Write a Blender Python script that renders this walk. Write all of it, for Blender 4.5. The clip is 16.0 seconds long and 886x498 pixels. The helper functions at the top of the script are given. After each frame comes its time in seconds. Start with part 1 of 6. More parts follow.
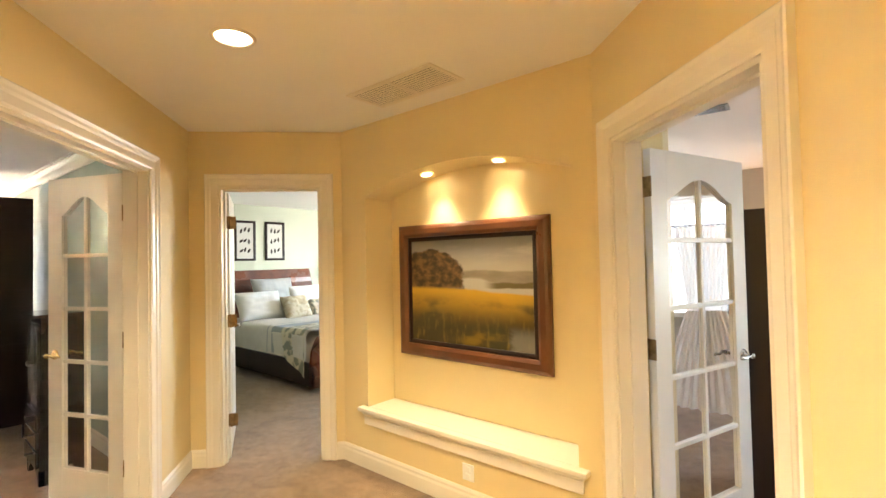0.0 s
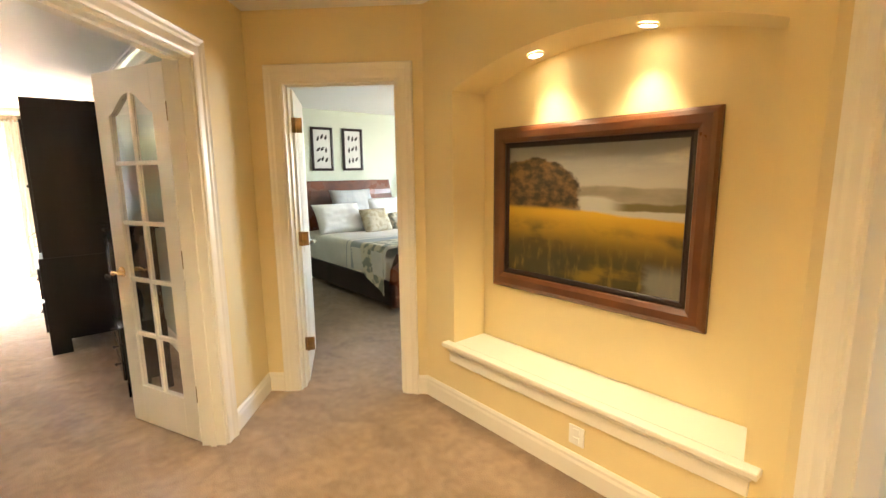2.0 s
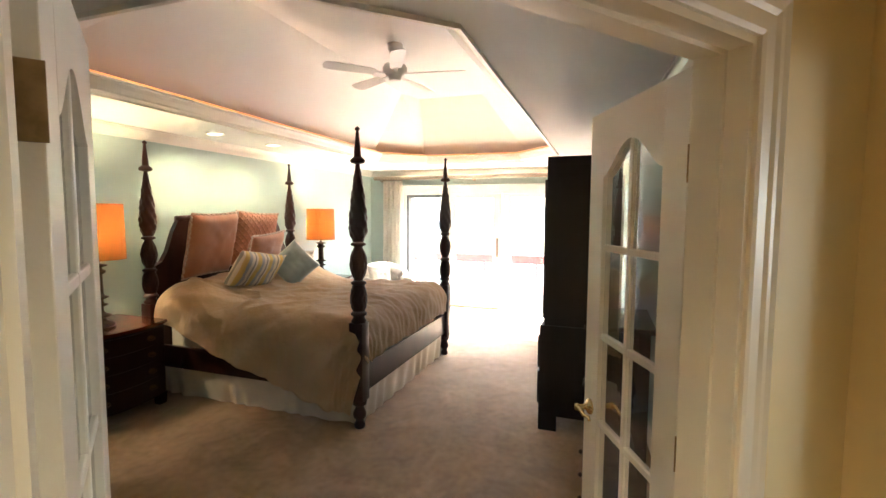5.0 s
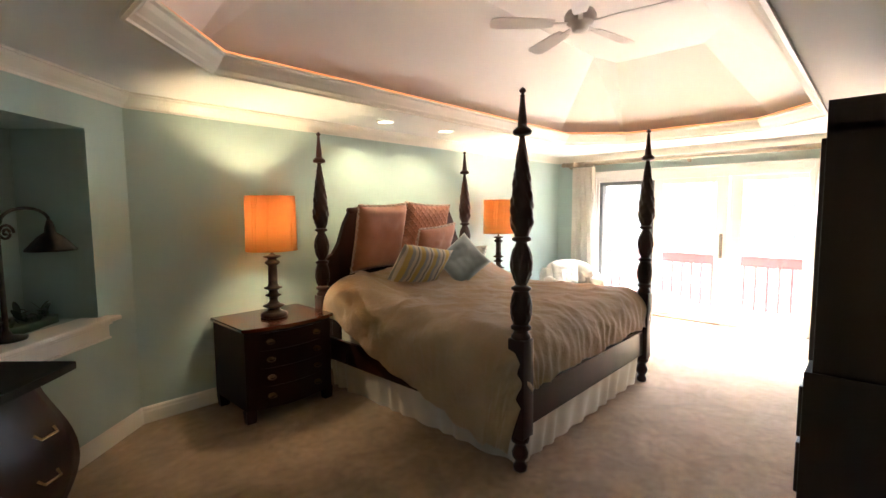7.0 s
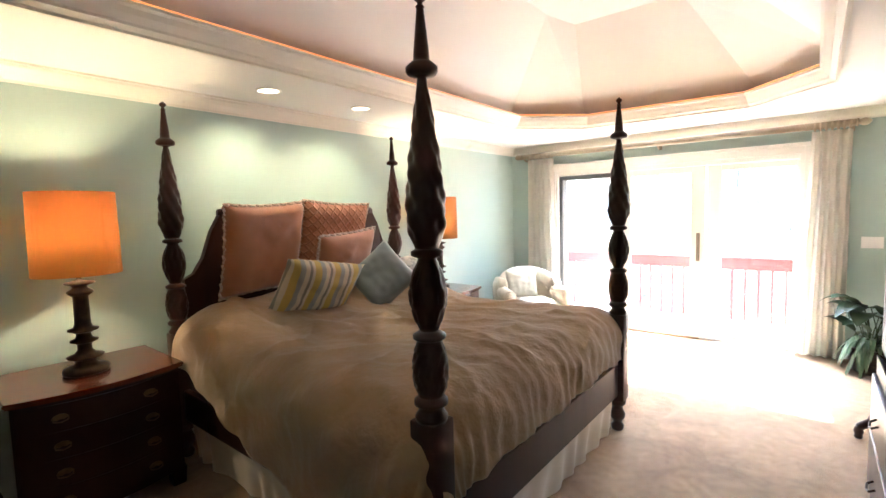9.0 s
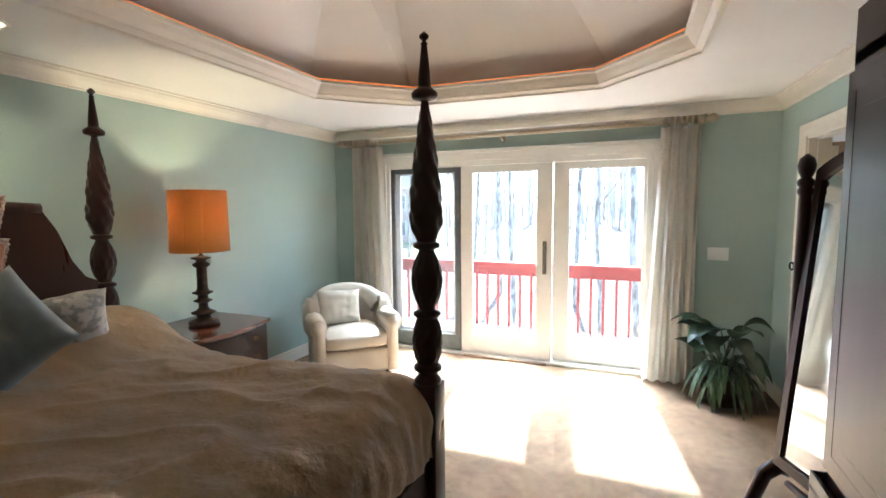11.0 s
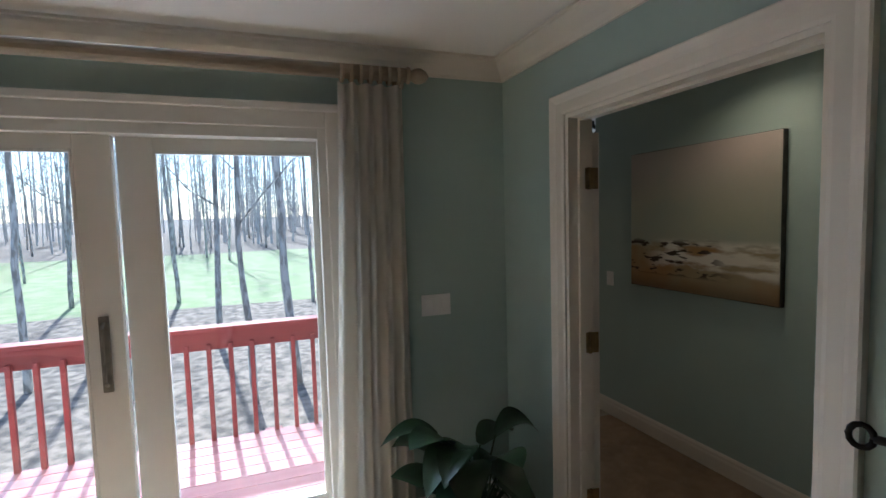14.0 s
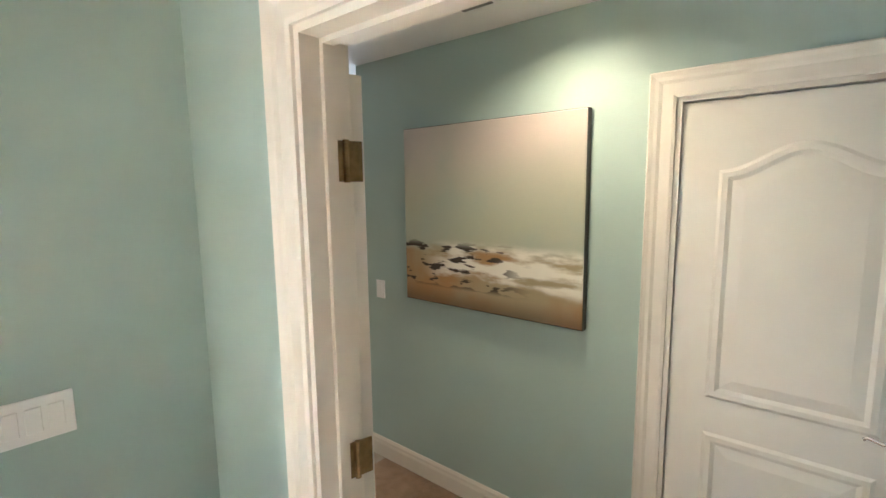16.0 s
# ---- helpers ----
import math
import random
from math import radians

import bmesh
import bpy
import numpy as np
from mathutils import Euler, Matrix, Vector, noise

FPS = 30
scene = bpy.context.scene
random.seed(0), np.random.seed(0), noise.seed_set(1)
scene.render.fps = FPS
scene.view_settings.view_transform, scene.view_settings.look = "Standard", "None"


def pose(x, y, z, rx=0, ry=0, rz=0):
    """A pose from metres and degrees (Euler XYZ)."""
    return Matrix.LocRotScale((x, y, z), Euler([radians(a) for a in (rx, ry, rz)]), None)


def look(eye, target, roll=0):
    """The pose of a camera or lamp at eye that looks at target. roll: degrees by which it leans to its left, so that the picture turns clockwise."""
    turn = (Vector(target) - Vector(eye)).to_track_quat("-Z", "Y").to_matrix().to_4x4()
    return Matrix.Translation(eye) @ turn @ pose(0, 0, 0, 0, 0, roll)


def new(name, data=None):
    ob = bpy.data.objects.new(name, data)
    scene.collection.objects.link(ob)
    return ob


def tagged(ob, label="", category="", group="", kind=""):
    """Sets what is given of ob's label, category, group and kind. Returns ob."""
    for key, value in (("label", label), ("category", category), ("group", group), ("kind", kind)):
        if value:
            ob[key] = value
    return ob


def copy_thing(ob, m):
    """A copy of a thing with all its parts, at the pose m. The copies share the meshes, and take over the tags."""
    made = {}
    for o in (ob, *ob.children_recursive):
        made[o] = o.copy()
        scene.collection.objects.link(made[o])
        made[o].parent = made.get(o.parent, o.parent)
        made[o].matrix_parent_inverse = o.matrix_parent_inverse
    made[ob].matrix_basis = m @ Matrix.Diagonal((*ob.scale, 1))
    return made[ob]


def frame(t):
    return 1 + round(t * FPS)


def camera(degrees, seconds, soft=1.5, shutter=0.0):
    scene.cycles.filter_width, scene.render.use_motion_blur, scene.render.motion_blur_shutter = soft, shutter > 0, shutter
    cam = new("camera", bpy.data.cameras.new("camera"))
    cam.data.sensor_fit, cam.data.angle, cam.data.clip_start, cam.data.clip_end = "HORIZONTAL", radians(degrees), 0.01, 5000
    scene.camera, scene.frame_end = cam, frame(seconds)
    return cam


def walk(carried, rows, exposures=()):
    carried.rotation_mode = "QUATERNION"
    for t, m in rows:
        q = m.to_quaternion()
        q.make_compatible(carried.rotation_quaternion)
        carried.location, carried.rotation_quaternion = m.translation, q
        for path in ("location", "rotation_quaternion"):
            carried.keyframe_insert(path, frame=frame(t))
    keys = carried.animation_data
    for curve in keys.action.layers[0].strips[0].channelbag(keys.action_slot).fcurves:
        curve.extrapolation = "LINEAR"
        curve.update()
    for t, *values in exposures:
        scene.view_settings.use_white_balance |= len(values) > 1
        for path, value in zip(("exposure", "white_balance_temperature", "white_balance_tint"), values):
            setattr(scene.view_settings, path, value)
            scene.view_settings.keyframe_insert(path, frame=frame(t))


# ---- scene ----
# ---- camera ----
cam = camera(87.6, 16.0)
PATH = [
    (0, (0.587, 0.184, 1.497), (-0.707, 1.709, 1.544), -1.2),
    (0.5, (0.524, 0.269, 1.463), (-0.794, 1.771, 1.369), -1.2),
    (1, (0.412, 0.384, 1.437), (-0.922, 1.858, 1.215), -1.1),
    (1.5, (0.244, 0.502, 1.454), (-1.139, 1.914, 1.148), -0.5),
    (2, (0.059, 0.573, 1.5), (-1.457, 1.835, 1.173), -0.7),
    (2.5, (-0.171, 0.689, 1.552), (-1.864, 1.707, 1.238), -1.4),
    (3, (-0.434, 0.783, 1.607), (-2.277, 1.507, 1.321), -1.6),
    (3.5, (-0.687, 0.825, 1.632), (-2.636, 1.217, 1.412), -0.9),
    (4, (-0.892, 0.827, 1.661), (-2.884, 0.845, 1.477), -0.9),
    (4.5, (-1.113, 0.852, 1.683), (-3.078, 0.515, 1.523), -0.6),
    (5, (-1.351, 0.856, 1.689), (-3.234, 0.199, 1.539), 0.3),
    (5.2, (-1.428, 0.837, 1.701), (-3.269, 0.072, 1.547), -0.4),
    (7.5, (-2.366, 0.538, 1.618), (-3.776, -0.87, 1.443), -0.5),
    (8, (-2.625, 0.415, 1.603), (-4.029, -0.998, 1.428), -0.9),
    (8.5, (-2.927, 0.284, 1.592), (-4.374, -1.088, 1.43), -1.4),
    (9, (-3.245, 0.147, 1.601), (-4.795, -1.106, 1.44), -1.5),
    (9.5, (-3.598, 0.054, 1.597), (-5.258, -1.053, 1.46), -1.7),
    (9.7, (-3.71, 0.051, 1.598), (-5.399, -1.009, 1.446), -1.2),
    (12, (-5.569, -0.213, 1.629), (-7.51, -0.677, 1.492), -0.8),
    (12.5, (-5.937, -0.234, 1.616), (-7.918, -0.482, 1.498), -0.5),
    (13, (-6.327, -0.266, 1.635), (-8.323, -0.238, 1.512), -1.1),
    (13.5, (-6.692, -0.231, 1.633), (-8.663, 0.089, 1.523), -1.6),
    (14, (-7.044, -0.187, 1.664), (-8.928, 0.47, 1.525), -1.6),
    (14.5, (-7.231, 0.044, 1.704), (-9.051, 0.854, 1.527), -2.1),
    (15, (-7.474, 0.185, 1.72), (-9.164, 1.237, 1.529), -1.9),
    (15.5, (-7.665, 0.336, 1.719), (-9.203, 1.599, 1.52), -1.2),
    (16, (-7.899, 0.475, 1.755), (-9.237, 1.938, 1.492), -0.7),
]
EXPOSURES = [  # seconds, stops, kelvin, tint
    (0, 5.65, 6300, 11), (1.5, 5.55, 6350, 11), (3, 5.5, 6000, 10), (4, 5.05, 6000, 9), (5, 4.55, 5900, 8), (7.5, 4.28, 5700, 8), (8.2, 4.28, 5600, 8), (9, 4.2, 5500, 8), (9.5, 4.0, 5450, 8),
    (12, 2.1, 5200, 1), (12.5, 1.8, 5150, 1), (13, 1.45, 5100, 1), (13.5, 1.2, 5100, 2), (14, 1.15, 5050, 5), (14.5, 1.4, 5000, 5), (15, 2.4, 5000, 4), (16, 3.65, 5150, 3)]
walk(cam, [(t, look(eye, target, roll)) for t, eye, target, roll in PATH], EXPOSURES)

# ---- light ----
world = bpy.data.worlds.new("sky")
scene.world = world
world.use_nodes = True
wn = world.node_tree.nodes
sky = wn.new("ShaderNodeTexSky")
sky.sky_type, sky.sun_disc = "NISHITA", False
sky.sun_elevation, sky.sun_rotation = radians(45), radians(260)
world.node_tree.links.new(sky.outputs[0], wn["Background"].inputs[0])
wn["Background"].inputs[1].default_value = 0.15


def lamp(name, kind, energy, colour, m, size=0.1, size_y=0.0, spot=0.0, blend=0.5):
    d = bpy.data.lights.new(name, kind)
    d.energy, d.color = energy, colour
    if kind == "SUN":
        d.angle = radians(1.2)
    elif kind == "AREA":
        d.size = size
        if size_y:
            d.shape, d.size_y = "RECTANGLE", size_y
    else:
        d.shadow_soft_size = size
    if kind == "SPOT":
        d.spot_size, d.spot_blend = radians(spot), blend
    ob = new(name, d)
    ob.matrix_world = m
    return ob


WARM = (1.0, 0.79, 0.47)
lamp("sun", "SUN", 5.0, (1.0, 0.95, 0.87), look((-30, -5, 30), (-28.985 + 0, -4.835, 28.985)))
# area lamps as daylight: patio doors, bath; guest and study added at unseen windows
lamp("patio_daylight", "AREA", 45, (0.89, 0.96, 1.0), look((-10.7, -1.35, 3.45), (-8.2, -1.35, 0.7)), 3.0, 1.9)
lamp("guest_fill", "AREA", 2, (1.0, 0.97, 0.91), look((-4.15, 6.265, 1.5), (-4.65, 3.815, 1.0)), 2.0, 1.4)
lamp("study_fill", "AREA", 0.6, (0.88, 0.94, 1.0), look((2.95, 4.815, 1.5), (0.75, 4.415, 1.2)), 1.6, 1.4)
lamp("bath_daylight", "AREA", 9, (0.93, 0.97, 1.0), look((-12.3, 4.85, 1.5), (-11.0, 3.4, 1.0)), 1.0, 1.2)

# ---- small helpers for meshes ----


def part(name, bm, material, parent=None, label="", smooth=False):
    me = bpy.data.meshes.new(name)
    bm.to_mesh(me)
    bm.free()
    for m in material if isinstance(material, (list, tuple)) else [material]:
        me.materials.append(m)
    if smooth:
        for p in me.polygons:
            p.use_smooth = True
    ob = new(name, me)
    if parent is not None:
        ob.parent = parent
    if label:
        ob["label"] = label
    return ob


def thing(name, m, label, category, group="", kind=""):
    ob = new(name)
    ob.empty_display_size = 0.1
    ob.matrix_world = m
    return tagged(ob, label, category, group, kind)


def box(bm, lo, hi, bevel=0.0, m=None, mat=0):
    g = bmesh.ops.create_cube(bm, size=1.0)
    vs = g["verts"]
    for v in vs:
        v.co = Vector([lo[i] + (v.co[i] + 0.5) * (hi[i] - lo[i]) for i in range(3)])
    fs = {f for v in vs for f in v.link_faces}
    for f in fs:
        f.material_index = mat
    if bevel > 0:
        es = list({e for v in vs for e in v.link_edges})
        r = bmesh.ops.bevel(bm, geom=es, offset=bevel, segments=2, profile=0.5, affect="EDGES", material=mat)
        vs = list({v for f in r["faces"] for v in f.verts} | {v for v in vs if v.is_valid})
    if m is not None:
        bmesh.ops.transform(bm, matrix=m, verts=[v for v in vs if v.is_valid])
    return bm


def boxes(items, bevel=0.0, m=None):
    bm = bmesh.new()
    for lo, hi in items:
        box(bm, lo, hi, bevel, m)
    return bm


def lathe(profile, n=24, bm=None, at=(0, 0, 0), warp=None, cap=True):
    """A turned shape from (radius, height) pairs; warp(angle, z, r) may change the radius."""
    bm = bm or bmesh.new()
    rings = []
    for r, z in profile:
        ring = []
        for i in range(n):
            a = 2 * math.pi * i / n
            q = warp(a, z, r) if warp else r
            ring.append(bm.verts.new((at[0] + q * math.cos(a), at[1] + q * math.sin(a), at[2] + z)))
        rings.append(ring)
    for a, b in zip(rings, rings[1:]):
        for i in range(n):
            bm.faces.new((a[i], a[(i + 1) % n], b[(i + 1) % n], b[i]))
    if cap:
        bm.faces.new(rings[0][::-1])
        bm.faces.new(rings[-1])
    return bm


def tube(points, r, n=8, bm=None, r_end=None):
    bm = bm or bmesh.new()
    pts = [Vector(p) for p in points]
    rings = []
    for k, p in enumerate(pts):
        d = (pts[min(k + 1, len(pts) - 1)] - pts[max(k - 1, 0)]).normalized()
        q = d.to_track_quat("Z", "Y").to_matrix()
        rr = r if r_end is None else r + (r_end - r) * k / (len(pts) - 1)
        rings.append([bm.verts.new(p + q @ Vector((rr * math.cos(2 * math.pi * i / n), rr * math.sin(2 * math.pi * i / n), 0))) for i in range(n)])
    for a, b in zip(rings, rings[1:]):
        for i in range(n):
            bm.faces.new((a[i], a[(i + 1) % n], b[(i + 1) % n], b[i]))
    bm.faces.new(rings[0][::-1])
    bm.faces.new(rings[-1])
    return bm


def slab(outline, depth, bm=None, m=None, mat=0):
    """An outline in x and z, made solid along y from 0 to depth."""
    bm = bm or bmesh.new()
    a = [bm.verts.new((x, 0, z)) for x, z in outline]
    b = [bm.verts.new((x, depth, z)) for x, z in outline]
    fs = [bm.faces.new(a), bm.faces.new(b[::-1])]
    n = len(a)
    for i in range(n):
        fs.append(bm.faces.new((a[i], b[i], b[(i + 1) % n], a[(i + 1) % n])))
    for f in fs:
        f.material_index = mat
    bmesh.ops.recalc_face_normals(bm, faces=fs)
    if m is not None:
        bmesh.ops.transform(bm, matrix=m, verts=a + b)
    return bm


def grid_sheet(nx, ny, f, bm=None):
    """A sheet of nx by ny cells; f(u, v) gives each corner's place."""
    bm = bm or bmesh.new()
    vs = [[bm.verts.new(f(i / nx, j / ny)) for i in range(nx + 1)] for j in range(ny + 1)]
    for j in range(ny):
        for i in range(nx):
            bm.faces.new((vs[j][i], vs[j][i + 1], vs[j + 1][i + 1], vs[j + 1][i]))
    return bm


def sweep(path, profile, bm=None, closed=False):
    """A moulding: profile of (out, up) pairs carried along a level path of (x, y), out to the left of it, mitred."""
    bm = bm or bmesh.new()
    pts = [Vector((p[0], p[1])) for p in path]
    n = len(pts)
    rings = []
    for k, p in enumerate(pts):
        a = (p - pts[k - 1]).normalized() if k > 0 or closed else None
        b = (pts[(k + 1) % n] - p).normalized() if k < n - 1 or closed else None
        a, b = a or b, b or a
        na, nb = Vector((-a.y, a.x)), Vector((-b.y, b.x))
        mid = (na + nb).normalized()
        mid = mid / max(0.3, mid.dot(na))
        rings.append([bm.verts.new((p.x + mid.x * o, p.y + mid.y * o, z)) for o, z in profile])
    m = len(profile)
    for k in range(n if closed else n - 1):
        a, b = rings[k], rings[(k + 1) % n]
        for i in range(m):
            bm.faces.new((a[i], a[(i + 1) % m], b[(i + 1) % m], b[i]))
    if not closed:
        bm.faces.new(rings[0])
        bm.faces.new(rings[-1][::-1])
    bmesh.ops.recalc_face_normals(bm, faces=bm.faces)
    return bm


# ---- materials ----


def material(name, colour, rough=0.5, metal=0.0, second=None, scale=6.0, detail=4.0, mix=(0.4, 0.65), bump=0.0, bump_scale=120.0,
             stretch=(1, 1, 1), coat=0.0, sheen=0.0, wear=0.06, spec=0.5, vary=0.0, coords="Object"):
    """A procedural surface: a broad noise between two colours, a fine one over it, and relief."""
    mt = bpy.data.materials.new(name)
    mt.use_nodes = True
    t = mt.node_tree
    nn, ln = t.nodes, t.links
    b = nn["Principled BSDF"]
    b.inputs["Roughness"].default_value, b.inputs["Metallic"].default_value = rough, metal
    b.inputs["Coat Weight"].default_value, b.inputs["Sheen Weight"].default_value = coat, sheen
    b.inputs["Specular IOR Level"].default_value = spec
    tc = nn.new("ShaderNodeTexCoord")
    mp = nn.new("ShaderNodeMapping")
    mp.inputs["Scale"].default_value = stretch
    ln.new(tc.outputs[coords], mp.inputs[0])
    nz = nn.new("ShaderNodeTexNoise")
    nz.inputs["Scale"].default_value, nz.inputs["Detail"].default_value = scale, detail
    ln.new(mp.outputs[0], nz.inputs["Vector"])
    rp = nn.new("ShaderNodeMapRange")
    rp.inputs[1].default_value, rp.inputs[2].default_value = mix
    ln.new(nz.outputs[0], rp.inputs[0])
    mx = nn.new("ShaderNodeMix")
    mx.data_type = "RGBA"
    mx.inputs[6].default_value = (*colour, 1)
    mx.inputs[7].default_value = (*(second or [c * (1 - wear) for c in colour]), 1)
    ln.new(rp.outputs[0], mx.inputs[0])
    out = mx.outputs[2]
    fine = nn.new("ShaderNodeTexNoise")
    fine.inputs["Scale"].default_value, fine.inputs["Detail"].default_value = bump_scale, 3.0
    ln.new(mp.outputs[0], fine.inputs["Vector"])
    if vary > 0:
        oi = nn.new("ShaderNodeObjectInfo")
        hs = nn.new("ShaderNodeHueSaturation")
        mr = nn.new("ShaderNodeMapRange")
        mr.inputs[3].default_value, mr.inputs[4].default_value = 1 - vary, 1 + vary
        ln.new(oi.outputs["Random"], mr.inputs[0])
        ln.new(mr.outputs[0], hs.inputs["Value"])
        ln.new(out, hs.inputs["Color"])
        out = hs.outputs[0]
    ln.new(out, b.inputs["Base Color"])
    rr = nn.new("ShaderNodeMapRange")
    rr.inputs[3].default_value, rr.inputs[4].default_value = max(0.02, rough - 0.07), min(1.0, rough + 0.07)
    ln.new(nz.outputs[0], rr.inputs[0])
    ln.new(rr.outputs[0], b.inputs["Roughness"])
    if bump > 0:
        bp = nn.new("ShaderNodeBump")
        bp.inputs["Strength"].default_value, bp.inputs["Distance"].default_value = 1.0, bump
        ln.new(fine.outputs[0], bp.inputs["Height"])
        ln.new(bp.outputs[0], b.inputs["Normal"])
    return mt


def emitter(name, colour, strength):
    mt = bpy.data.materials.new(name)
    mt.use_nodes = True
    b = mt.node_tree.nodes["Principled BSDF"]
    b.inputs["Base Color"].default_value = (*colour, 1)
    b.inputs["Emission Color"].default_value = (*colour, 1)
    b.inputs["Emission Strength"].default_value = strength
    return mt


def glass_material(name, tint=(1, 1, 1), rough=0.0):
    mt = bpy.data.materials.new(name)
    mt.use_nodes = True
    b = mt.node_tree.nodes["Principled BSDF"]
    b.inputs["Base Color"].default_value = (*tint, 1)
    b.inputs["Transmission Weight"].default_value = 1.0
    b.inputs["Roughness"].default_value, b.inputs["IOR"].default_value = rough, 1.45
    return mt


YELLOW = material("hall_paint", (0.77, 0.64, 0.355), 0.55, bump=0.0006, bump_scale=260, scale=1.5, wear=0.05)
AQUA = material("bedroom_paint", (0.42, 0.53, 0.49), 0.6, bump=0.0006, bump_scale=260, scale=1.2, wear=0.05)
SAGE = material("guest_paint", (0.58, 0.62, 0.50), 0.6, bump=0.0006, bump_scale=260, scale=1.2)
TAUPE = material("study_paint", (0.45, 0.41, 0.33), 0.6, bump=0.0006, bump_scale=260, scale=1.2)
BROWN_PAINT = material("bath_brown_paint", (0.25, 0.15, 0.075), 0.6, bump=0.0006, bump_scale=260)
TRIM = material("trim_paint", (0.80, 0.76, 0.67), 0.3, bump=0.0003, bump_scale=60, scale=2.0, wear=0.04)
DOOR_WHITE = material("door_paint", (0.80, 0.77, 0.69), 0.32, bump=0.0003, bump_scale=80, scale=3.0, wear=0.04)
CEILING = material("ceiling_paint", (0.86, 0.85, 0.82), 0.75, bump=0.0008, bump_scale=300, scale=1.0, wear=0.03)
CARPET = material("carpet_pile", (0.345, 0.232, 0.143), 0.95, second=(0.255, 0.168, 0.10), scale=17.0, detail=9.0, mix=(0.30, 0.70), bump=0.008, bump_scale=150, sheen=0.25, spec=0.1)
# broad, soft variation over the carpet's pile from wear and vacuuming
ct = CARPET.node_tree
wear_noise, wear_range, wear_value = ct.nodes.new("ShaderNodeTexNoise"), ct.nodes.new("ShaderNodeMapRange"), ct.nodes.new("ShaderNodeHueSaturation")
wear_noise.inputs["Scale"].default_value, wear_noise.inputs["Detail"].default_value, wear_noise.inputs["Distortion"].default_value = 3.0, 7.0, 1.2
wear_range.inputs[1].default_value, wear_range.inputs[2].default_value, wear_range.inputs[3].default_value, wear_range.inputs[4].default_value = 0.30, 0.70, 0.76, 1.22
ct.links.new(ct.nodes["Texture Coordinate"].outputs["Object"], wear_noise.inputs["Vector"])
ct.links.new(wear_noise.outputs[0], wear_range.inputs[0])
ct.links.new(wear_range.outputs[0], wear_value.inputs["Value"])
carpet_link = ct.nodes["Principled BSDF"].inputs["Base Color"].links[0]
ct.links.new(carpet_link.from_socket, wear_value.inputs["Color"])
ct.links.new(wear_value.outputs[0], ct.nodes["Principled BSDF"].inputs["Base Color"])
# nightstand wood: shade put into the body's colour, lamplight into the redder top's
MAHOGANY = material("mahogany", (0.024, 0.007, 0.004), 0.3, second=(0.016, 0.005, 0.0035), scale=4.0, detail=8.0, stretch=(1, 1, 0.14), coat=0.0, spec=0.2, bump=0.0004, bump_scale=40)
MAHOGANY_LIT_TOP = material("mahogany_lit_top", (0.11, 0.026, 0.012), 0.22, second=(0.055, 0.013, 0.006), scale=4.0, detail=8.0, stretch=(0.14, 1, 1), coat=0.4)
ESPRESSO = material("espresso_wood", (0.022, 0.010, 0.008), 0.32, second=(0.010, 0.005, 0.004), scale=4.0, detail=8.0, stretch=(1, 1, 0.14), coat=0.0, spec=0.35)
CHERRY = material("cherry_wood", (0.17, 0.05, 0.022), 0.28, second=(0.07, 0.02, 0.01), scale=4.0, detail=8.0, stretch=(0.2, 1, 1), coat=0.3)
DULL_BRASS = material("dull_brass", (0.15, 0.095, 0.05), 0.45, 1.0, scale=30.0, wear=0.35)
BRASS = material("antique_brass", (0.36, 0.25, 0.12), 0.38, 1.0, scale=30.0, wear=0.35)
GOLD = material("polished_brass", (0.78, 0.58, 0.28), 0.18, 1.0, scale=30.0, wear=0.1)
BRONZE = material("dark_bronze", (0.035, 0.028, 0.024), 0.35, 0.7, second=(0.07, 0.05, 0.035), scale=18.0)
CHROME = material("chrome", (0.75, 0.75, 0.75), 0.12, 1.0, scale=20.0)
GLASS = glass_material("clear_glass")

# ---- the plan ----
C1, C2, C3 = (-3.085, 1.585), (-2.305, 2.395), (-0.305, 2.395)
UA = Vector((0.768, -0.640))
UR = Vector((0.729, -0.685))
CEIL = 2.50


def on(p, u, s, off=0.0):
    """A place s along u from p, and off to the right of it."""
    return (p[0] + u[0] * s + u[1] * off, p[1] + u[1] * s - u[0] * off)


def wall(name, p, q, thick, mats, openings=(), z0=0.0, z1=CEIL, ext0=0.0, ext1=0.0):
    """A wall whose face runs from p to q, with its body to the left of that way. mats: face, back. openings: s0, s1, z0, z1."""
    p, q = Vector(p), Vector(q)
    length = (q - p).length
    ang = math.atan2(q.y - p.y, q.x - p.x)
    bm = bmesh.new()
    cuts = sorted(openings)
    s = -ext0
    cells = []
    for a, b, lo, hi in cuts:
        cells.append((s, a, z0, z1))
        if lo > z0:
            cells.append((a, b, z0, lo))
        if hi < z1:
            cells.append((a, b, hi, z1))
        s = b
    cells.append((s, length + ext1, z0, z1))
    for a, b, lo, hi in cells:
        if b - a > 1e-4:
            box(bm, (a, 0, lo), (b, thick, hi))
    bm.normal_update()
    for f in bm.faces:
        f.material_index = 1 if f.normal.y > 0.5 else 0
    ob = part(name, bm, list(mats))
    ob.matrix_world = pose(p.x, p.y, 0, 0, 0, math.degrees(ang))
    return tagged(ob, kind="structure")


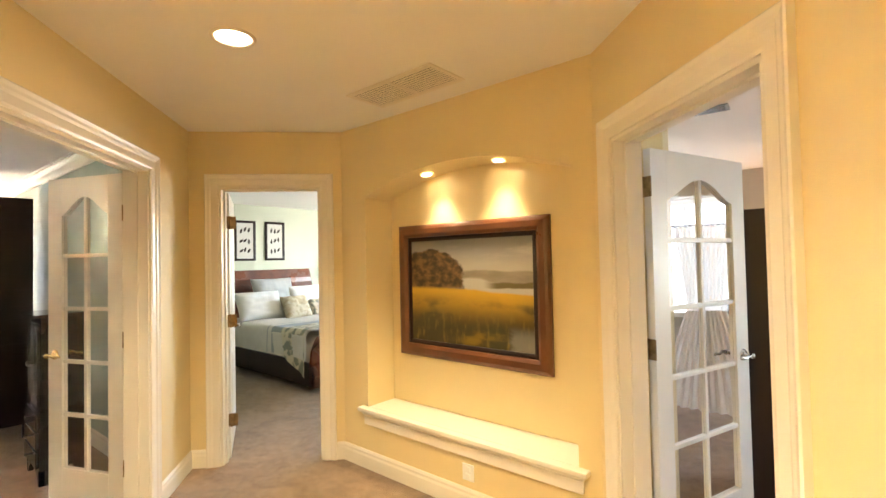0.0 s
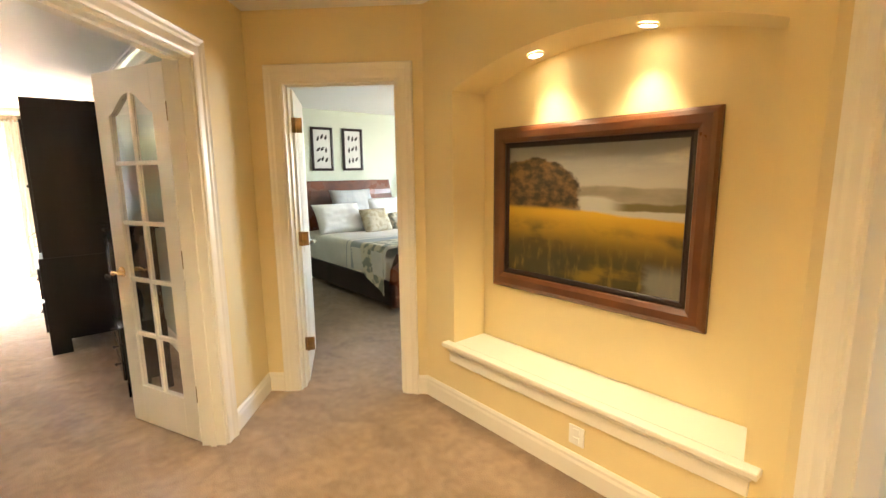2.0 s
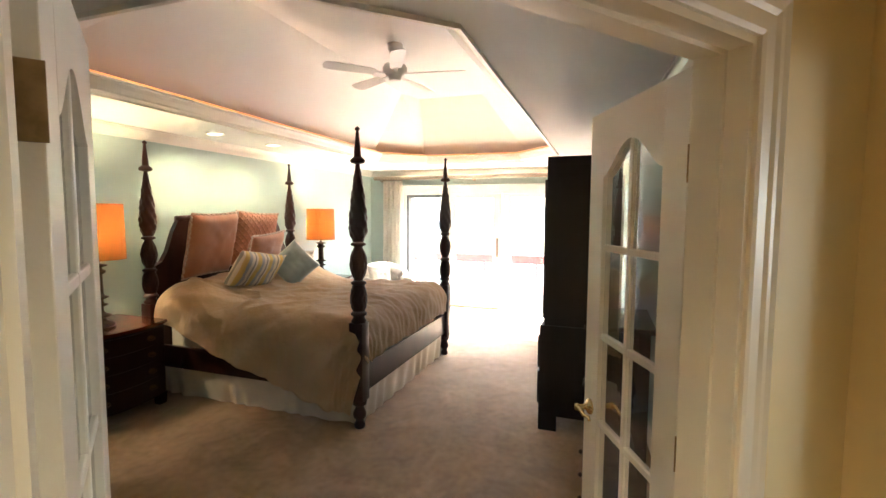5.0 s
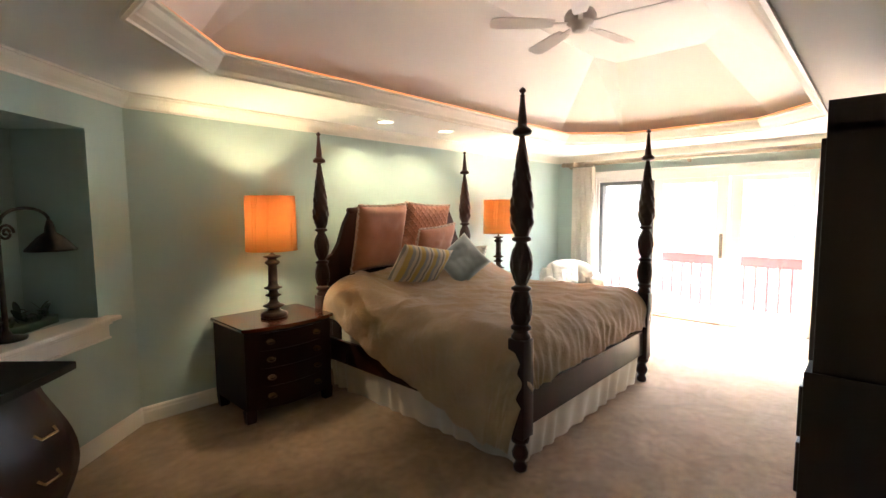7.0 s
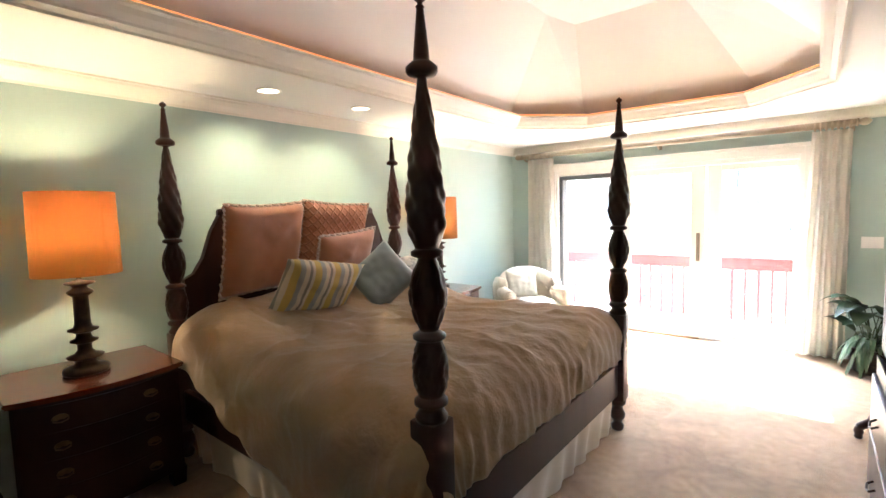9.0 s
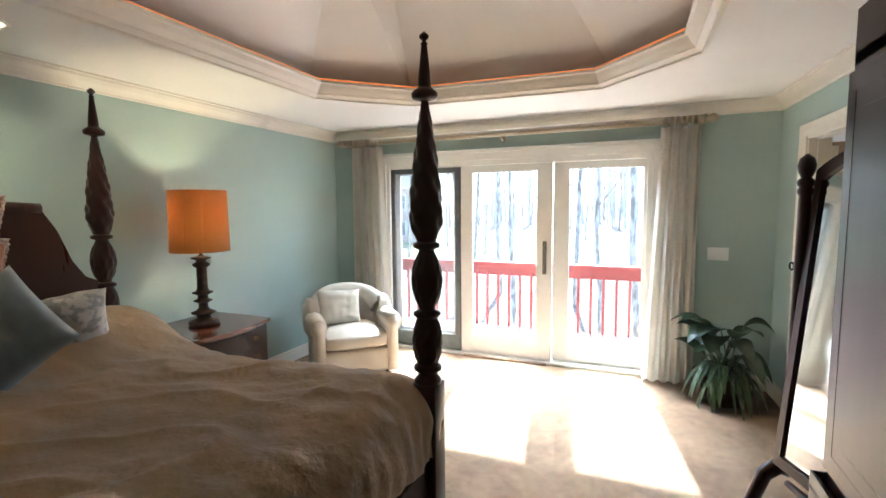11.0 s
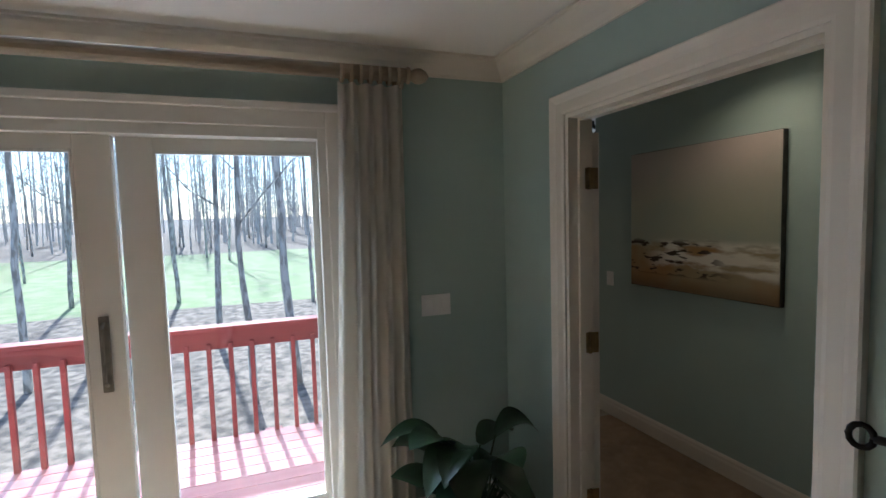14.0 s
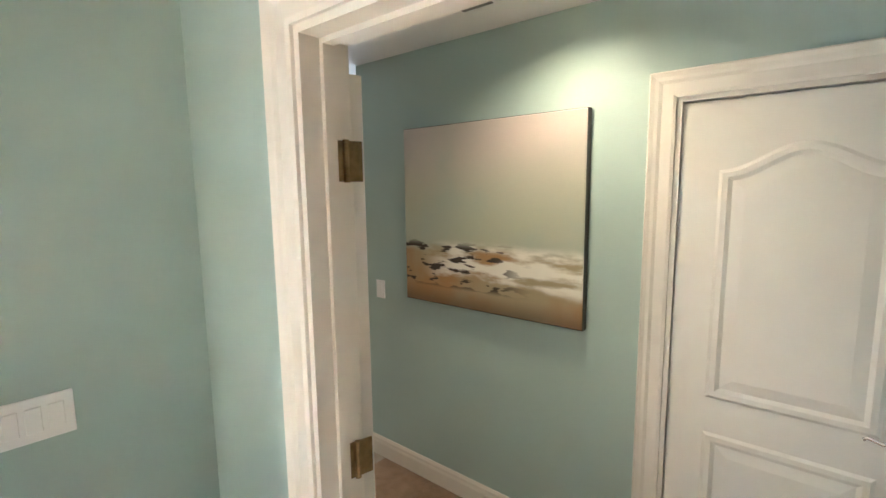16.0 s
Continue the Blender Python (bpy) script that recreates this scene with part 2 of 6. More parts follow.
def casing(name, p, q, s0, s1, top, thick=0.13, width=0.095, both=True, bottom=0.0):
    """Moulded casing on one or both faces of an opening, with the jamb lining between."""
    p, q = Vector(p), Vector(q)
    ang = math.degrees(math.atan2(q.y - p.y, q.x - p.x))
    prof = [(0, 0), (0, 0.012), (0.012, 0.016), (0.05, 0.016), (0.062, 0.022), (width - 0.02, 0.024), (width - 0.006, 0.03), (width, 0.026), (width, 0)]
    bm = bmesh.new()
    for face, sign in ((0.0, 1), (-thick, -1)) if both else ((0.0, 1),):
        rings = []
        for sx, sz, cx, cz in ((-1, 0, s0, bottom), (-1, 1, s0, top), (1, 1, s1, top), (1, 0, s1, bottom)):
            rings.append([bm.verts.new((cx + sx * o, face + sign * d, cz + sz * o)) for o, d in prof])
        for a, b in zip(rings, rings[1:]):
            for i in range(len(prof)):
                j = (i + 1) % len(prof)
                bm.faces.new((a[i], a[j], b[j], b[i]))
        bm.faces.new(rings[0])
        bm.faces.new(rings[-1][::-1])
    j = 0.018
    box(bm, (s0, -thick - 0.002, bottom), (s0 + j, 0.002, top))
    box(bm, (s1 - j, -thick - 0.002, bottom), (s1, 0.002, top))
    box(bm, (s0 + j, -thick - 0.002, top - j), (s1 - j, 0.002, top))
    # stop
    for a, b in ((s0 + j, s0 + j + 0.012), (s1 - j - 0.012, s1 - j)):
        box(bm, (a, -thick * 0.62, bottom), (b, -thick * 0.62 + 0.03, top - j))
    box(bm, (s0 + j, -thick * 0.62, top - j - 0.012), (s1 - j, -thick * 0.62 + 0.03, top - j))
    bmesh.ops.recalc_face_normals(bm, faces=bm.faces)
    ob = part(name, bm, TRIM)
    ob.matrix_world = pose(p.x, p.y, 0, 0, 0, ang)
    return tagged(ob, "cream painted moulded door casing", "door casing", kind="structure")


BASE = [(0, 0), (0.016, 0), (0.016, 0.085), (0.012, 0.10), (0.012, 0.115), (0.004, 0.13), (0, 0.13)]


def baseboard(path, flip=False):
    prof = [(-o, z) for o, z in BASE] if flip else BASE
    return tagged(part("baseboard", sweep(path, prof), TRIM), "cream painted moulded baseboard", "baseboard", kind="structure")


# hall
A_END = on(C1, UA, 3.2)
R_END = on(C3, UR, 3.2)
wall("wall_double_door", A_END, C1, 0.13, (YELLOW, AQUA), [(3.2 - 1.955, 3.2 - 0.66, 0, 2.085)], ext1=0.10)
wall("wall_guest_door", C1, C2, 0.12, (YELLOW, SAGE), [(0.215, 0.965, 0, 2.08)], ext1=0.08)
wall("wall_study_door", C3, R_END, 0.13, (YELLOW, YELLOW), [(0.185, 1.05, 0, 2.03)], ext0=0.08)
wall("wall_hall_east", R_END, (2.03, -1.485), 0.13, (YELLOW, YELLOW))
wall("wall_hall_south", (2.03, -1.485), (-0.622, -1.485), 0.13, (YELLOW, YELLOW))
wall("wall_hall_west", (-0.622, -1.485), (A_END[0], A_END[1] + 0.1), 0.13, (YELLOW, YELLOW))
casing("trim_double_door", C1, A_END, 0.66, 1.955, 2.085)
casing("trim_guest_door", C2, C1, 1.1245 - 0.965, 1.1245 - 0.215, 2.08, 0.12)
casing("trim_study_door", R_END, C3, 3.2 - 1.05, 3.2 - 0.185, 2.03)

# the arched niche in the hall
NX0, NX1, NSPRING, NTOP, NSHELF, NBACK = -2.03, -0.425, 1.965, 2.115, 0.445, 2.66


def arch(n=24):
    half, rise = (NX1 - NX0) / 2, NTOP - NSPRING
    rad = (half * half + rise * rise) / (2 * rise)
    return [((NX0 + NX1) / 2 + half * (2 * i / n - 1), NTOP - rad + math.sqrt(rad * rad - (half * (2 * i / n - 1)) ** 2)) for i in range(n + 1)]


bm = bmesh.new()
y0 = 2.395
pts = arch()
slab([(C2[0], 0), (NX0, 0), (NX0, CEIL), (C2[0], CEIL)], NBACK - y0, bm, pose(0, y0, 0))
slab([(NX1, 0), (C3[0], 0), (C3[0], CEIL), (NX1, CEIL)], NBACK - y0, bm, pose(0, y0, 0))
slab([(NX0, 0), (NX1, 0), (NX1, NSHELF - 0.04), (NX0, NSHELF - 0.04)], NBACK - y0, bm, pose(0, y0, 0))
for a, b in zip(pts, pts[1:]):
    slab([a, b, (b[0], CEIL), (a[0], CEIL)], NBACK - y0, bm, pose(0, y0, 0))
box(bm, (C2[0] - 0.25, NBACK, 0), (C3[0] + 0.25, NBACK + 0.1, CEIL))
bmesh.ops.remove_doubles(bm, verts=bm.verts, dist=1e-5)
tagged(part("wall_niche", bm, YELLOW), kind="structure")
bm = bmesh.new()
box(bm, (NX0 - 0.06, y0 - 0.055, NSHELF - 0.03), (NX1 + 0.06, y0 + 0.004, NSHELF), 0.006)
box(bm, (NX0 + 0.002, y0 + 0.004, NSHELF - 0.03), (NX1 - 0.002, NBACK - 0.002, NSHELF - 0.001))
box(bm, (NX0 - 0.035, y0 - 0.032, NSHELF - 0.055), (NX1 + 0.035, y0 - 0.001, NSHELF - 0.03), 0.006)
box(bm, (NX0 - 0.025, y0 - 0.02, NSHELF - 0.125), (NX1 + 0.025, y0 - 0.001, NSHELF - 0.055), 0.003)
tagged(part("niche_shelf", bm, TRIM), "cream painted moulded ledge built into the wall niche", "ledge", kind="structure")

baseboard([C1, on(C1, UA, 0.565)])
baseboard([on(C1, (0.6936, 0.7203), 0.12), C1], False)
baseboard([on(C3, UR, 0.09), (C3[0], y0), (C2[0], y0), on(C2, (-0.6936, -0.7203), 0.062)], False)
baseboard([R_END, on(C3, UR, 1.145)], False)

# bedroom
NW, NE = (-9.40, 1.01), (-2.95, 1.319)
SE1, SE2, E2, SW = (-3.05, -3.44), (-1.33, -1.85), (-1.33, -0.045), (-9.40, -3.44)
NSPLIT = 3.3
wall("wall_north_bath", NW, on(NW, (0.99885, 0.0479), NSPLIT), 0.13, (AQUA, AQUA), [(0.56, 1.595, 0, 2.105)], ext0=0.13)
wall("wall_north_guest", on(NW, (0.99885, 0.0479), NSPLIT), NE, 0.13, (AQUA, SAGE))
RECESS = math.dist(SE1, SE2) - 1.52
wall("wall_east", E2, SE2, 0.12, (AQUA, AQUA))
wall("wall_south_east", SE2, SE1, 0.12, (AQUA, AQUA), [(RECESS, RECESS + 1.15, 0.92, 2.185)], ext0=0.05, ext1=0.1)
wall("wall_south", SE1, SW, 0.13, (AQUA, AQUA), ext1=0.13)
wall("wall_west", SW, NW, 0.15, (AQUA, AQUA), [(0.68, 3.50, 0, 2.125)])
casing("trim_bath_door", on(NW, (0.99885, 0.0479), NSPLIT), NW, NSPLIT - 1.595, NSPLIT - 0.56, 2.105, 0.13, 0.09)
U_N = (0.99885, 0.0479)
baseboard([on(NW, U_N, 0.465), NW, (-9.40, 0.06)], False)
baseboard([(-9.40, -2.86), SW, SE1, SE2, E2], False)
baseboard([NE, on(NW, U_N, 1.69)], False)
CROWN = [(0, 2.395), (0.012, 2.395), (0.016, 2.41), (0.03, 2.425), (0.055, 2.445), (0.075, 2.47), (0.08, 2.485), (0.095, 2.487), (0.095, 2.4995), (0, 2.4995)]
tagged(part("crown_moulding", sweep([NW, SW, SE1, SE2, E2, NE], CROWN, closed=True), TRIM), "white painted crown moulding", "moulding", kind="structure")

# floors: one carpet through all the rooms, tile in the bath
tagged(part("floor", boxes([((-9.53, -3.55, -0.12), (4.0, 7.2, 0.0))]), CARPET), "mottled brown cut pile carpet", "carpet", kind="structure")

# ceilings: the hall's, and the bedroom's with its octagonal tray
TRAY = [(-3.30, -2.43), (-2.70, -1.83), (-2.70, -0.35), (-3.30, 0.25), (-7.79, 0.25), (-8.42, -0.345), (-8.35, -1.87), (-7.78, -2.47)]
TOP = [(-3.9, -1.75), (-3.5, -1.62), (-3.5, -0.65), (-3.9, -0.50), (-7.12, -0.50), (-7.5, -0.75), (-7.5, -1.65), (-7.12, -1.75)]
TZ = 3.30
outer = [(-9.53, 1.2), (-9.53, -3.55), (-1.2, -3.55), (-1.2, -0.06), (-3.02, 1.46)]
bm = bmesh.new()
ov = [bm.verts.new((x, y, CEIL)) for x, y in outer]
tv = [bm.verts.new((x, y, CEIL)) for x, y in TRAY]
es = [bm.edges.new((ov[i], ov[(i + 1) % len(ov)])) for i in range(len(ov))] + [bm.edges.new((tv[i], tv[(i + 1) % 8])) for i in range(8)]
bmesh.ops.triangle_fill(bm, use_beauty=True, use_dissolve=False, edges=es)
lip = [bm.verts.new((x, y, CEIL + 0.10)) for x, y in TRAY]
cx, cy = -5.5, -1.11
back = [bm.verts.new((cx + (x - cx) * 1.045 , cy + (y - cy) * 1.10, CEIL + 0.10)) for x, y in TRAY]
tp = [bm.verts.new((x, y, TZ)) for x, y in TOP]
for i in range(8):
    j = (i + 1) % 8
    bm.faces.new((tv[i], tv[j], lip[j], lip[i]))
    bm.faces.new((back[i], back[j], tp[j], tp[i]))
bm.faces.new(tp)
for i in range(8):
    j = (i + 1) % 8
    low = [bm.verts.new((cx + (x - cx) * 1.045, cy + (y - cy) * 1.10, CEIL + 0.02)) for x, y in (TRAY[i], TRAY[j])]
    bm.faces.new((back[i], back[j], low[1], low[0]))
    inn = [bm.verts.new((cx + (x - cx) * 1.008, cy + (y - cy) * 1.02, z)) for z in (CEIL + 0.02, CEIL + 0.10) for x, y in (TRAY[i], TRAY[j])]
    bm.faces.new((inn[0], inn[1], inn[3], inn[2]))
    bm.faces.new((inn[0], inn[1], low[1], low[0]))
    bm.faces.new((lip[i], lip[j], inn[3], inn[2]))
tagged(part("ceiling_bedroom", bm, CEILING), "white ceiling with a raised octagonal tray", "ceiling", kind="structure")
TRIMTRAY = [(0, 2.478), (0.022, 2.478), (0.026, 2.49), (0.055, 2.508), (0.06, 2.52), (0.085, 2.55), (0.10, 2.575), (0.115, 2.585), (0.115, 2.602), (0, 2.602)]
tagged(part("tray_moulding", sweep(TRAY, TRIMTRAY, closed=True), TRIM), "white stepped moulding round the tray ceiling", "moulding", kind="structure")


def deck_plate(name, outline, z0, z1, mat, label, category):
    bm = slab(outline, z1 - z0)
    bmesh.ops.transform(bm, matrix=pose(0, 0, z1, -90, 0, 0), verts=bm.verts)
    bmesh.ops.recalc_face_normals(bm, faces=bm.faces)
    return tagged(part(name, bm, mat), label, category, kind="structure")


A_MID = on(C1, UA, 3.2, 0.06)
deck_plate("ceiling_hall", [on(C1, UA, -0.1, 0.06), A_MID, (-0.69, -1.585), (2.11, -1.585), (2.11, 0.315), (-0.23, 2.48), (-0.23, 2.82), (-2.45, 2.82), (-2.45, 2.5)], CEIL, CEIL + 0.1, CEILING, "white painted ceiling", "ceiling")
deck_plate("ceiling_guest", [(-3.15, 1.64), (-2.47, 2.5), (-2.47, 2.82), (-1.95, 2.82), (-1.95, 6.52), (-6.55, 6.52), (-6.5, 1.24), (-2.95, 1.36)], 2.40, CEIL + 0.1, CEILING, "white painted ceiling", "ceiling")
deck_plate("ceiling_study", [(-0.19, 2.5), (2.05, 0.415), (3.25, 0.415), (3.25, 7.015), (-1.95, 7.015), (-1.95, 2.825), (-0.19, 2.825)], CEIL, CEIL + 0.1, CEILING, "white painted ceiling", "ceiling")
deck_plate("ceiling_bath", [(-6.55, 1.22), (-6.55, 2.6), (-9.0, 5.5), (-13.2, 5.5), (-13.2, 1.0), (-9.45, 1.08)], CEIL + 0.001, CEIL + 0.1, CEILING, "white painted ceiling", "ceiling")

# guest room, study and bath: the walls that close them
wall("wall_guest_west", (-6.25, 1.28), (-6.25, 6.415), 0.12, (SAGE, SAGE))
# window opening added out of view, to let light into the guest room
wall("wall_guest_north", (-6.25, 6.415), (-2.05, 6.415), 0.12, (SAGE, SAGE), [(1.6, 2.8, 0.9, 2.1)])
wall("wall_guest_east", (-2.05, 6.415), (-2.05, 2.75), 0.1, (SAGE, TAUPE))
wall("wall_study_north", (-1.95, 6.715), (3.15, 6.715), 0.12, (TAUPE, TAUPE))
# unseen east window opening, added for the study's light
wall("wall_study_east", (3.15, 6.715), (3.15, 0.315), 0.12, (TAUPE, TAUPE), [(1.7, 2.3, 1.0, 1.8)])
wall("wall_study_south", (3.15, 0.315), (2.03, 0.315), 0.12, (TAUPE, TAUPE))
BN0, BN1 = (-10.28, 2.305), (-6.50, 2.486)
wall("wall_bath_canvas", BN0, BN1, 0.12, (AQUA, BROWN_PAINT), [(1.83, 2.63, 0, 2.08)])
wall("wall_bath_east", BN1, (-6.50, 1.2), 0.12, (AQUA, AQUA))
wall("wall_bath_west", (-13.0, 1.0), (-13.0, 5.3), 0.12, (BROWN_PAINT, BROWN_PAINT))
wall("wall_bath_north", (-13.0, 5.3), (-10.16, 5.3), 0.12, (BROWN_PAINT, BROWN_PAINT))
wall("wall_bath_back", (-10.16, 5.3), (-10.16, 2.42), 0.12, (BROWN_PAINT, BROWN_PAINT))
wall("wall_bath_south", (-9.53, 1.14), (-13.0, 1.14), 0.12, (BROWN_PAINT, BROWN_PAINT))
casing("trim_closet_door", BN1, BN0, 3.784 - 2.63, 3.784 - 1.83, 2.08, 0.12)
baseboard([on(BN0, U_N, 1.73), BN0], False)
deck_plate("floor_bath_entry", [(-9.53, 1.15), (-9.53, 2.45), (-10.1, 2.45), (-10.1, 1.15)], -0.12, 0.0, CARPET, "mottled brown cut pile carpet", "carpet")
deck_plate("floor_bath", [(-10.1, 1.15), (-10.1, 5.3), (-13.0, 5.3), (-13.0, 1.15)], -0.12, 0.0, material("bath_tile", (0.42, 0.37, 0.30), 0.35, second=(0.34, 0.29, 0.23), scale=8), "beige stone tile floor", "tile floor")

# outdoors
GROUND = material("leaf_litter", (0.27, 0.215, 0.16), 0.95, second=(0.10, 0.08, 0.06), scale=3.4, detail=12, mix=(0.38, 0.62), bump=0.03, bump_scale=14)
LAWN = material("lawn_grass", (0.21, 0.265, 0.105), 0.9, second=(0.30, 0.29, 0.17), scale=1.2, detail=9, bump=0.02, bump_scale=60)


def ground_z(x):
    d = -x - 10
    return -2.7 if d < 14 else -2.7 + (d - 14) * 0.035


bm = grid_sheet(60, 50, lambda u, v: (40 - u * 240, -120 + v * 240, ground_z(40 - u * 240) + 0.12 * noise.noise((u * 40, v * 40, 0))))
for f in bm.faces:
    f.material_index = 1 if -60 < f.calc_center_median().x + 3 * noise.noise(f.calc_center_median() * 0.1) < -33 else 0
tagged(part("ground", bm, [GROUND, LAWN]), "leaf-strewn ground running up to a lawn", "ground", kind="structure")

# ---- doors ----


def lever(bm, y, sign, x):
    """A rosette and a curled lever on one face of a leaf."""
    m = pose(x, y, 0, -90 * sign, 0, 0)
    k = len(bm.verts)
    lathe([(0.031, 0), (0.031, 0.006), (0.024, 0.012), (0.012, 0.016), (0.011, 0.045), (0.016, 0.05), (0.012, 0.06)], 16, bm)
    bm.verts.ensure_lookup_table()
    bmesh.ops.transform(bm, matrix=m, verts=bm.verts[k:])
    d = -1 if x > 0.3 else 1
    tube([(x, y + sign * 0.048, 0), (x + d * 0.03, y + sign * 0.055, 0.008), (x + d * 0.07, y + sign * 0.052, -0.004), (x + d * 0.105, y + sign * 0.05, 0.006), (x + d * 0.115, y + sign * 0.05, -0.004)], 0.009, 8, bm, 0.006)


def add_hinges(parent, hinge_side, zs=(0.30, 1.06, 1.82), dx=0.0, dy=0.0):
    for z in zs:
        bm = boxes([((-0.006, hinge_side * 0.022 - 0.045, z - 0.048), (-0.002, hinge_side * 0.022 + 0.045, z + 0.048))])
        lathe([(0.008, -0.05), (0.008, 0.05)], 8, bm, (-0.008, hinge_side * 0.024, z))
        bmesh.ops.translate(bm, verts=bm.verts, vec=(dx, dy, 0))
        part("hinge", bm, BRASS, parent, "antique brass hinge")


def french_leaf(m, w, h, hinge_side, handle_z=0.95, metal=None, label="cream painted french door leaf with ten glass panes, standing open"):
    root = thing("french_door", m, label, "door")
    st, t = 0.118, 0.019
    zb = [0.25, 0.58, 0.91, 1.24, 1.57]
    side, peak = h - 0.235, h - 0.125
    bm = boxes([((0, -t, 0.012), (st, t, h)), ((w - st, -t, 0.012), (w, t, h)), ((st, -t, 0.012), (w - st, t, 0.25))], 0.002)
    curve = [(st + (w - 2 * st) * i / 20, side + (peak - side) * (0.5 - 0.5 * math.cos(2 * math.pi * i / 20)) ** 0.75) for i in range(21)]
    for a, b in zip(curve, curve[1:]):
        slab([a, b, (b[0], h), (a[0], h)], 2 * t, bm, pose(0, -t, 0))
    part("door_frame", bm, DOOR_WHITE, root)
    bm = boxes([((w / 2 - 0.012, -0.014, 0.25), (w / 2 + 0.012, 0.014, peak))] + [((st, -0.013, z - 0.012), (w - st, 0.013, z + 0.012)) for z in zb[1:]], 0.004)
    part("glazing_bars", bm, DOOR_WHITE, root)
    for i in range(5):
        lo, hi = zb[i] + (0.012 if i else 0), zb[i + 1] - 0.012 if i < 4 else None
        for a, b in ((st, w / 2 - 0.012), (w / 2 + 0.012, w - st)):
            if hi:
                bm = boxes([((a, -0.002, lo), (b, 0.002, hi))])
            else:
                top = [(x, z) for x, z in curve if a - 1e-6 <= x <= b + 1e-6]
                top = sorted(top, reverse=True)
                bm = slab([(a, lo), (b, lo)] + top, 0.004, None, pose(0, -0.002, 0))
            part("pane", bm, GLASS, root).visible_shadow = False
    bm = bmesh.new()
    for sg in (-1, 1):
        lever(bm, sg * t, sg, w - 0.06)
    ob = part("door_handle", bm, metal or GOLD, root, "polished brass lever handle", True)
    ob.location = (0, 0, handle_z)
    add_hinges(root, hinge_side)
    return root


def ang(p, q):
    return math.degrees(math.atan2(q[1] - p[1], q[0] - p[0]))


french_leaf(pose(-2.677, 1.068, 0, 0, 0, ang((-2.43, 1.25), (-3.03, 0.985))), 0.62, 2.06, -1)
french_leaf(pose(-1.712, 0.205, 0, 0, 0, ang((0, 0), (-0.37, -0.47))), 0.61, 2.06, 1)
french_leaf(pose(-0.075, 2.455, 0, 0, 0, ang((0.175, 2.655), (0.43, 3.38))), 0.80, 2.0, 1, metal=CHROME)


def panel_leaf(m, w, h, hinge_side, hinged=True, label="white painted moulded panel door", dx=0.0, dy=0.0):
    root = thing("panel_door", m, label, "door")
    bm = boxes([((0, -0.018, 0.012), (w, 0.018, h))], 0.002)
    part("door_slab", bm, DOOR_WHITE, root)
    for sg in (-1, 1):
        for lo, hi, arched in ((0.14, 0.80, False), (0.94, h - 0.16, True)):
            a, b = 0.13, w - 0.13
            n = 18
            top = [(a + (b - a) * i / n, hi - 0.09 + (0.09 * (0.5 - 0.5 * math.cos(2 * math.pi * i / n)) if arched else 0.09)) for i in range(n + 1)]
            ring = [(a, lo), (b, lo)] + top[::-1]
            c = Vector(((a + b) / 2, (lo + hi) / 2))
            bm = bmesh.new()
            loops = []
            for k, (inset, d) in enumerate(((0, 0.0), (0.012, 0.007), (0.03, 0.007), (0.045, 0.001), (0.085, 0.006))):
                sx, sz = 1 - 2 * inset / (b - a), 1 - 2 * inset / (hi - lo)
                loops.append([bm.verts.new((c.x + (x - c.x) * sx, sg * (0.0185 + d), c.y + (z - c.y) * sz)) for x, z in ring])
            for p, q in zip(loops, loops[1:]):
                for i in range(len(ring)):
                    j = (i + 1) % len(ring)
                    bm.faces.new((p[i], p[j], q[j], q[i]))
            bm.faces.new(loops[-1])
            bmesh.ops.recalc_face_normals(bm, faces=bm.faces)
            part("raised_panel", bm, DOOR_WHITE, root)
    bm = bmesh.new()
    for sg in (-1, 1):
        lever(bm, sg * 0.018, sg, w - 0.06)
    part("door_handle", bm, CHROME, root, "chrome lever handle", True).location = (0, 0, 0.95)
    if hinged:
        add_hinges(root, hinge_side, (0.30, 1.06, 1.82), dx, dy)
    return root


# the guest room's door stands open; so does the bath's; the closet's is shut
g_hinge = on(C1, (0.6936, 0.7203), 0.23, -0.115)
panel_leaf(pose(g_hinge[0], g_hinge[1], 0, 0, 0, 152), 0.72, 2.05, -1, label="white painted panel door standing open into the guest room")
b_hinge = on(NW, U_N, 0.565, -0.16)
panel_leaf(pose(b_hinge[0], b_hinge[1], 0, 0, 0, 168.5), 0.80, 2.03, -1, label="white painted panel door standing open into the bath", dx=-0.026, dy=0.07)
cl = on(BN0, U_N, 1.85, -0.03)
panel_leaf(pose(cl[0], cl[1], 0, 0, 0, 2.7), 0.76, 2.055, 1, False, label="white painted arched panel closet door, shut")

# ---- the sliding patio doors ----
VINYL = material("patio_door_paint", (0.80, 0.79, 0.74), 0.35, scale=2.0, wear=0.05)
SCREEN = material("grey_aluminium", (0.16, 0.17, 0.17), 0.45, 0.4, scale=9.0, wear=0.2)
patio = thing("patio_door", pose(-9.40, 0, 0), "white three-panel sliding patio door with a grey screen frame", "patio door")
bm = boxes([((-0.15, -2.76, 0.0), (0.0, -2.70, 2.125)), ((-0.15, 0.0, 0.0), (0.0, 0.06, 2.125)), ((-0.15, -2.70, 2.06), (0.0, 0.0, 2.125)), ((-0.15, -2.70, 0.0), (0.02, 0.0, 0.028))], 0.003)
box(bm, (0.0, -2.84, 0.0), (0.022, -2.74, 2.21), 0.004)
box(bm, (0.0, 0.04, 0.0), (0.022, 0.14, 2.21), 0.004)
box(bm, (0.0, -2.74, 2.11), (0.024, 0.04, 2.21), 0.004)
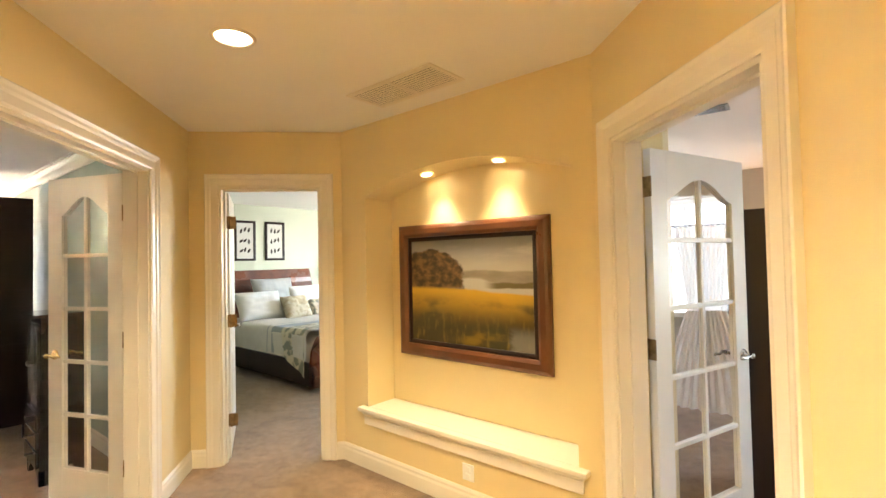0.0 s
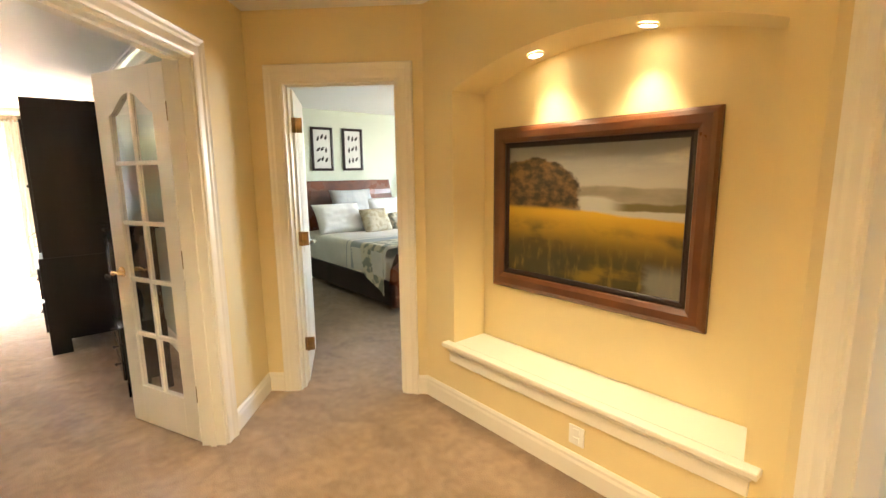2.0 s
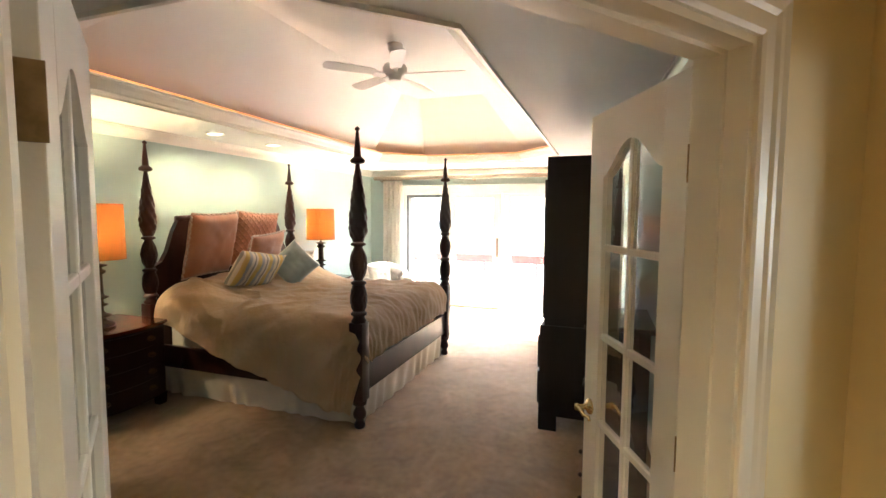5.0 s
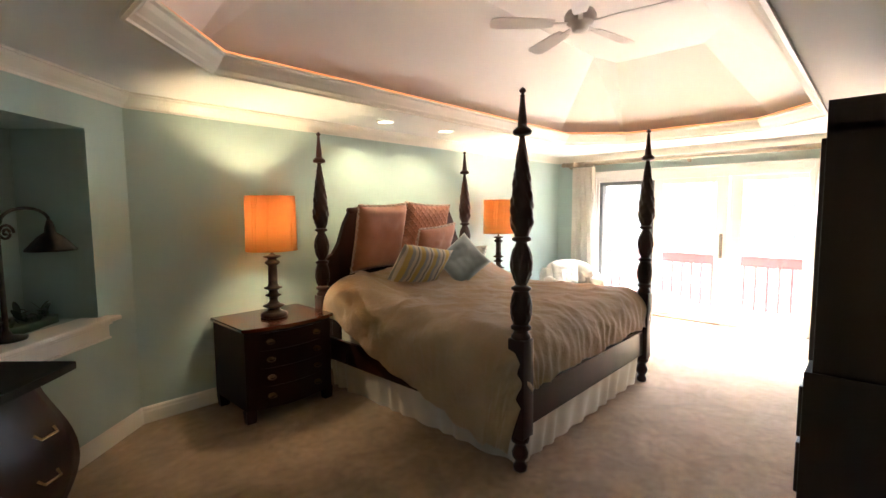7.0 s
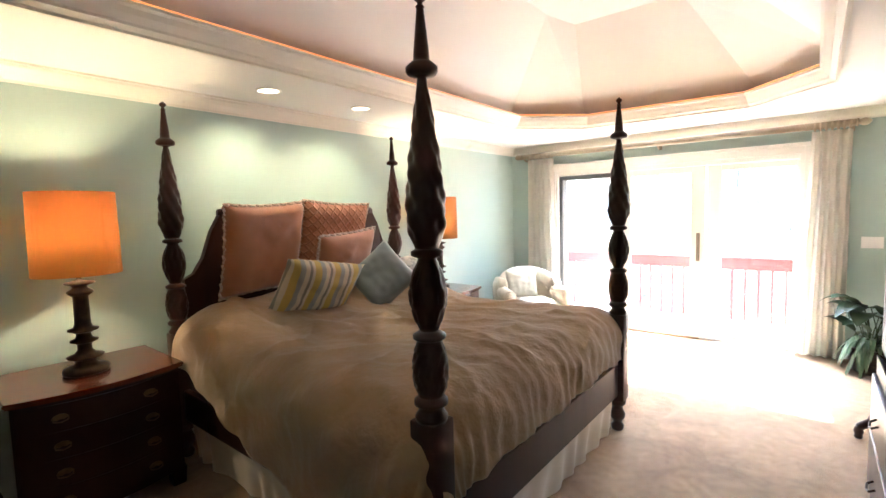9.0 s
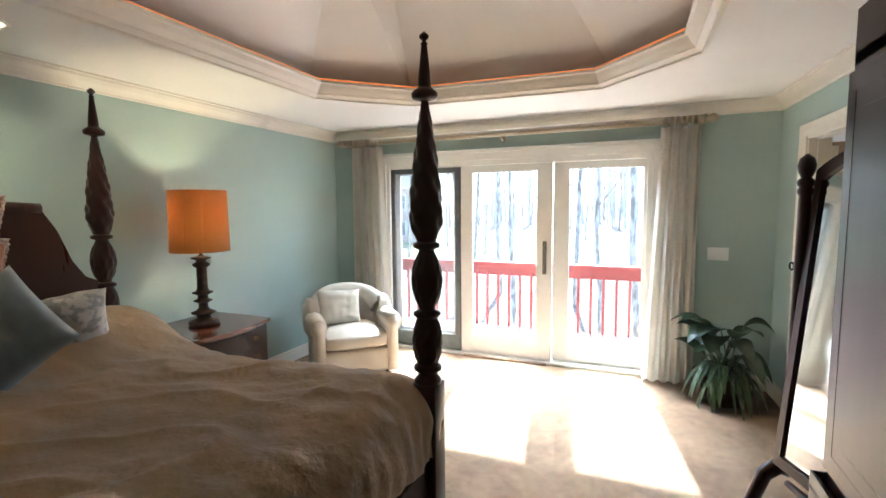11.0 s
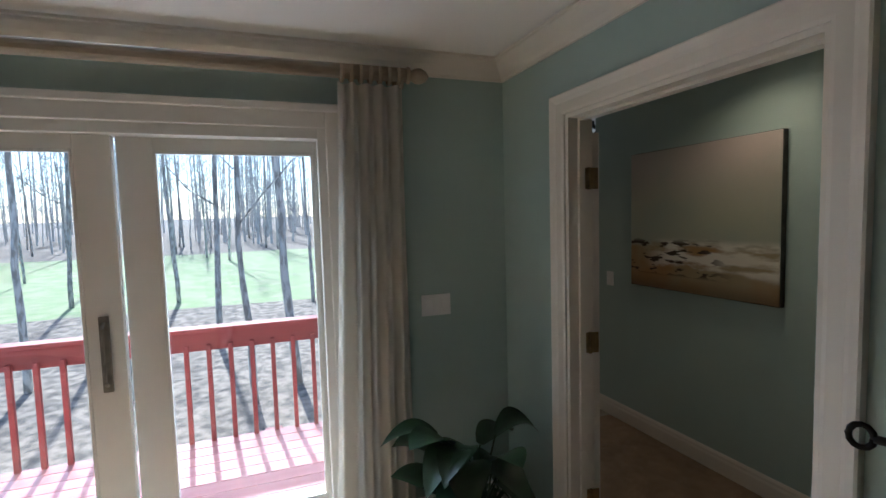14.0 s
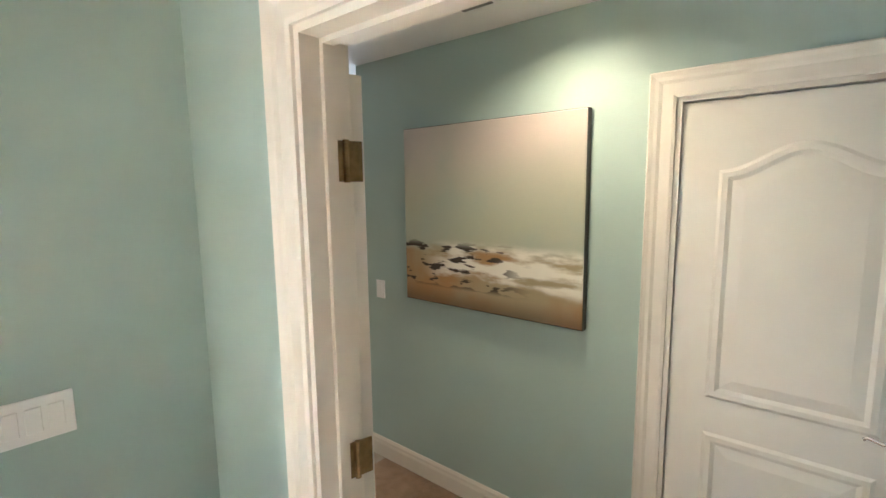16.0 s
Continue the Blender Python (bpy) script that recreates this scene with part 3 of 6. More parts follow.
box(bm, (0.0, -2.86, 2.185), (0.04, 0.16, 2.222), 0.006)
part("door_casing", bm, VINYL, patio)


def sash(name, y0, y1, x, glass, mat, label=""):
    gy0, gy1, gz0, gz1 = glass
    z0, z1 = 0.03, 2.06
    bm = boxes([((x, y0, z0), (x + 0.045, gy0, z1)), ((x, gy1, z0), (x + 0.045, y1, z1)), ((x, gy0, z0), (x + 0.045, gy1, gz0)), ((x, gy0, gz1), (x + 0.045, gy1, z1))], 0.003)
    bead = 0.014
    for lo, hi in (((x + 0.03, gy0, gz0), (x + 0.05, gy0 + bead, gz1)), ((x + 0.03, gy1 - bead, gz0), (x + 0.05, gy1, gz1)), ((x + 0.03, gy0, gz0), (x + 0.05, gy1, gz0 + bead)), ((x + 0.03, gy0, gz1 - bead), (x + 0.05, gy1, gz1))):
        box(bm, lo, hi, 0.003)
    s = part(name, bm, mat, patio, label)
    part("pane", boxes([((x + 0.018, gy0, gz0), (x + 0.024, gy1, gz1))]), GLASS, s).visible_shadow = False
    return s


sash("fixed_panel", -2.70, -1.84, -0.13, (-2.62, -1.94, 0.22, 2.0), VINYL)
bm = boxes([((-0.055, -2.72, 0.03), (-0.03, -2.655, 2.05)), ((-0.055, -1.915, 0.03), (-0.03, -1.855, 2.05)), ((-0.055, -2.655, 0.03), (-0.03, -1.915, 0.20)), ((-0.055, -2.655, 2.0), (-0.03, -1.915, 2.05))], 0.002)
part("screen_frame", bm, SCREEN, patio, "grey aluminium screen door frame")
MESH = bpy.data.materials.new("fine_insect_mesh")
MESH.use_nodes = True
mesh_mix, clear = MESH.node_tree.nodes.new("ShaderNodeMixShader"), MESH.node_tree.nodes.new("ShaderNodeBsdfTransparent")
MESH.node_tree.nodes["Principled BSDF"].inputs["Base Color"].default_value = (0.35, 0.36, 0.37, 1)
mesh_mix.inputs[0].default_value = 0.2
MESH.node_tree.links.new(clear.outputs[0], mesh_mix.inputs[1])
MESH.node_tree.links.new(MESH.node_tree.nodes["Principled BSDF"].outputs[0], mesh_mix.inputs[2])
MESH.node_tree.links.new(mesh_mix.outputs[0], MESH.node_tree.nodes["Material Output"].inputs[0])
part("screen_mesh", boxes([((-0.044, -2.655, 0.20), (-0.042, -1.915, 2.0))]), MESH, patio, "fine grey insect mesh").visible_shadow = False
mid = sash("sliding_panel", -1.85, -0.87, -0.085, (-1.73, -1.01, 0.22, 1.995), VINYL)
far = sash("sliding_panel", -0.865, 0.0, -0.13, (-0.722, -0.018, 0.21, 2.0), VINYL)
for y, x in ((-0.94, -0.03),):
    bm = boxes([((x, y - 0.02, 0.93), (x + 0.012, y + 0.02, 1.27))], 0.004)
    tube([(x + 0.01, y, 0.96), (x + 0.04, y, 0.98), (x + 0.045, y, 1.1), (x + 0.04, y, 1.22), (x + 0.01, y, 1.24)], 0.008, 8, bm)
    part("pull_handle", bm, material("pewter", (0.22, 0.20, 0.16), 0.5, 0.6, scale=20.0, wear=0.3), patio, "dull pewter pull handle")
bm = boxes([((-0.028, -1.90, 1.02), (-0.012, -1.87, 1.14))], 0.004)
part("screen_latch", bm, SCREEN, patio, "grey screen latch")
part("sill", boxes([((0.02, -1.80, 0.001), (0.06, -0.90, 0.02))], 0.004), material("oak_sill", (0.28, 0.17, 0.08), 0.4, second=(0.16, 0.09, 0.04), scale=9), patio, "worn wooden sill strip")

# curtains on a fluted pole
LINEN = material("curtain_linen", (0.78, 0.74, 0.66), 0.85, second=(0.71, 0.67, 0.59), scale=3.0, bump=0.0008, bump_scale=420, sheen=0.2)
# daylight glows faintly through the cloth
lt_nodes, lt_links = LINEN.node_tree.nodes, LINEN.node_tree.links
sheer, sheer_mix = lt_nodes.new("ShaderNodeBsdfTranslucent"), lt_nodes.new("ShaderNodeMixShader")
sheer.inputs[0].default_value, sheer_mix.inputs[0].default_value = (0.80, 0.77, 0.70, 1), 0.35
lt_links.new(lt_nodes["Principled BSDF"].outputs[0], sheer_mix.inputs[1])
lt_links.new(sheer.outputs[0], sheer_mix.inputs[2])
lt_links.new(sheer_mix.outputs[0], lt_nodes["Material Output"].inputs[0])
POLE = material("limed_wood", (0.42, 0.35, 0.25), 0.5, second=(0.28, 0.22, 0.15), scale=10.0, stretch=(1, 0.2, 1))


def curtain(y0, y1, seed, inner):
    root = thing("curtain", pose(-9.27, 0, 0), "cream linen pleated curtain hanging to the carpet", "curtain", "curtains at the patio doors")
    rnd = random.Random(seed)
    ph = rnd.random() * 6

    def f(u, v):
        z = 0.015 + v * 2.285
        spread = 1.0 + 0.34 * (1 - v) ** 1.4
        yc = (y0 + y1) / 2 + inner * 0.045 * (1 - v)
        y = yc + (u - 0.5) * (y1 - y0) * spread
        k = 2 * math.pi * 4.6
        amp = 0.034 * (0.75 + 0.5 * (1 - v)) * (0.8 + 0.4 * noise.noise((u * 3, seed, 0)))
        x = amp * math.sin(k * u + ph + 1.5 * noise.noise((u * 4, v * 1.1, seed))) + 0.010 * noise.noise((u * 9, v * 3, seed + 5))
        return (x, y, z)
    bm = grid_sheet(96, 30, f)
    r = bmesh.ops.solidify(bm, geom=bm.faces[:], thickness=0.004)
    part("cloth", bm, LINEN, root, "", True)
    rm = lathe([(0.036, -0.010), (0.043, -0.007), (0.046, 0), (0.043, 0.007), (0.036, 0.010)], 16, None, (0, 0, 0), None, False)
    bmesh.ops.transform(rm, matrix=pose(0, 0, 0, 90, 0, 0), verts=rm.verts)
    ring = None
    for i in range(7):
        y = y0 + (y1 - y0) * (i + 0.5) / 7
        if ring is None:
            ring = part("curtain_ring", rm, POLE, root, "limed wood curtain ring", True)
            o = ring
        else:
            o = new("curtain_ring", ring.data)
            o.parent = root
        o.location = (0, y, 2.345)
    return root


curtain(0.09, 0.405, 3, -1)
curtain(-3.10, -2.72, 8, 1)
rod = thing("curtain_rod", pose(-9.27, 0, 2.355), "limed fluted wooden curtain pole with carved finials", "curtain rod")
bm = lathe([(0.033, -3.2), (0.033, 0.42)], 32, None, (0, 0, 0), lambda a, z, r: r * (1 + 0.06 * math.cos(12 * a)))
bmesh.ops.transform(bm, matrix=pose(0, 0, 0, -90, 0, 0), verts=bm.verts)
part("pole", bm, POLE, rod, "", True)
for y, sg in ((0.42, 1), (-3.2, -1)):
    bm = lathe([(0.028, 0), (0.04, 0.008), (0.04, 0.018), (0.024, 0.026), (0.036, 0.05), (0.038, 0.075), (0.026, 0.1), (0.008, 0.115)], 20)
    bmesh.ops.transform(bm, matrix=pose(0, y, 0, -90 * sg, 0, 0), verts=bm.verts)
    part("finial", bm, POLE, rod, "", True)
for y in (-3.16, -1.36, 0.40):
    bm = boxes([((-0.128, y - 0.02, -0.07), (-0.11, y + 0.02, 0.05))], 0.004)
    tube([(-0.115, y, -0.04), (-0.06, y, -0.06), (-0.01, y, -0.05), (0.0, y, -0.03)], 0.012, 8, bm)
    part("bracket", bm, POLE, rod)

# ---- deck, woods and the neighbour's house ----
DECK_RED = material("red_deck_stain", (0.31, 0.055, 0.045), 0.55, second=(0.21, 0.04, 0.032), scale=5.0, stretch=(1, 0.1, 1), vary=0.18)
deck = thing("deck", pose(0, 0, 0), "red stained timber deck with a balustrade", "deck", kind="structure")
# planks paler than the red rails: sky sheen is painted into their colour
DECK_FLOOR = material("deck_sky_sheen", (0.56, 0.26, 0.24), 0.25, second=(0.44, 0.18, 0.165), scale=4.0, stretch=(1, 0.1, 1), vary=0.15)
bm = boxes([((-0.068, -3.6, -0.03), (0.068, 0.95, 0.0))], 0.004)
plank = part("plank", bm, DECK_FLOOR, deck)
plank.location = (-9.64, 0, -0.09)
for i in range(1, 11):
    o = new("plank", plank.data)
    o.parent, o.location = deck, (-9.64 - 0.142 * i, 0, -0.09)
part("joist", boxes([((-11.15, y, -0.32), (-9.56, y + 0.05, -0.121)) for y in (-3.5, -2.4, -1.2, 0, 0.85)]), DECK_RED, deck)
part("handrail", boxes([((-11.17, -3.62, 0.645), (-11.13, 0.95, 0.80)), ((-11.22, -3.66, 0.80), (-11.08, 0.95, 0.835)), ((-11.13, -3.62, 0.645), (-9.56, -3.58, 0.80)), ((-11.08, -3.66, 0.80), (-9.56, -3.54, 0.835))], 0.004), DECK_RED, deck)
bm = boxes([((-0.017, -0.017, -0.09), (0.017, 0.017, 0.70))], 0.003)
bal = part("baluster", bm, DECK_RED, deck)
bal.location = (-11.10, -3.5, 0)
for i in range(1, 28):
    o = new("baluster", bal.data)
    o.parent, o.location = deck, (-11.10, -3.5 + 0.16 * i, 0)
for i in range(9):
    o = new("baluster", bal.data)
    o.parent, o.location = deck, (-10.96 + 0.16 * i, -3.56, 0)
part("support_post", boxes([((-11.2, y, -3.0), (-11.06, y + 0.14, -0.1)) for y in (-3.6, -0.4)], 0.004), DECK_RED, deck)

BARK = material("tree_bark", (0.52, 0.49, 0.45), 0.9, second=(0.25, 0.225, 0.195), scale=9.0, stretch=(1, 1, 0.3), mix=(0.42, 0.58), bump=0.02, bump_scale=24, vary=0.25)


def bare_tree(seed, height):
    rnd = random.Random(seed)
    root = thing("tree", pose(0, 0, 0), "bare tall woodland tree with a slender trunk", "tree", "bare trees behind the house")
    r0 = 0.035 + 0.0045 * height
    pts, p = [], Vector((0, 0, -0.4))
    lean = Vector((rnd.uniform(-0.05, 0.05), rnd.uniform(-0.05, 0.05), 0))
    for k in range(13):
        pts.append(p.copy())
        p = p + Vector((0, 0, height / 12)) + lean * height / 12 + Vector((rnd.uniform(-0.07, 0.07), rnd.uniform(-0.07, 0.07), 0))
    part("trunk", tube(pts, r0, 9, None, r0 * 0.18), BARK, root, "", True)
    bm = bmesh.new()
    for k in range(16):
        t = rnd.uniform(0.28, 0.98)
        b = pts[0].lerp(pts[-1], t)
        i = min(11, int(t * 12))
        b = pts[i].lerp(pts[i + 1], t * 12 - i)
        a = rnd.uniform(0, 6.28)
        ln = (1.15 - t) * height * rnd.uniform(0.25, 0.42)
        d = Vector((math.cos(a), math.sin(a), rnd.uniform(0.5, 1.3))).normalized()
        limb = [b + d * ln * s + Vector((rnd.uniform(-1, 1), rnd.uniform(-1, 1), rnd.uniform(0, 1.4))) * 0.07 * ln * s * 2 for s in (0, 0.25, 0.5, 0.75, 1)]
        tube(limb, r0 * 0.32 * (1.15 - t), 5, bm, 0.008)
        for j in range(6):
            q = limb[rnd.randint(1, 4)]
            e = (d + Vector((rnd.uniform(-1, 1), rnd.uniform(-1, 1), rnd.uniform(-0.2, 0.9)))).normalized()
            tw = ln * rnd.uniform(0.2, 0.5)
            tube([q, q + e * tw * 0.5 + Vector((0, 0, 0.05 * tw)), q + e * tw + Vector((0, 0, 0.2 * tw))], 0.014, 4, bm, 0.004)
    part("crown", bm, BARK, root, "leafless branches and twigs")
    return root


kinds = [bare_tree(s, h) for s, h in ((1, 15), (2, 18), (3, 13), (4, 20))]
rnd = random.Random(12)
spots = []
for bearing, d in ((-34.8, 13), (-32.9, 22), (-37.5, 19), (-28.3, 26), (-22.3, 17), (-19.3, 30), (-17.9, 36), (-16.2, 21), (-14.6, 14.5), (-6.5, 19), (-3.0, 12.5), (1.6, 13.5), (3.4, 25), (-10.4, 28), (6.8, 17), (10.5, 22)):
    spots.append((-6.33 - d * math.cos(radians(bearing)), -0.29 + d * math.sin(radians(bearing))))
while len(spots) < 110:
    d = 34 + 66 * rnd.random() ** 0.6
    a = radians(rnd.uniform(-48, 40))
    x, y = -11 - d * math.cos(a), -1.0 + d * math.sin(a)
    if all((x - s[0]) ** 2 + (y - s[1]) ** 2 > 2.2 for s in spots) and not (-60 < x < -38 and -42 < y < -17):
        spots.append((x, y))
for i, (x, y) in enumerate(spots):
    m = pose(x, y, ground_z(x), 0, 0, rnd.uniform(0, 360))
    if i < 4:
        kinds[i].matrix_world = m
    else:
        copy_thing(kinds[i % 4], m)

# the far wood: a joined thicket of slender grey trunks and twigs behind the lawn
# paler than the near bark: distance haze is put into this colour
HAZED_BARK = material("hazed_bark", (0.56, 0.54, 0.51), 0.95, second=(0.40, 0.38, 0.35), scale=2.0)
verts, faces = [], []


def spike(p, q, r):
    """A three-sided tapered stick from p to q."""
    d = (q - p).normalized()
    e = d.orthogonal().normalized()
    g = d.cross(e)
    k = len(verts)
    for c, w in ((p, r), (q, r * 0.25)):
        for j in range(3):
            a = 2.0944 * j
            verts.append(c + (e * math.cos(a) + g * math.sin(a)) * w)
    for j in range(3):
        i = (j + 1) % 3
        faces.append((k + j, k + i, k + 3 + i, k + 3 + j))


for i in range(520):
    d = rnd.uniform(58, 120)
    a = radians(rnd.uniform(-50, 42))
    x, y = -11 - d * math.cos(a), -1 + d * math.sin(a)
    h = rnd.uniform(13, 22)
    p = Vector((x, y, ground_z(x) - 0.4))
    q = p + Vector((rnd.uniform(-0.9, 0.9), rnd.uniform(-0.9, 0.9), h))
    spike(p, q, rnd.uniform(0.08, 0.2))
    for j in range(30):
        t = rnd.uniform(0.12, 0.97)
        b = p.lerp(q, t)
        az = rnd.uniform(0, 6.28)
        e = Vector((math.cos(az), math.sin(az), rnd.uniform(0.3, 1.4))).normalized()
        spike(b, b + e * (1.2 - t) * rnd.uniform(1.5, 6.0), rnd.uniform(0.02, 0.05))
woods = bpy.data.meshes.new("far_woods")
woods.from_pydata(verts, [], faces)
woods.materials.append(HAZED_BARK)
tagged(new("far_woods", woods), "thicket of bare trees beyond the lawn, haze put into its pale grey", "woods", kind="stuff")

BRICK = material("red_brick_wall", (0.50, 0.40, 0.37), 0.85, second=(0.40, 0.31, 0.28), scale=7.0, bump=0.01, bump_scale=30)
ROOFING = material("roof_shingle", (0.22, 0.21, 0.20), 0.9, second=(0.15, 0.14, 0.135), scale=6.0)
hz = ground_z(-46) - 0.3
house = thing("house", pose(-48.25, -28.4, hz, 0, 0, 28), "neighbour's brick house with white windows", "house")
part("wall", boxes([((-4, -7, 0), (4, 7, 5.9))]), BRICK, house)
bm = bmesh.new()
slab([(-4.5, 5.9), (4.5, 5.9), (0, 9.0)], 15, bm, pose(0, -7.5, 0))
part("roof", bm, ROOFING, house)
part("downspout", boxes([((4.0, 5.6, 0), (4.12, 5.75, 5.9)), ((4.4, -7.5, 5.75), (4.55, 7.5, 5.92))]), VINYL, house, "white gutter and downspout")
for z in (1.0, 3.7):
    for y in (-5, -2, 1.2, 4.6):
        w = part("window", boxes([((4.0, y - 0.65, z - 0.08), (4.08, y + 0.65, z + 1.5))], 0.02), VINYL, house)
        part("pane", boxes([((4.07, y + a, z + b), (4.09, y + a + 0.5, z + b + 0.66)) for a in (-0.55, 0.05) for b in (0.02, 0.74)]), SCREEN, w)

# ---- node helpers for painted pictures ----


class Paint:
    """Builds a picture's colours from masks over its own 0..1 coordinates."""

    def __init__(self, name, rough):
        self.mt = bpy.data.materials.new(name)
        self.mt.use_nodes = True
        self.n, self.l = self.mt.node_tree.nodes, self.mt.node_tree.links
        self.b = self.n["Principled BSDF"]
        self.b.inputs["Roughness"].default_value = rough
        tc = self.n.new("ShaderNodeTexCoord")
        self.gen = tc.outputs["Generated"]
        sp = self.n.new("ShaderNodeSeparateXYZ")
        self.l.new(self.gen, sp.inputs[0])
        self.u, self.v = sp.outputs[0], sp.outputs[2]

    def math(self, op, a, b=0.0, c=0.0):
        m = self.n.new("ShaderNodeMath")
        m.operation = op
        for i, q in enumerate((a, b, c)):
            if isinstance(q, (int, float)):
                m.inputs[i].default_value = q
            else:
                self.l.new(q, m.inputs[i])
        return m.outputs[0]

    def noise(self, scale, stretch=(1, 1, 1), detail=5.0):
        mp = self.n.new("ShaderNodeMapping")
        mp.inputs["Scale"].default_value = stretch
        self.l.new(self.gen, mp.inputs[0])
        z = self.n.new("ShaderNodeTexNoise")
        z.inputs["Scale"].default_value, z.inputs["Detail"].default_value = scale, detail
        self.l.new(mp.outputs[0], z.inputs["Vector"])
        return z.outputs[0]

    def step(self, x, a, b):
        r = self.n.new("ShaderNodeMapRange")
        r.interpolation_type = "SMOOTHSTEP"
        r.inputs[1].default_value, r.inputs[2].default_value = a, b
        self.l.new(x, r.inputs[0])
        return r.outputs[0]

    def mix(self, f, a, b):
        m = self.n.new("ShaderNodeMix")
        m.data_type = "RGBA"
        if isinstance(f, float):
            m.inputs[0].default_value = f
        else:
            self.l.new(f, m.inputs[0])
        for i, q in ((6, a), (7, b)):
            if isinstance(q, tuple):
                m.inputs[i].default_value = (*q, 1)
            else:
                self.l.new(q, m.inputs[i])
        return m.outputs[2]

    def done(self, col):
        self.l.new(col, self.b.inputs["Base Color"])
        return self.mt


def landscape():
    p = Paint("oil_landscape", 0.35)
    n1, n2, n3 = p.noise(3.0, (1, 1, 1.6), 6), p.noise(5.0, (1.0, 1, 2.2), 8), p.noise(16.0, (1, 1, 1), 6)
    vj = p.math("ADD", p.v, p.math("MULTIPLY", p.math("SUBTRACT", n1, 0.5), 0.10))
    sky = p.mix(p.step(vj, 0.60, 0.98), (0.42, 0.37, 0.29), (0.20, 0.20, 0.195))
    sky = p.mix(p.step(p.noise(3.2, (0.7, 1, 2.4), 6), 0.48, 0.7), sky, (0.36, 0.33, 0.28))
    hills = p.mix(p.step(n2, 0.3, 0.7), (0.27, 0.23, 0.17), (0.20, 0.18, 0.12))
    col = p.mix(p.step(vj, 0.70, 0.68), sky, hills)
    river = p.math("MULTIPLY", p.step(p.u, 0.42, 0.50), p.step(p.math("ADD", vj, p.math("MULTIPLY", p.u, 0.12)), 0.70, 0.675))
    col = p.mix(river, col, (0.42, 0.40, 0.35))
    far = p.math("MULTIPLY", p.step(p.u, 0.62, 0.74), p.math("MULTIPLY", p.step(vj, 0.545, 0.56), p.step(vj, 0.61, 0.595)))
    col = p.mix(far, col, (0.13, 0.10, 0.035))
    field = p.mix(p.step(vj, 0.16, 0.55), (0.045, 0.034, 0.008), (0.52, 0.31, 0.018))
    grass = p.noise(7.0, (4.0, 1, 0.9), 6)
    field = p.mix(p.math("MULTIPLY", p.math("MULTIPLY", p.step(n1, 0.42, 0.60), 0.85), p.step(p.v, 0.50, 0.34)), field, (0.05, 0.04, 0.010))
    field = p.mix(p.math("MULTIPLY", p.step(grass, 0.48, 0.85), p.step(p.v, 0.48, 0.20)), field, (0.20, 0.145, 0.025))
    field = p.mix(p.math("MULTIPLY", p.step(n1, 0.56, 0.7), p.step(p.v, 0.45, 0.2)), field, (0.20, 0.13, 0.012))
    edge = p.math("ADD", vj, p.math("MULTIPLY", p.u, 0.10))
    col = p.mix(p.step(edge, 0.60, 0.575), col, field)
    dx, dz = p.math("DIVIDE", p.math("SUBTRACT", p.u, 0.17), 0.31), p.math("DIVIDE", p.math("MAXIMUM", p.math("SUBTRACT", p.v, 0.64), 0.0), 0.27)
    d = p.math("ADD", p.math("ADD", p.math("MULTIPLY", dx, dx), p.math("MULTIPLY", dz, dz)), p.math("MULTIPLY", p.math("SUBTRACT", n3, 0.5), 0.6))
    tree = p.math("MULTIPLY", p.step(d, 1.02, 0.86), p.step(p.v, 0.51, 0.55))
    leaf = p.mix(p.step(n3, 0.38, 0.66), (0.035, 0.020, 0.008), (0.17, 0.095, 0.03))
    col = p.mix(tree, col, leaf)
    pool = p.math("MULTIPLY", p.step(p.math("ADD", p.u, p.math("MULTIPLY", n2, 0.2)), 0.90, 0.97), p.step(p.v, 0.24, 0.12))
    col = p.mix(p.math("MULTIPLY", pool, 0.6), col, (0.25, 0.25, 0.22))
    return p.done(col)


def abstract():
    p = Paint("abstract_canvas", 0.5)
    n1, n2, n3 = p.noise(2.2, (1, 1, 1), 6), p.noise(4.2, (0.8, 1, 2.6), 8), p.noise(8.0, (0.8, 1, 3.2), 6)
    col = p.mix(p.step(p.v, 0.45, 1.0), (0.42, 0.44, 0.33), (0.48, 0.44, 0.39))
    col = p.mix(p.step(n1, 0.42, 0.66), col, (0.38, 0.43, 0.36))
    col = p.mix(p.math("MULTIPLY", p.step(p.v, 0.72, 1.0), 0.5), col, (0.54, 0.44, 0.40))
    low = p.mix(p.step(n1, 0.4, 0.62), (0.36, 0.20, 0.07), (0.36, 0.30, 0.17))
    low = p.mix(p.math("MULTIPLY", p.step(p.v, 0.12, 0.0), 0.7), low, (0.10, 0.06, 0.03))
    vj = p.math("ADD", p.v, p.math("MULTIPLY", p.math("SUBTRACT", n2, 0.5), 0.10))
    col = p.mix(p.step(vj, 0.36, 0.29), col, low)
    band = p.math("MULTIPLY", p.step(vj, 0.12, 0.19), p.step(vj, 0.385, 0.33))
    white = p.math("MULTIPLY", p.math("MULTIPLY", band, p.step(n2, 0.42, 0.56)), p.step(p.u, 0.10, 0.35))
    col = p.mix(white, col, (0.80, 0.78, 0.68))
    dark = p.math("MULTIPLY", p.math("MULTIPLY", p.step(n3, 0.53, 0.58), p.step(p.u, 0.80, 0.55)), p.math("MULTIPLY", p.step(p.v, 0.09, 0.13), p.step(p.v, 0.38, 0.33)))
    col = p.mix(dark, col, (0.03, 0.02, 0.015))
    return p.done(col)


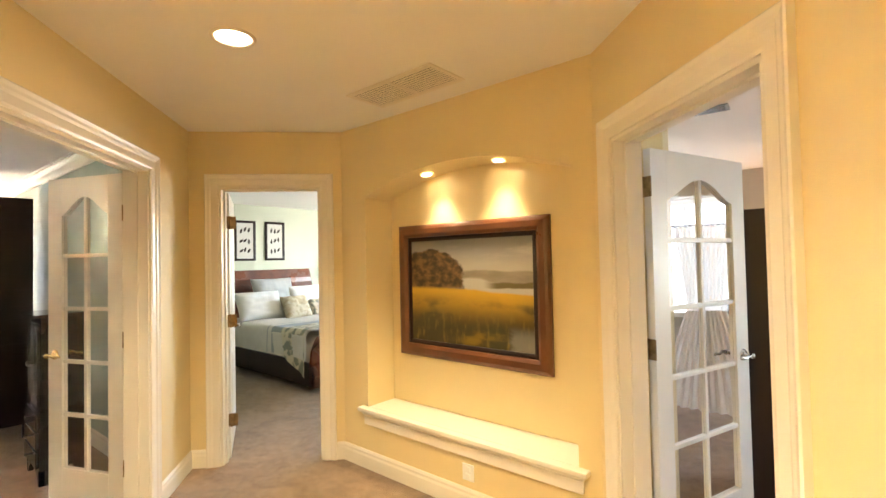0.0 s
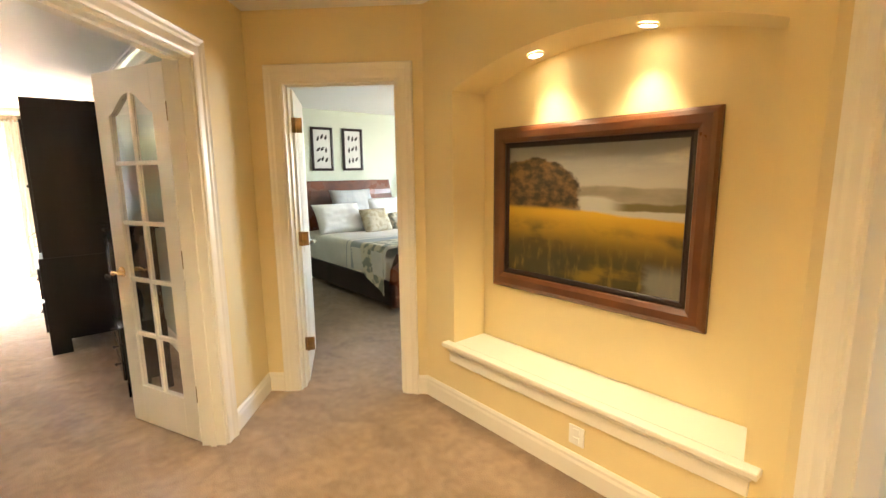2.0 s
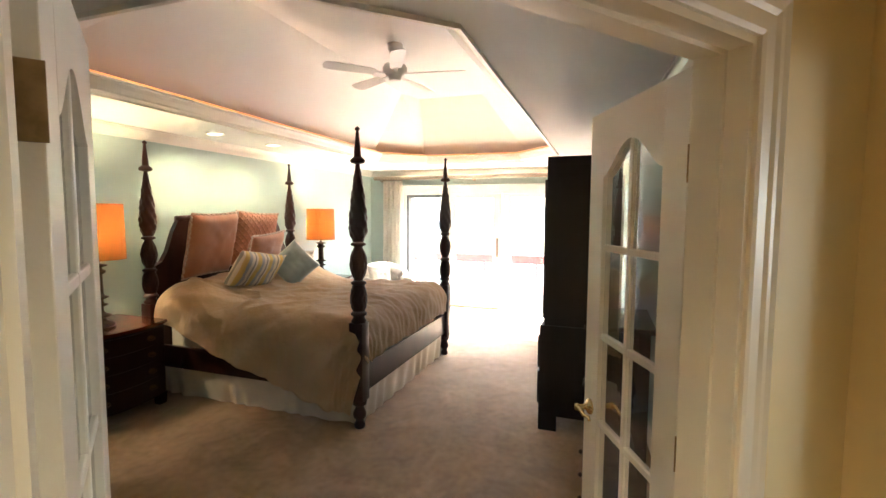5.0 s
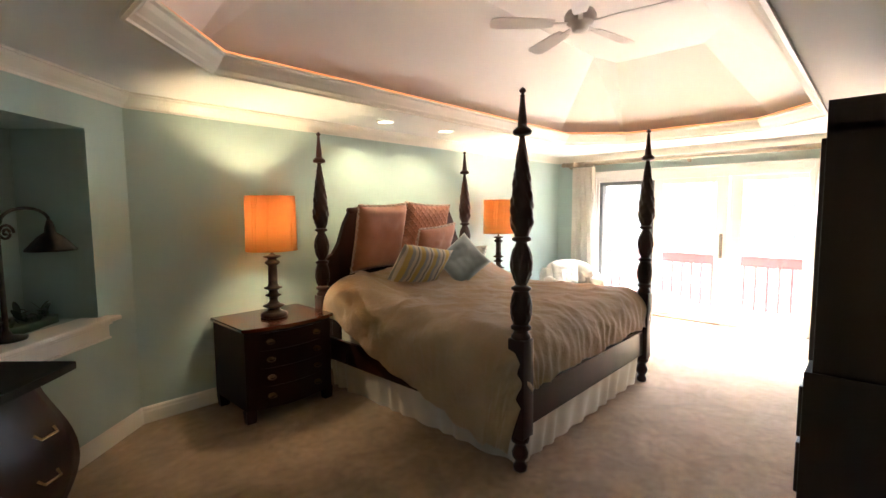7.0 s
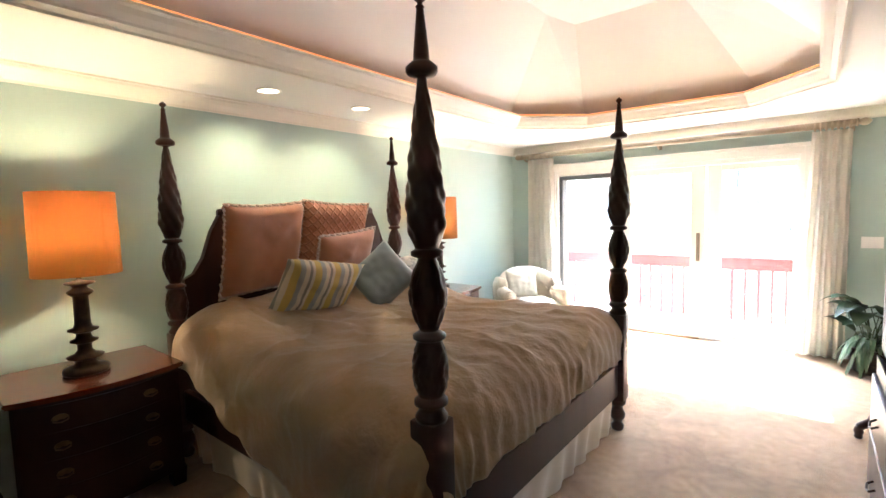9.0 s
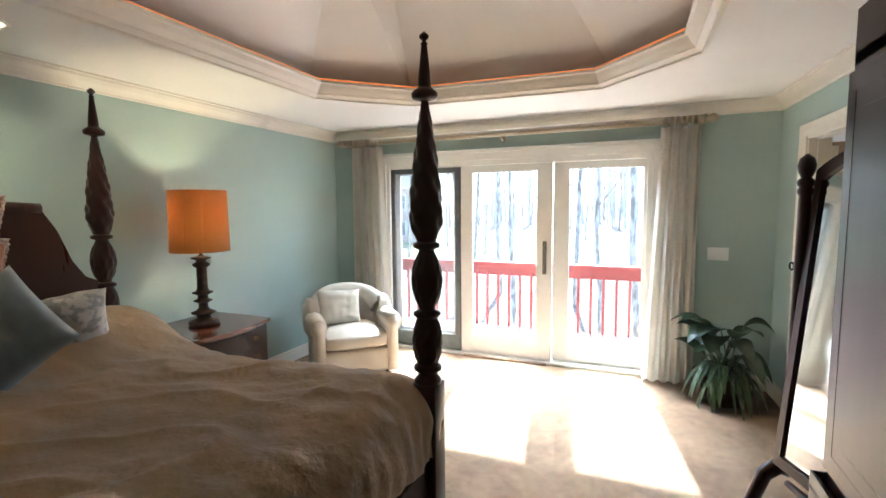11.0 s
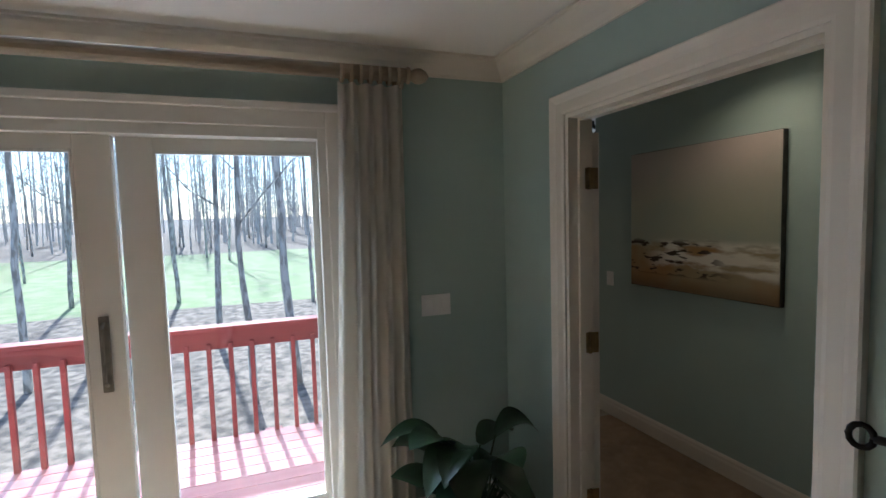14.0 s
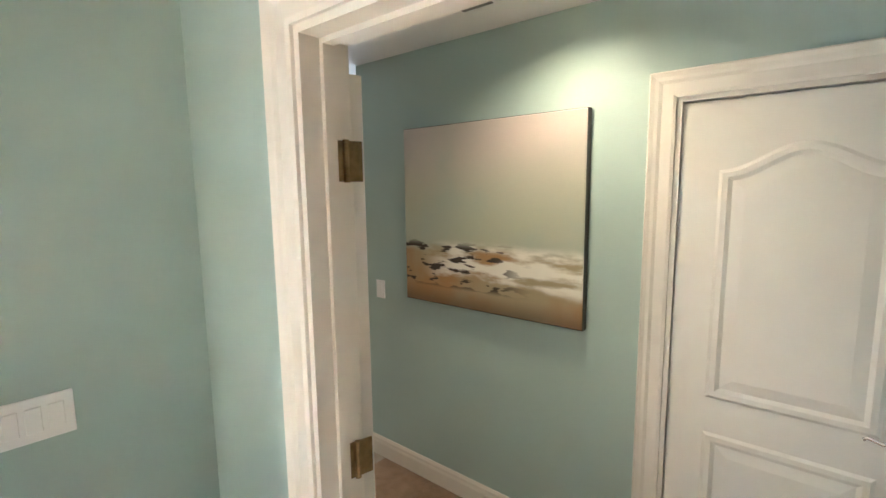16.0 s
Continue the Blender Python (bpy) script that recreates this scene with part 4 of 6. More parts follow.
def stripes(name, cols, count):
    p = Paint(name, 0.85)
    f = p.math("FRACT", p.math("ADD", p.math("MULTIPLY", p.u, count), p.math("MULTIPLY", p.noise(3.0), 0.06)))
    col = p.mix(p.step(f, 0.20, 0.23), cols[0], cols[1])
    col = p.mix(p.step(f, 0.42, 0.45), col, cols[2])
    col = p.mix(p.step(f, 0.72, 0.75), col, cols[0])
    col = p.mix(p.step(f, 0.86, 0.88), col, cols[3])
    return p.done(col)


def quilted(name, colour, count):
    p = Paint(name, 0.7)
    a = p.math("SUBTRACT", p.math("FRACT", p.math("MULTIPLY", p.math("ADD", p.u, p.v), count)), 0.5)
    b = p.math("SUBTRACT", p.math("FRACT", p.math("MULTIPLY", p.math("SUBTRACT", p.u, p.v), count)), 0.5)
    e = p.math("MINIMUM", p.math("ABSOLUTE", a), p.math("ABSOLUTE", b))
    bp = p.n.new("ShaderNodeBump")
    bp.inputs["Distance"].default_value = 0.01
    p.l.new(p.step(e, 0.0, 0.2), bp.inputs["Height"])
    p.l.new(bp.outputs[0], p.b.inputs["Normal"])
    return p.done(p.mix(p.step(e, 0.0, 0.10), tuple(c * 0.72 for c in colour), colour))


def picture_frame(root, w, h, prof, mat, name="frame"):
    """A mitred frame in the x-z plane about the origin; prof: (inwards from the outer edge, forward) pairs; forward is -y."""
    bm = bmesh.new()
    rings = []
    for sx, sz in ((-1, -1), (1, -1), (1, 1), (-1, 1)):
        rings.append([bm.verts.new((sx * (w / 2 - i), -d, sz * (h / 2 - i))) for i, d in prof])
    n = len(prof)
    for k in range(4):
        a, b = rings[k], rings[(k + 1) % 4]
        for i in range(n):
            j = (i + 1) % n
            bm.faces.new((a[i], a[j], b[j], b[i]))
    bmesh.ops.recalc_face_normals(bm, faces=bm.faces)
    return part(name, bm, mat, root)


# ---- hall things ----
PW, PH = 1.25, 0.95
pic = thing("framed_painting", pose(-1.303, NBACK - 0.004, 1.278), "oil landscape of a golden field in a wide mahogany frame", "painting")
FRAME_WOOD = material("frame_walnut", (0.13, 0.045, 0.016), 0.3, second=(0.085, 0.027, 0.010), scale=4.0, detail=8.0, coat=0.35)
picture_frame(pic, PW, PH, [(0, 0), (0, 0.02), (0.012, 0.032), (0.03, 0.04), (0.065, 0.038), (0.085, 0.026), (0.092, 0.014), (0.092, 0)], FRAME_WOOD)
picture_frame(pic, PW - 0.18, PH - 0.18, [(0, 0), (0, 0.016), (0.012, 0.020), (0.026, 0.016), (0.03, 0.010), (0.03, 0)], ESPRESSO, "inner_slip")
part("canvas", boxes([((-PW / 2 + 0.11, -0.009, -PH / 2 + 0.11), (PW / 2 - 0.11, -0.003, PH / 2 - 0.11))]), landscape(), pic, "oil painting of trees and a golden meadow by a river")


def recessed_light(x, y, z, r, strength, watt, spot, m=None, mat=None, colour=WARM, group="recessed lights", tip=0.0):
    root = thing("recessed_light", m or pose(x, y, z), "white trimmed recessed downlight, lit", "ceiling light", group)
    bm = lathe([(r * 1.28, 0.0), (r * 1.26, -0.006), (r * 1.05, -0.008), (r, -0.002), (r * 0.97, 0.0)], 28, None, (0, 0, 0), None, False)
    part("trim_ring", bm, TRIM, root, "", True)
    part("lens", lathe([(r * 0.98, -0.003), (r * 0.9, -0.0035)], 28), mat or emitter("lamp_lens", colour, strength), root, "glowing lens")
    if watt:
        l = lamp("downlight", "SPOT", watt, colour, pose(0, 0, 0), 0.04, spot=spot, blend=0.9)
        l.matrix_world = root.matrix_world @ pose(0, 0, -0.02, tip, 0, 0)
    return root


recessed_light(-1.41, 1.135, CEIL, 0.075, 0.8, 3.2, 112, group="hall downlights")
# two more downlights added out of view behind the camera to brighten the hall
recessed_light(0.25, -0.10, CEIL, 0.075, 0.8, 5.4, 150, group="hall downlights")
recessed_light(0.35, -0.935, CEIL, 0.075, 0.8, 5.6, 150, group="hall downlights")
for x, tilt in ((-1.545, 1), (-0.955, 1)):
    half, rise = (NX1 - NX0) / 2, NTOP - NSPRING
    rad = (half * half + rise * rise) / (2 * rise)
    zz = NTOP - rad + math.sqrt(rad * rad - (x - (NX0 + NX1) / 2) ** 2)
    slope = math.degrees(math.asin((x - (NX0 + NX1) / 2) / rad))
    recessed_light(0, 0, 0, 0.034, 1.3, 1.05, 84, pose(x, NBACK - 0.12, zz - 0.004, 0, slope, 0), group="niche downlights")
vent = thing("ceiling_vent", pose(-1.29, 2.07, CEIL), "white louvred return air grille", "vent")
part("frame", boxes([((-0.34, -0.15, -0.008), (0.34, -0.125, 0)), ((-0.34, 0.125, -0.008), (0.34, 0.15, 0)), ((-0.34, -0.125, -0.008), (-0.315, 0.125, 0)), ((0.315, -0.125, -0.008), (0.34, 0.125, 0)), ((-0.012, -0.125, -0.008), (0.012, 0.125, 0))], 0.002), TRIM, vent)
part("backing", boxes([((-0.315, -0.125, -0.0015), (0.315, 0.125, -0.0005))]), SCREEN, vent)
bm = boxes([((-0.315, -0.006, -0.006), (0.315, 0.006, -0.002))])
sl = part("slat", bm, TRIM, vent)
sl.location = (0, -0.115, 0)
for i in range(1, 11):
    o = new("slat", sl.data)
    o.parent, o.location = vent, (0, -0.115 + 0.023 * i, 0)


SWITCH = material("white_switch_plastic", (0.86, 0.86, 0.84), 0.35, scale=4.0, wear=0.03)


def plate(name, m, w, h, label, holes=()):
    root = thing(name, m, label, "switch plate" if "switch" in name else "outlet")
    part("cover", boxes([((-w / 2, -0.007, -h / 2), (w / 2, 0, h / 2))], 0.003), SWITCH, root)
    for x, z, a, b in holes:
        part("rocker" if "switch" in name else "socket", boxes([((x - a / 2, -0.011, z - b / 2), (x + a / 2, -0.006, z + b / 2))], 0.002), SWITCH, root)
    return root


plate("wall_outlet", pose(-1.125, y0, 0.225), 0.085, 0.10, "cream power outlet below the niche ledge", ((0, 0.022, 0.035, 0.028), (0, -0.022, 0.035, 0.028)))
plate("light_switch", pose(-9.40, 0.585, 1.19, 0, 0, 90), 0.165, 0.115, "white triple light switch on the bedroom wall", ((-0.045, 0, 0.033, 0.066), (0, 0, 0.033, 0.066), (0.045, 0, 0.033, 0.066)))
sw = on(NW, U_N, 1.81, 0)
plate("light_switch", pose(sw[0] + 0.05, sw[1], 1.23, 0, 0, 2.7), 0.075, 0.115, "white light switch beside the bath doorway", ((0, 0, 0.033, 0.066),))
cs = on(BN0, U_N, 0.17, 0)
plate("light_switch", pose(cs[0], cs[1], 1.13, 0, 0, 2.7), 0.075, 0.115, "white light switch on the bath wall", ((0, 0, 0.033, 0.066),))

# ---- the four-poster bed ----
BED = material("bed_mahogany", (0.034, 0.009, 0.0055), 0.3, second=(0.013, 0.0045, 0.003), scale=5.0, detail=8.0, stretch=(1, 1, 0.14), coat=0.0, spec=0.38)
bx0, bx1, by0, by1 = -6.525, -4.48, -3.12, -0.925
bed = thing("four_poster_bed", pose(0, 0, 0), "carved mahogany four-poster bed with tall turned posts", "bed")


def post_mesh():
    base = [(0.030, 0.0), (0.042, 0.01), (0.044, 0.04), (0.030, 0.06), (0.034, 0.075), (0.050, 0.10), (0.052, 0.13), (0.036, 0.165), (0.034, 0.185), (0.055, 0.20), (0.058, 0.22), (0.058, 0.24)]
    top = [(0.058, 0.86), (0.060, 0.88), (0.046, 0.90), (0.044, 0.915), (0.062, 0.925), (0.062, 0.94), (0.046, 0.955)]
    n = 40
    urn = [(0.046 + 0.020 * math.sin(math.pi * i / 14) ** 0.8 * (1 - 0.25 * i / 14), 0.955 + 0.205 * i / 14) for i in range(15)]
    mid = [(0.050, 1.165), (0.060, 1.172), (0.060, 1.185), (0.034, 1.20)]
    oval = [(0.034 + 0.032 * math.sin(math.pi * i / 14), 1.20 + 0.26 * i / 14) for i in range(15)]
    ring = [(0.034, 1.465), (0.058, 1.475), (0.058, 1.49), (0.042, 1.50)]
    acorn = [(0.042 + 0.028 * math.sin(math.pi * min(1, i / 10.0) * 0.5 if i < 10 else math.pi * (0.5 + (i - 10) / 40 * 0.62)) - 0.0, 1.50 + 0.60 * i / 50) for i in range(51)]
    acorn = [(r - 0.016 * max(0, (z - 1.6) / 0.5), z) for r, z in acorn]
    collar = [(0.030, 2.105), (0.050, 2.11), (0.056, 2.12), (0.056, 2.135), (0.040, 2.15), (0.028, 2.16)]
    spike = [(0.028, 2.17), (0.026, 2.20), (0.012, 2.335)]
    ball = [(0.016, 2.34), (0.010, 2.345)] + [(max(0.003, 0.021 * math.sin(math.pi * i / 8)), 2.348 + 0.042 * i / 8) for i in range(1, 9)]

    def warp(a, z, r):
        if 1.505 < z < 2.10:
            k = min(1, (z - 1.505) / 0.05, (2.10 - z) / 0.04)
            return r * (1 + (0.075 * k * math.cos(6 * a + 44 * z) + 0.035 * k * math.cos(5 * a - 70 * z)))
        if 1.22 < z < 1.44 or 0.975 < z < 1.14:
            return r * (1 + 0.08 * math.cos(10 * a + 9 * math.sin(40 * z)))
        return r
    bm = lathe(base, 24)
    lathe(top + urn + mid + oval + ring + acorn + collar + spike + ball, n, bm, (0, 0, 0), warp)
    box(bm, (-0.058, -0.058, 0.235), (0.058, 0.058, 0.865), 0.006)
    bmesh.ops.scale(bm, vec=(1, 1, 0.982), verts=bm.verts)
    return bm


pm = part("bedpost", post_mesh(), BED, bed, "", True)
pm.location = (bx1, by1, 0)
for x, y in ((bx0, by1), (bx1, by0), (bx0, by0)):
    o = new("bedpost", pm.data)
    o.parent, o.location = bed, (x, y, 0)
part("foot_rail", boxes([((bx0 + 0.05, by1 - 0.02, 0.27), (bx1 - 0.05, by1 + 0.02, 0.50))], 0.006), BED, bed)
for x in (bx0, bx1):
    part("side_rail", boxes([((x - 0.02, by0 + 0.05, 0.27), (x + 0.02, by1 - 0.05, 0.47))], 0.006), BED, bed)
cxb = (bx0 + bx1) / 2
hb = []
for i in range(31):
    s = i / 30
    x = bx0 + 0.05 + (bx1 - bx0 - 0.10) * s
    a = abs(2 * s - 1)
    z = 1.615 + 0.03 * math.cos(a / 0.8 * math.pi / 2) if a < 0.78 else 1.615 - 0.42 * math.sin((a - 0.78) / 0.22 * math.pi / 2) ** 0.7
    hb.append((x, z))
bm = bmesh.new()
for a, b in zip(hb, hb[1:]):
    slab([(a[0], 0.3), (b[0], 0.3), b, a], 0.05, bm, pose(0, by0 - 0.03, 0))
bmesh.ops.remove_doubles(bm, verts=bm.verts, dist=1e-5)
part("headboard", bm, BED, bed)
bm = bmesh.new()
tube([(x, by0 - 0.005, z + 0.008) for x, z in hb[4:27]], 0.034, 10, bm)
part("headboard_scroll", bm, BED, bed, "", True)
part("mattress", boxes([((bx0 + 0.13, by0 + 0.06, 0.30), (bx1 - 0.13, by1 - 0.16, 0.76))], 0.05), material("mattress_ticking", (0.7, 0.68, 0.62), 0.9), bed)

DUVET = material("duvet_velvet", (0.66, 0.475, 0.285), 0.75, second=(0.56, 0.395, 0.235), scale=2.5, detail=7, bump=0.009, bump_scale=22, sheen=0.5)
dv = thing("duvet", pose(0, 0, 0), "rumpled taupe brown duvet draped over the bed", "duvet")


def drape(u, v):
    hw, R, bl = 0.83, 0.235, 1.825
    b = v * 2.32
    low = min(1, max(0, b / 1.75))
    a = (u - 0.5) * 2
    a = (1 if a > 0 else -1) * (abs(a) / 0.6 * 0.83 if abs(a) < 0.6 else 0.83 + (abs(a) - 0.6) / 0.4 * (0.52 + 0.36 * low * low))
    sx, sy = max(0, abs(a) - hw), max(0, b - bl)
    s = (sx ** 4 + sy ** 4) ** 0.25
    ax, ay = min(abs(a), hw) * (1 if a > 0 else -1), min(b, bl)
    w1 = noise.noise((a * 1.6, b * 1.6, 0.3))
    w2 = noise.noise((a * 5.5 + b * 2, b * 3.2 - a * 2, 2.3))
    w3 = 1 - abs(noise.noise((a * 2.6 + b, b * 2.4, 9.1))) * 2
    z = 0.885 + 0.018 * w1 + 0.011 * w2 + 0.022 * max(0, w3) ** 3 + 0.010 * noise.noise((a * 11 + b * 5, b * 6 - a * 4, 4.4)) + 0.17 * math.exp(-((b - 0.12) / 0.34) ** 2) + 0.010 * max(0, 1 - 7 * abs(noise.noise((a * 1.9 - b * 1.1, b * 0.9 + a * 0.6, 12.5)))) - 0.008 * max(0, 1 - 9 * abs(noise.noise((a * 2.7 + b * 0.8, b * 2.1, 3.5))))
    x, y = cxb + ax, by0 + 0.18 + ay
    if s > 0:
        q = min(s / R, math.pi / 2)
        side = sx / s
        o, d = (R + 0.075 * side ** 4) * math.sin(q), R * (1 - math.cos(q)) + max(0, s - R * math.pi / 2)
        dx, dy = sx / s * (1 if a > 0 else -1), sy / s
        t = b * 1.0 + a * 0.9
        k = min(1, s / 0.35)
        fold = 0.012 * math.sin(17 * t + 4 * noise.noise((a, b, 7))) * k
        fine = 0.5 + 0.5 * noise.noise((t * 2.2, s * 1.5, 6))
        if sy > sx:
            fold = 0.6 * fold + 0.004 + 0.009 * fine * math.sin(62 * a + 7 * noise.noise((a * 3, b * 1.2, 8))) * k
        else:
            fold += 0.005 * fine * math.sin(48 * b + 8 * noise.noise((b * 3, a, 2))) * k
        o += fold + (0.014 * noise.noise((a * 3, b * 3, 5)) * k if sx > sy else 0)
        x += dx * o
        y += dy * o
        z -= d - 0.02 * noise.noise((t * 1.5, 3, 1)) * k
    return (x, y, z)


bm = grid_sheet(220, 170, drape)
bmesh.ops.solidify(bm, geom=bm.faces[:], thickness=0.012)
part("cover", bm, DUVET, dv, "", True)
SATIN = material("bed_skirt_satin", (0.70, 0.62, 0.51), 0.4, second=(0.60, 0.52, 0.42), scale=3.0, sheen=0.3)
sk = thing("bed_skirt", pose(0, 0, 0), "cream satin gathered bed skirt below the rails", "bed skirt")
path = [(bx1 - 0.03, by0 + 0.1), (bx1 - 0.03, by1 - 0.06), (bx1 - 0.12, by1 - 0.03), (bx0 + 0.12, by1 - 0.03), (bx0 + 0.03, by1 - 0.06), (bx0 + 0.03, by0 + 0.1)]
cum = [0]
for p, q in zip(path, path[1:]):
    cum.append(cum[-1] + math.dist(p, q))


def skirt(u, v):
    s = u * cum[-1]
    k = max(i for i in range(5) if cum[i] <= s + 1e-9)
    t = (s - cum[k]) / (cum[k + 1] - cum[k])
    p, q = Vector(path[k]), Vector(path[k + 1])
    d = (q - p).normalized()
    pt = p.lerp(q, t)
    w = (0.010 + 0.022 * max(0, noise.noise((s * 2.3, 5, 0)))) * math.sin(s * 30 + 6 * noise.noise((s * 2.1, 0, 0))) * (1.2 - v) + 0.006 * noise.noise((s * 9, v * 2, 3)) - 0.012 - 0.02 * v + 0.012 * (1 - v)
    return (pt.x + d.y * -w, pt.y + d.x * w, 0.006 + v * 0.31)


ends = [0.0, cum[1] / cum[-1], cum[4] / cum[-1], 1.0]
for u0, u1 in zip(ends, ends[1:]):
    part("skirt_panel", grid_sheet(int(640 * (u1 - u0)), 4, lambda u, v: skirt(u0 + (u1 - u0) * u, v)), SATIN, sk, "", True)


def pillow(name, m, w, h, t, mat, label, trim=None, category="pillow", seed=1):
    root = thing(name, m, label, category, "pillows on the bed")
    n = 22
    bm = bmesh.new()
    for sg in (-1, 1):
        def f(u, v):
            a, b = 2 * u - 1, 2 * v - 1
            pinch = 1 - 0.06 * (1 - a * a) * b * b - 0.0
            pin2 = 1 - 0.06 * (1 - b * b) * a * a
            k = max(0.0, (1 - a ** 4)) ** 0.55 * max(0.0, (1 - b ** 4)) ** 0.55
            y = sg * t / 2 * k * (1 + 0.16 * noise.noise((a * 1.8, b * 1.8, seed))) + 0.012 * noise.noise((a * 4, b * 4, seed + sg)) * k
            return (a * w / 2 * pin2, y, b * h / 2 * pinch)
        grid_sheet(n, n, f, bm)
    bmesh.ops.remove_doubles(bm, verts=bm.verts, dist=1e-4)
    bmesh.ops.recalc_face_normals(bm, faces=bm.faces)
    part("cushion", bm, mat, root, "", True)
    if trim:
        rim = []
        for k in range(120):
            q = 4 * k / 120
            e, s = int(q), q - int(q)
            a, b = ((2 * s - 1, -1), (1, 2 * s - 1), (1 - 2 * s, 1), (-1, 1 - 2 * s))[e]
            rim.append((a * w / 2 * (1 - 0.06 * (1 - b * b)), 0.008 * math.sin(k * 2.1), b * h / 2 * (1 - 0.06 * (1 - a * a))))
        part("fringe", tube(rim + rim[:1], 0.011, 6), trim, root, "twisted cream fringe")
    return root


PEACH = material("peach_silk", (0.45, 0.195, 0.11), 0.8, second=(0.36, 0.15, 0.085), scale=3.0, bump=0.0008, bump_scale=250, sheen=0.4)
PEACHQ = quilted("quilted_peach_silk", (0.45, 0.195, 0.11), 9)
CORD = material("cream_cord", (0.62, 0.50, 0.40), 0.9, second=(0.4, 0.26, 0.2), scale=60.0)
STRIPE = stripes("striped_silk", ((0.62, 0.54, 0.40), (0.36, 0.36, 0.34), (0.55, 0.40, 0.14), (0.28, 0.26, 0.22)), 4)
SLATE = material("slate_blue_silk", (0.24, 0.29, 0.30), 0.4, second=(0.17, 0.21, 0.22), scale=4.0, sheen=0.5)
LACE = material("cream_floral_cotton", (0.62, 0.60, 0.54), 0.9, second=(0.36, 0.36, 0.34), scale=22.0, mix=(0.5, 0.58))
pillow("pillow", pose(-4.99, -2.90, 1.375, -15, 2, 3), 0.62, 0.66, 0.20, PEACH, "peach silk square pillow with twisted fringe", CORD)
pillow("pillow", pose(-5.62, -2.93, 1.40, -13, -3, -4), 0.62, 0.62, 0.18, PEACHQ, "quilted peach pillow with twisted fringe", CORD, seed=2)
pillow("pillow", pose(-5.59, -2.75, 1.27, -20, 4, 6), 0.60, 0.42, 0.16, PEACH, "small peach pillow with twisted fringe", CORD, seed=3)
pillow("pillow", pose(-5.12, -2.47, 1.115, -32, -9, -6), 0.58, 0.42, 0.17, STRIPE, "striped cream, gold and grey bolster pillow", None, seed=4)
pillow("pillow", pose(-5.70, -2.45, 1.115, 24, 40, -38), 0.42, 0.42, 0.17, SLATE, "slate blue silk pillow standing on its corner", None, seed=5)
pillow("pillow", pose(-5.98, -2.61, 1.07, -30, 8, -20), 0.44, 0.34, 0.16, LACE, "cream floral cotton pillow", None, seed=6)

# ---- nightstands and lamps ----


def nightstand(m):
    root = thing("nightstand", m, "bow-fronted mahogany nightstand with four brass-handled drawers", "nightstand", "nightstands beside the bed")
    w, d, h = 0.80, 0.62, 0.75

    def bow(inset, n=16):
        return [(-w / 2 + inset + (w - 2 * inset) * i / n, -d / 2 + inset - 0.075 * math.sin(math.pi * i / n)) for i in range(n + 1)]

    def prism(outline, z0, z1, bm):
        a = [bm.verts.new((x, y, z0)) for x, y in outline]
        b = [bm.verts.new((x, y, z1)) for x, y in outline]
        bm.faces.new(a[::-1])
        bm.faces.new(b)
        for i in range(len(a)):
            j = (i + 1) % len(a)
            bm.faces.new((a[i], a[j], b[j], b[i]))
        return bm
    bm = prism(bow(0.025) + [(w / 2 - 0.025, d / 2 - 0.005), (-w / 2 + 0.025, d / 2 - 0.005)], 0.10, h - 0.028, bmesh.new())
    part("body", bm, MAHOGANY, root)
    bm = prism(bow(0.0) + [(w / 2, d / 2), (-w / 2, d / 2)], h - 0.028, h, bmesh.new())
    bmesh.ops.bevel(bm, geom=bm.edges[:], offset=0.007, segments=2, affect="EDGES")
    part("top", bm, MAHOGANY_LIT_TOP, root, "polished mahogany top, its lamplit red put into the colour")
    for x in (-w / 2 + 0.06, w / 2 - 0.06):
        for y in (-d / 2 + 0.05, d / 2 - 0.06):
            bm = slab([(-0.045, 0.10), (-0.035, 0.0), (0.035, 0.0), (0.045, 0.10)], 0.06, None, pose(x, y - 0.03, 0))
            part("foot", bm, MAHOGANY, root)
    zs = [0.135, 0.28, 0.425, 0.565, 0.705]
    for lo, hi in zip(zs, zs[1:]):
        bm = bmesh.new()
        c = [(x * 0.92, y - 0.008) for x, y in bow(0.025)]
        prism(c + [(c[-1][0], c[-1][1] + 0.05), (c[0][0], c[0][1] + 0.05)], lo + 0.006, hi - 0.006, bm)
        dr = part("drawer", bm, MAHOGANY, root)
        for x in (-0.2, 0.2):
            y = -d / 2 + 0.017 - 0.075 * math.sin(math.pi * (x / (w - 0.05) + 0.5))
            zc = (lo + hi) / 2
            bm = slab([(-0.036, -0.005), (-0.016, -0.016), (0, -0.010), (0.016, -0.016), (0.036, -0.005), (0.024, 0.010), (0, 0.016), (-0.024, 0.010)], 0.004, None, pose(x, y - 0.004, zc))
            tube([(x - 0.032, y - 0.006, zc), (x - 0.03, y - 0.02, zc - 0.014), (x, y - 0.024, zc - 0.022), (x + 0.03, y - 0.02, zc - 0.014), (x + 0.032, y - 0.006, zc)], 0.0035, 6, bm)
            part("handle", bm, DULL_BRASS, dr, "brass bail handle")
    return root


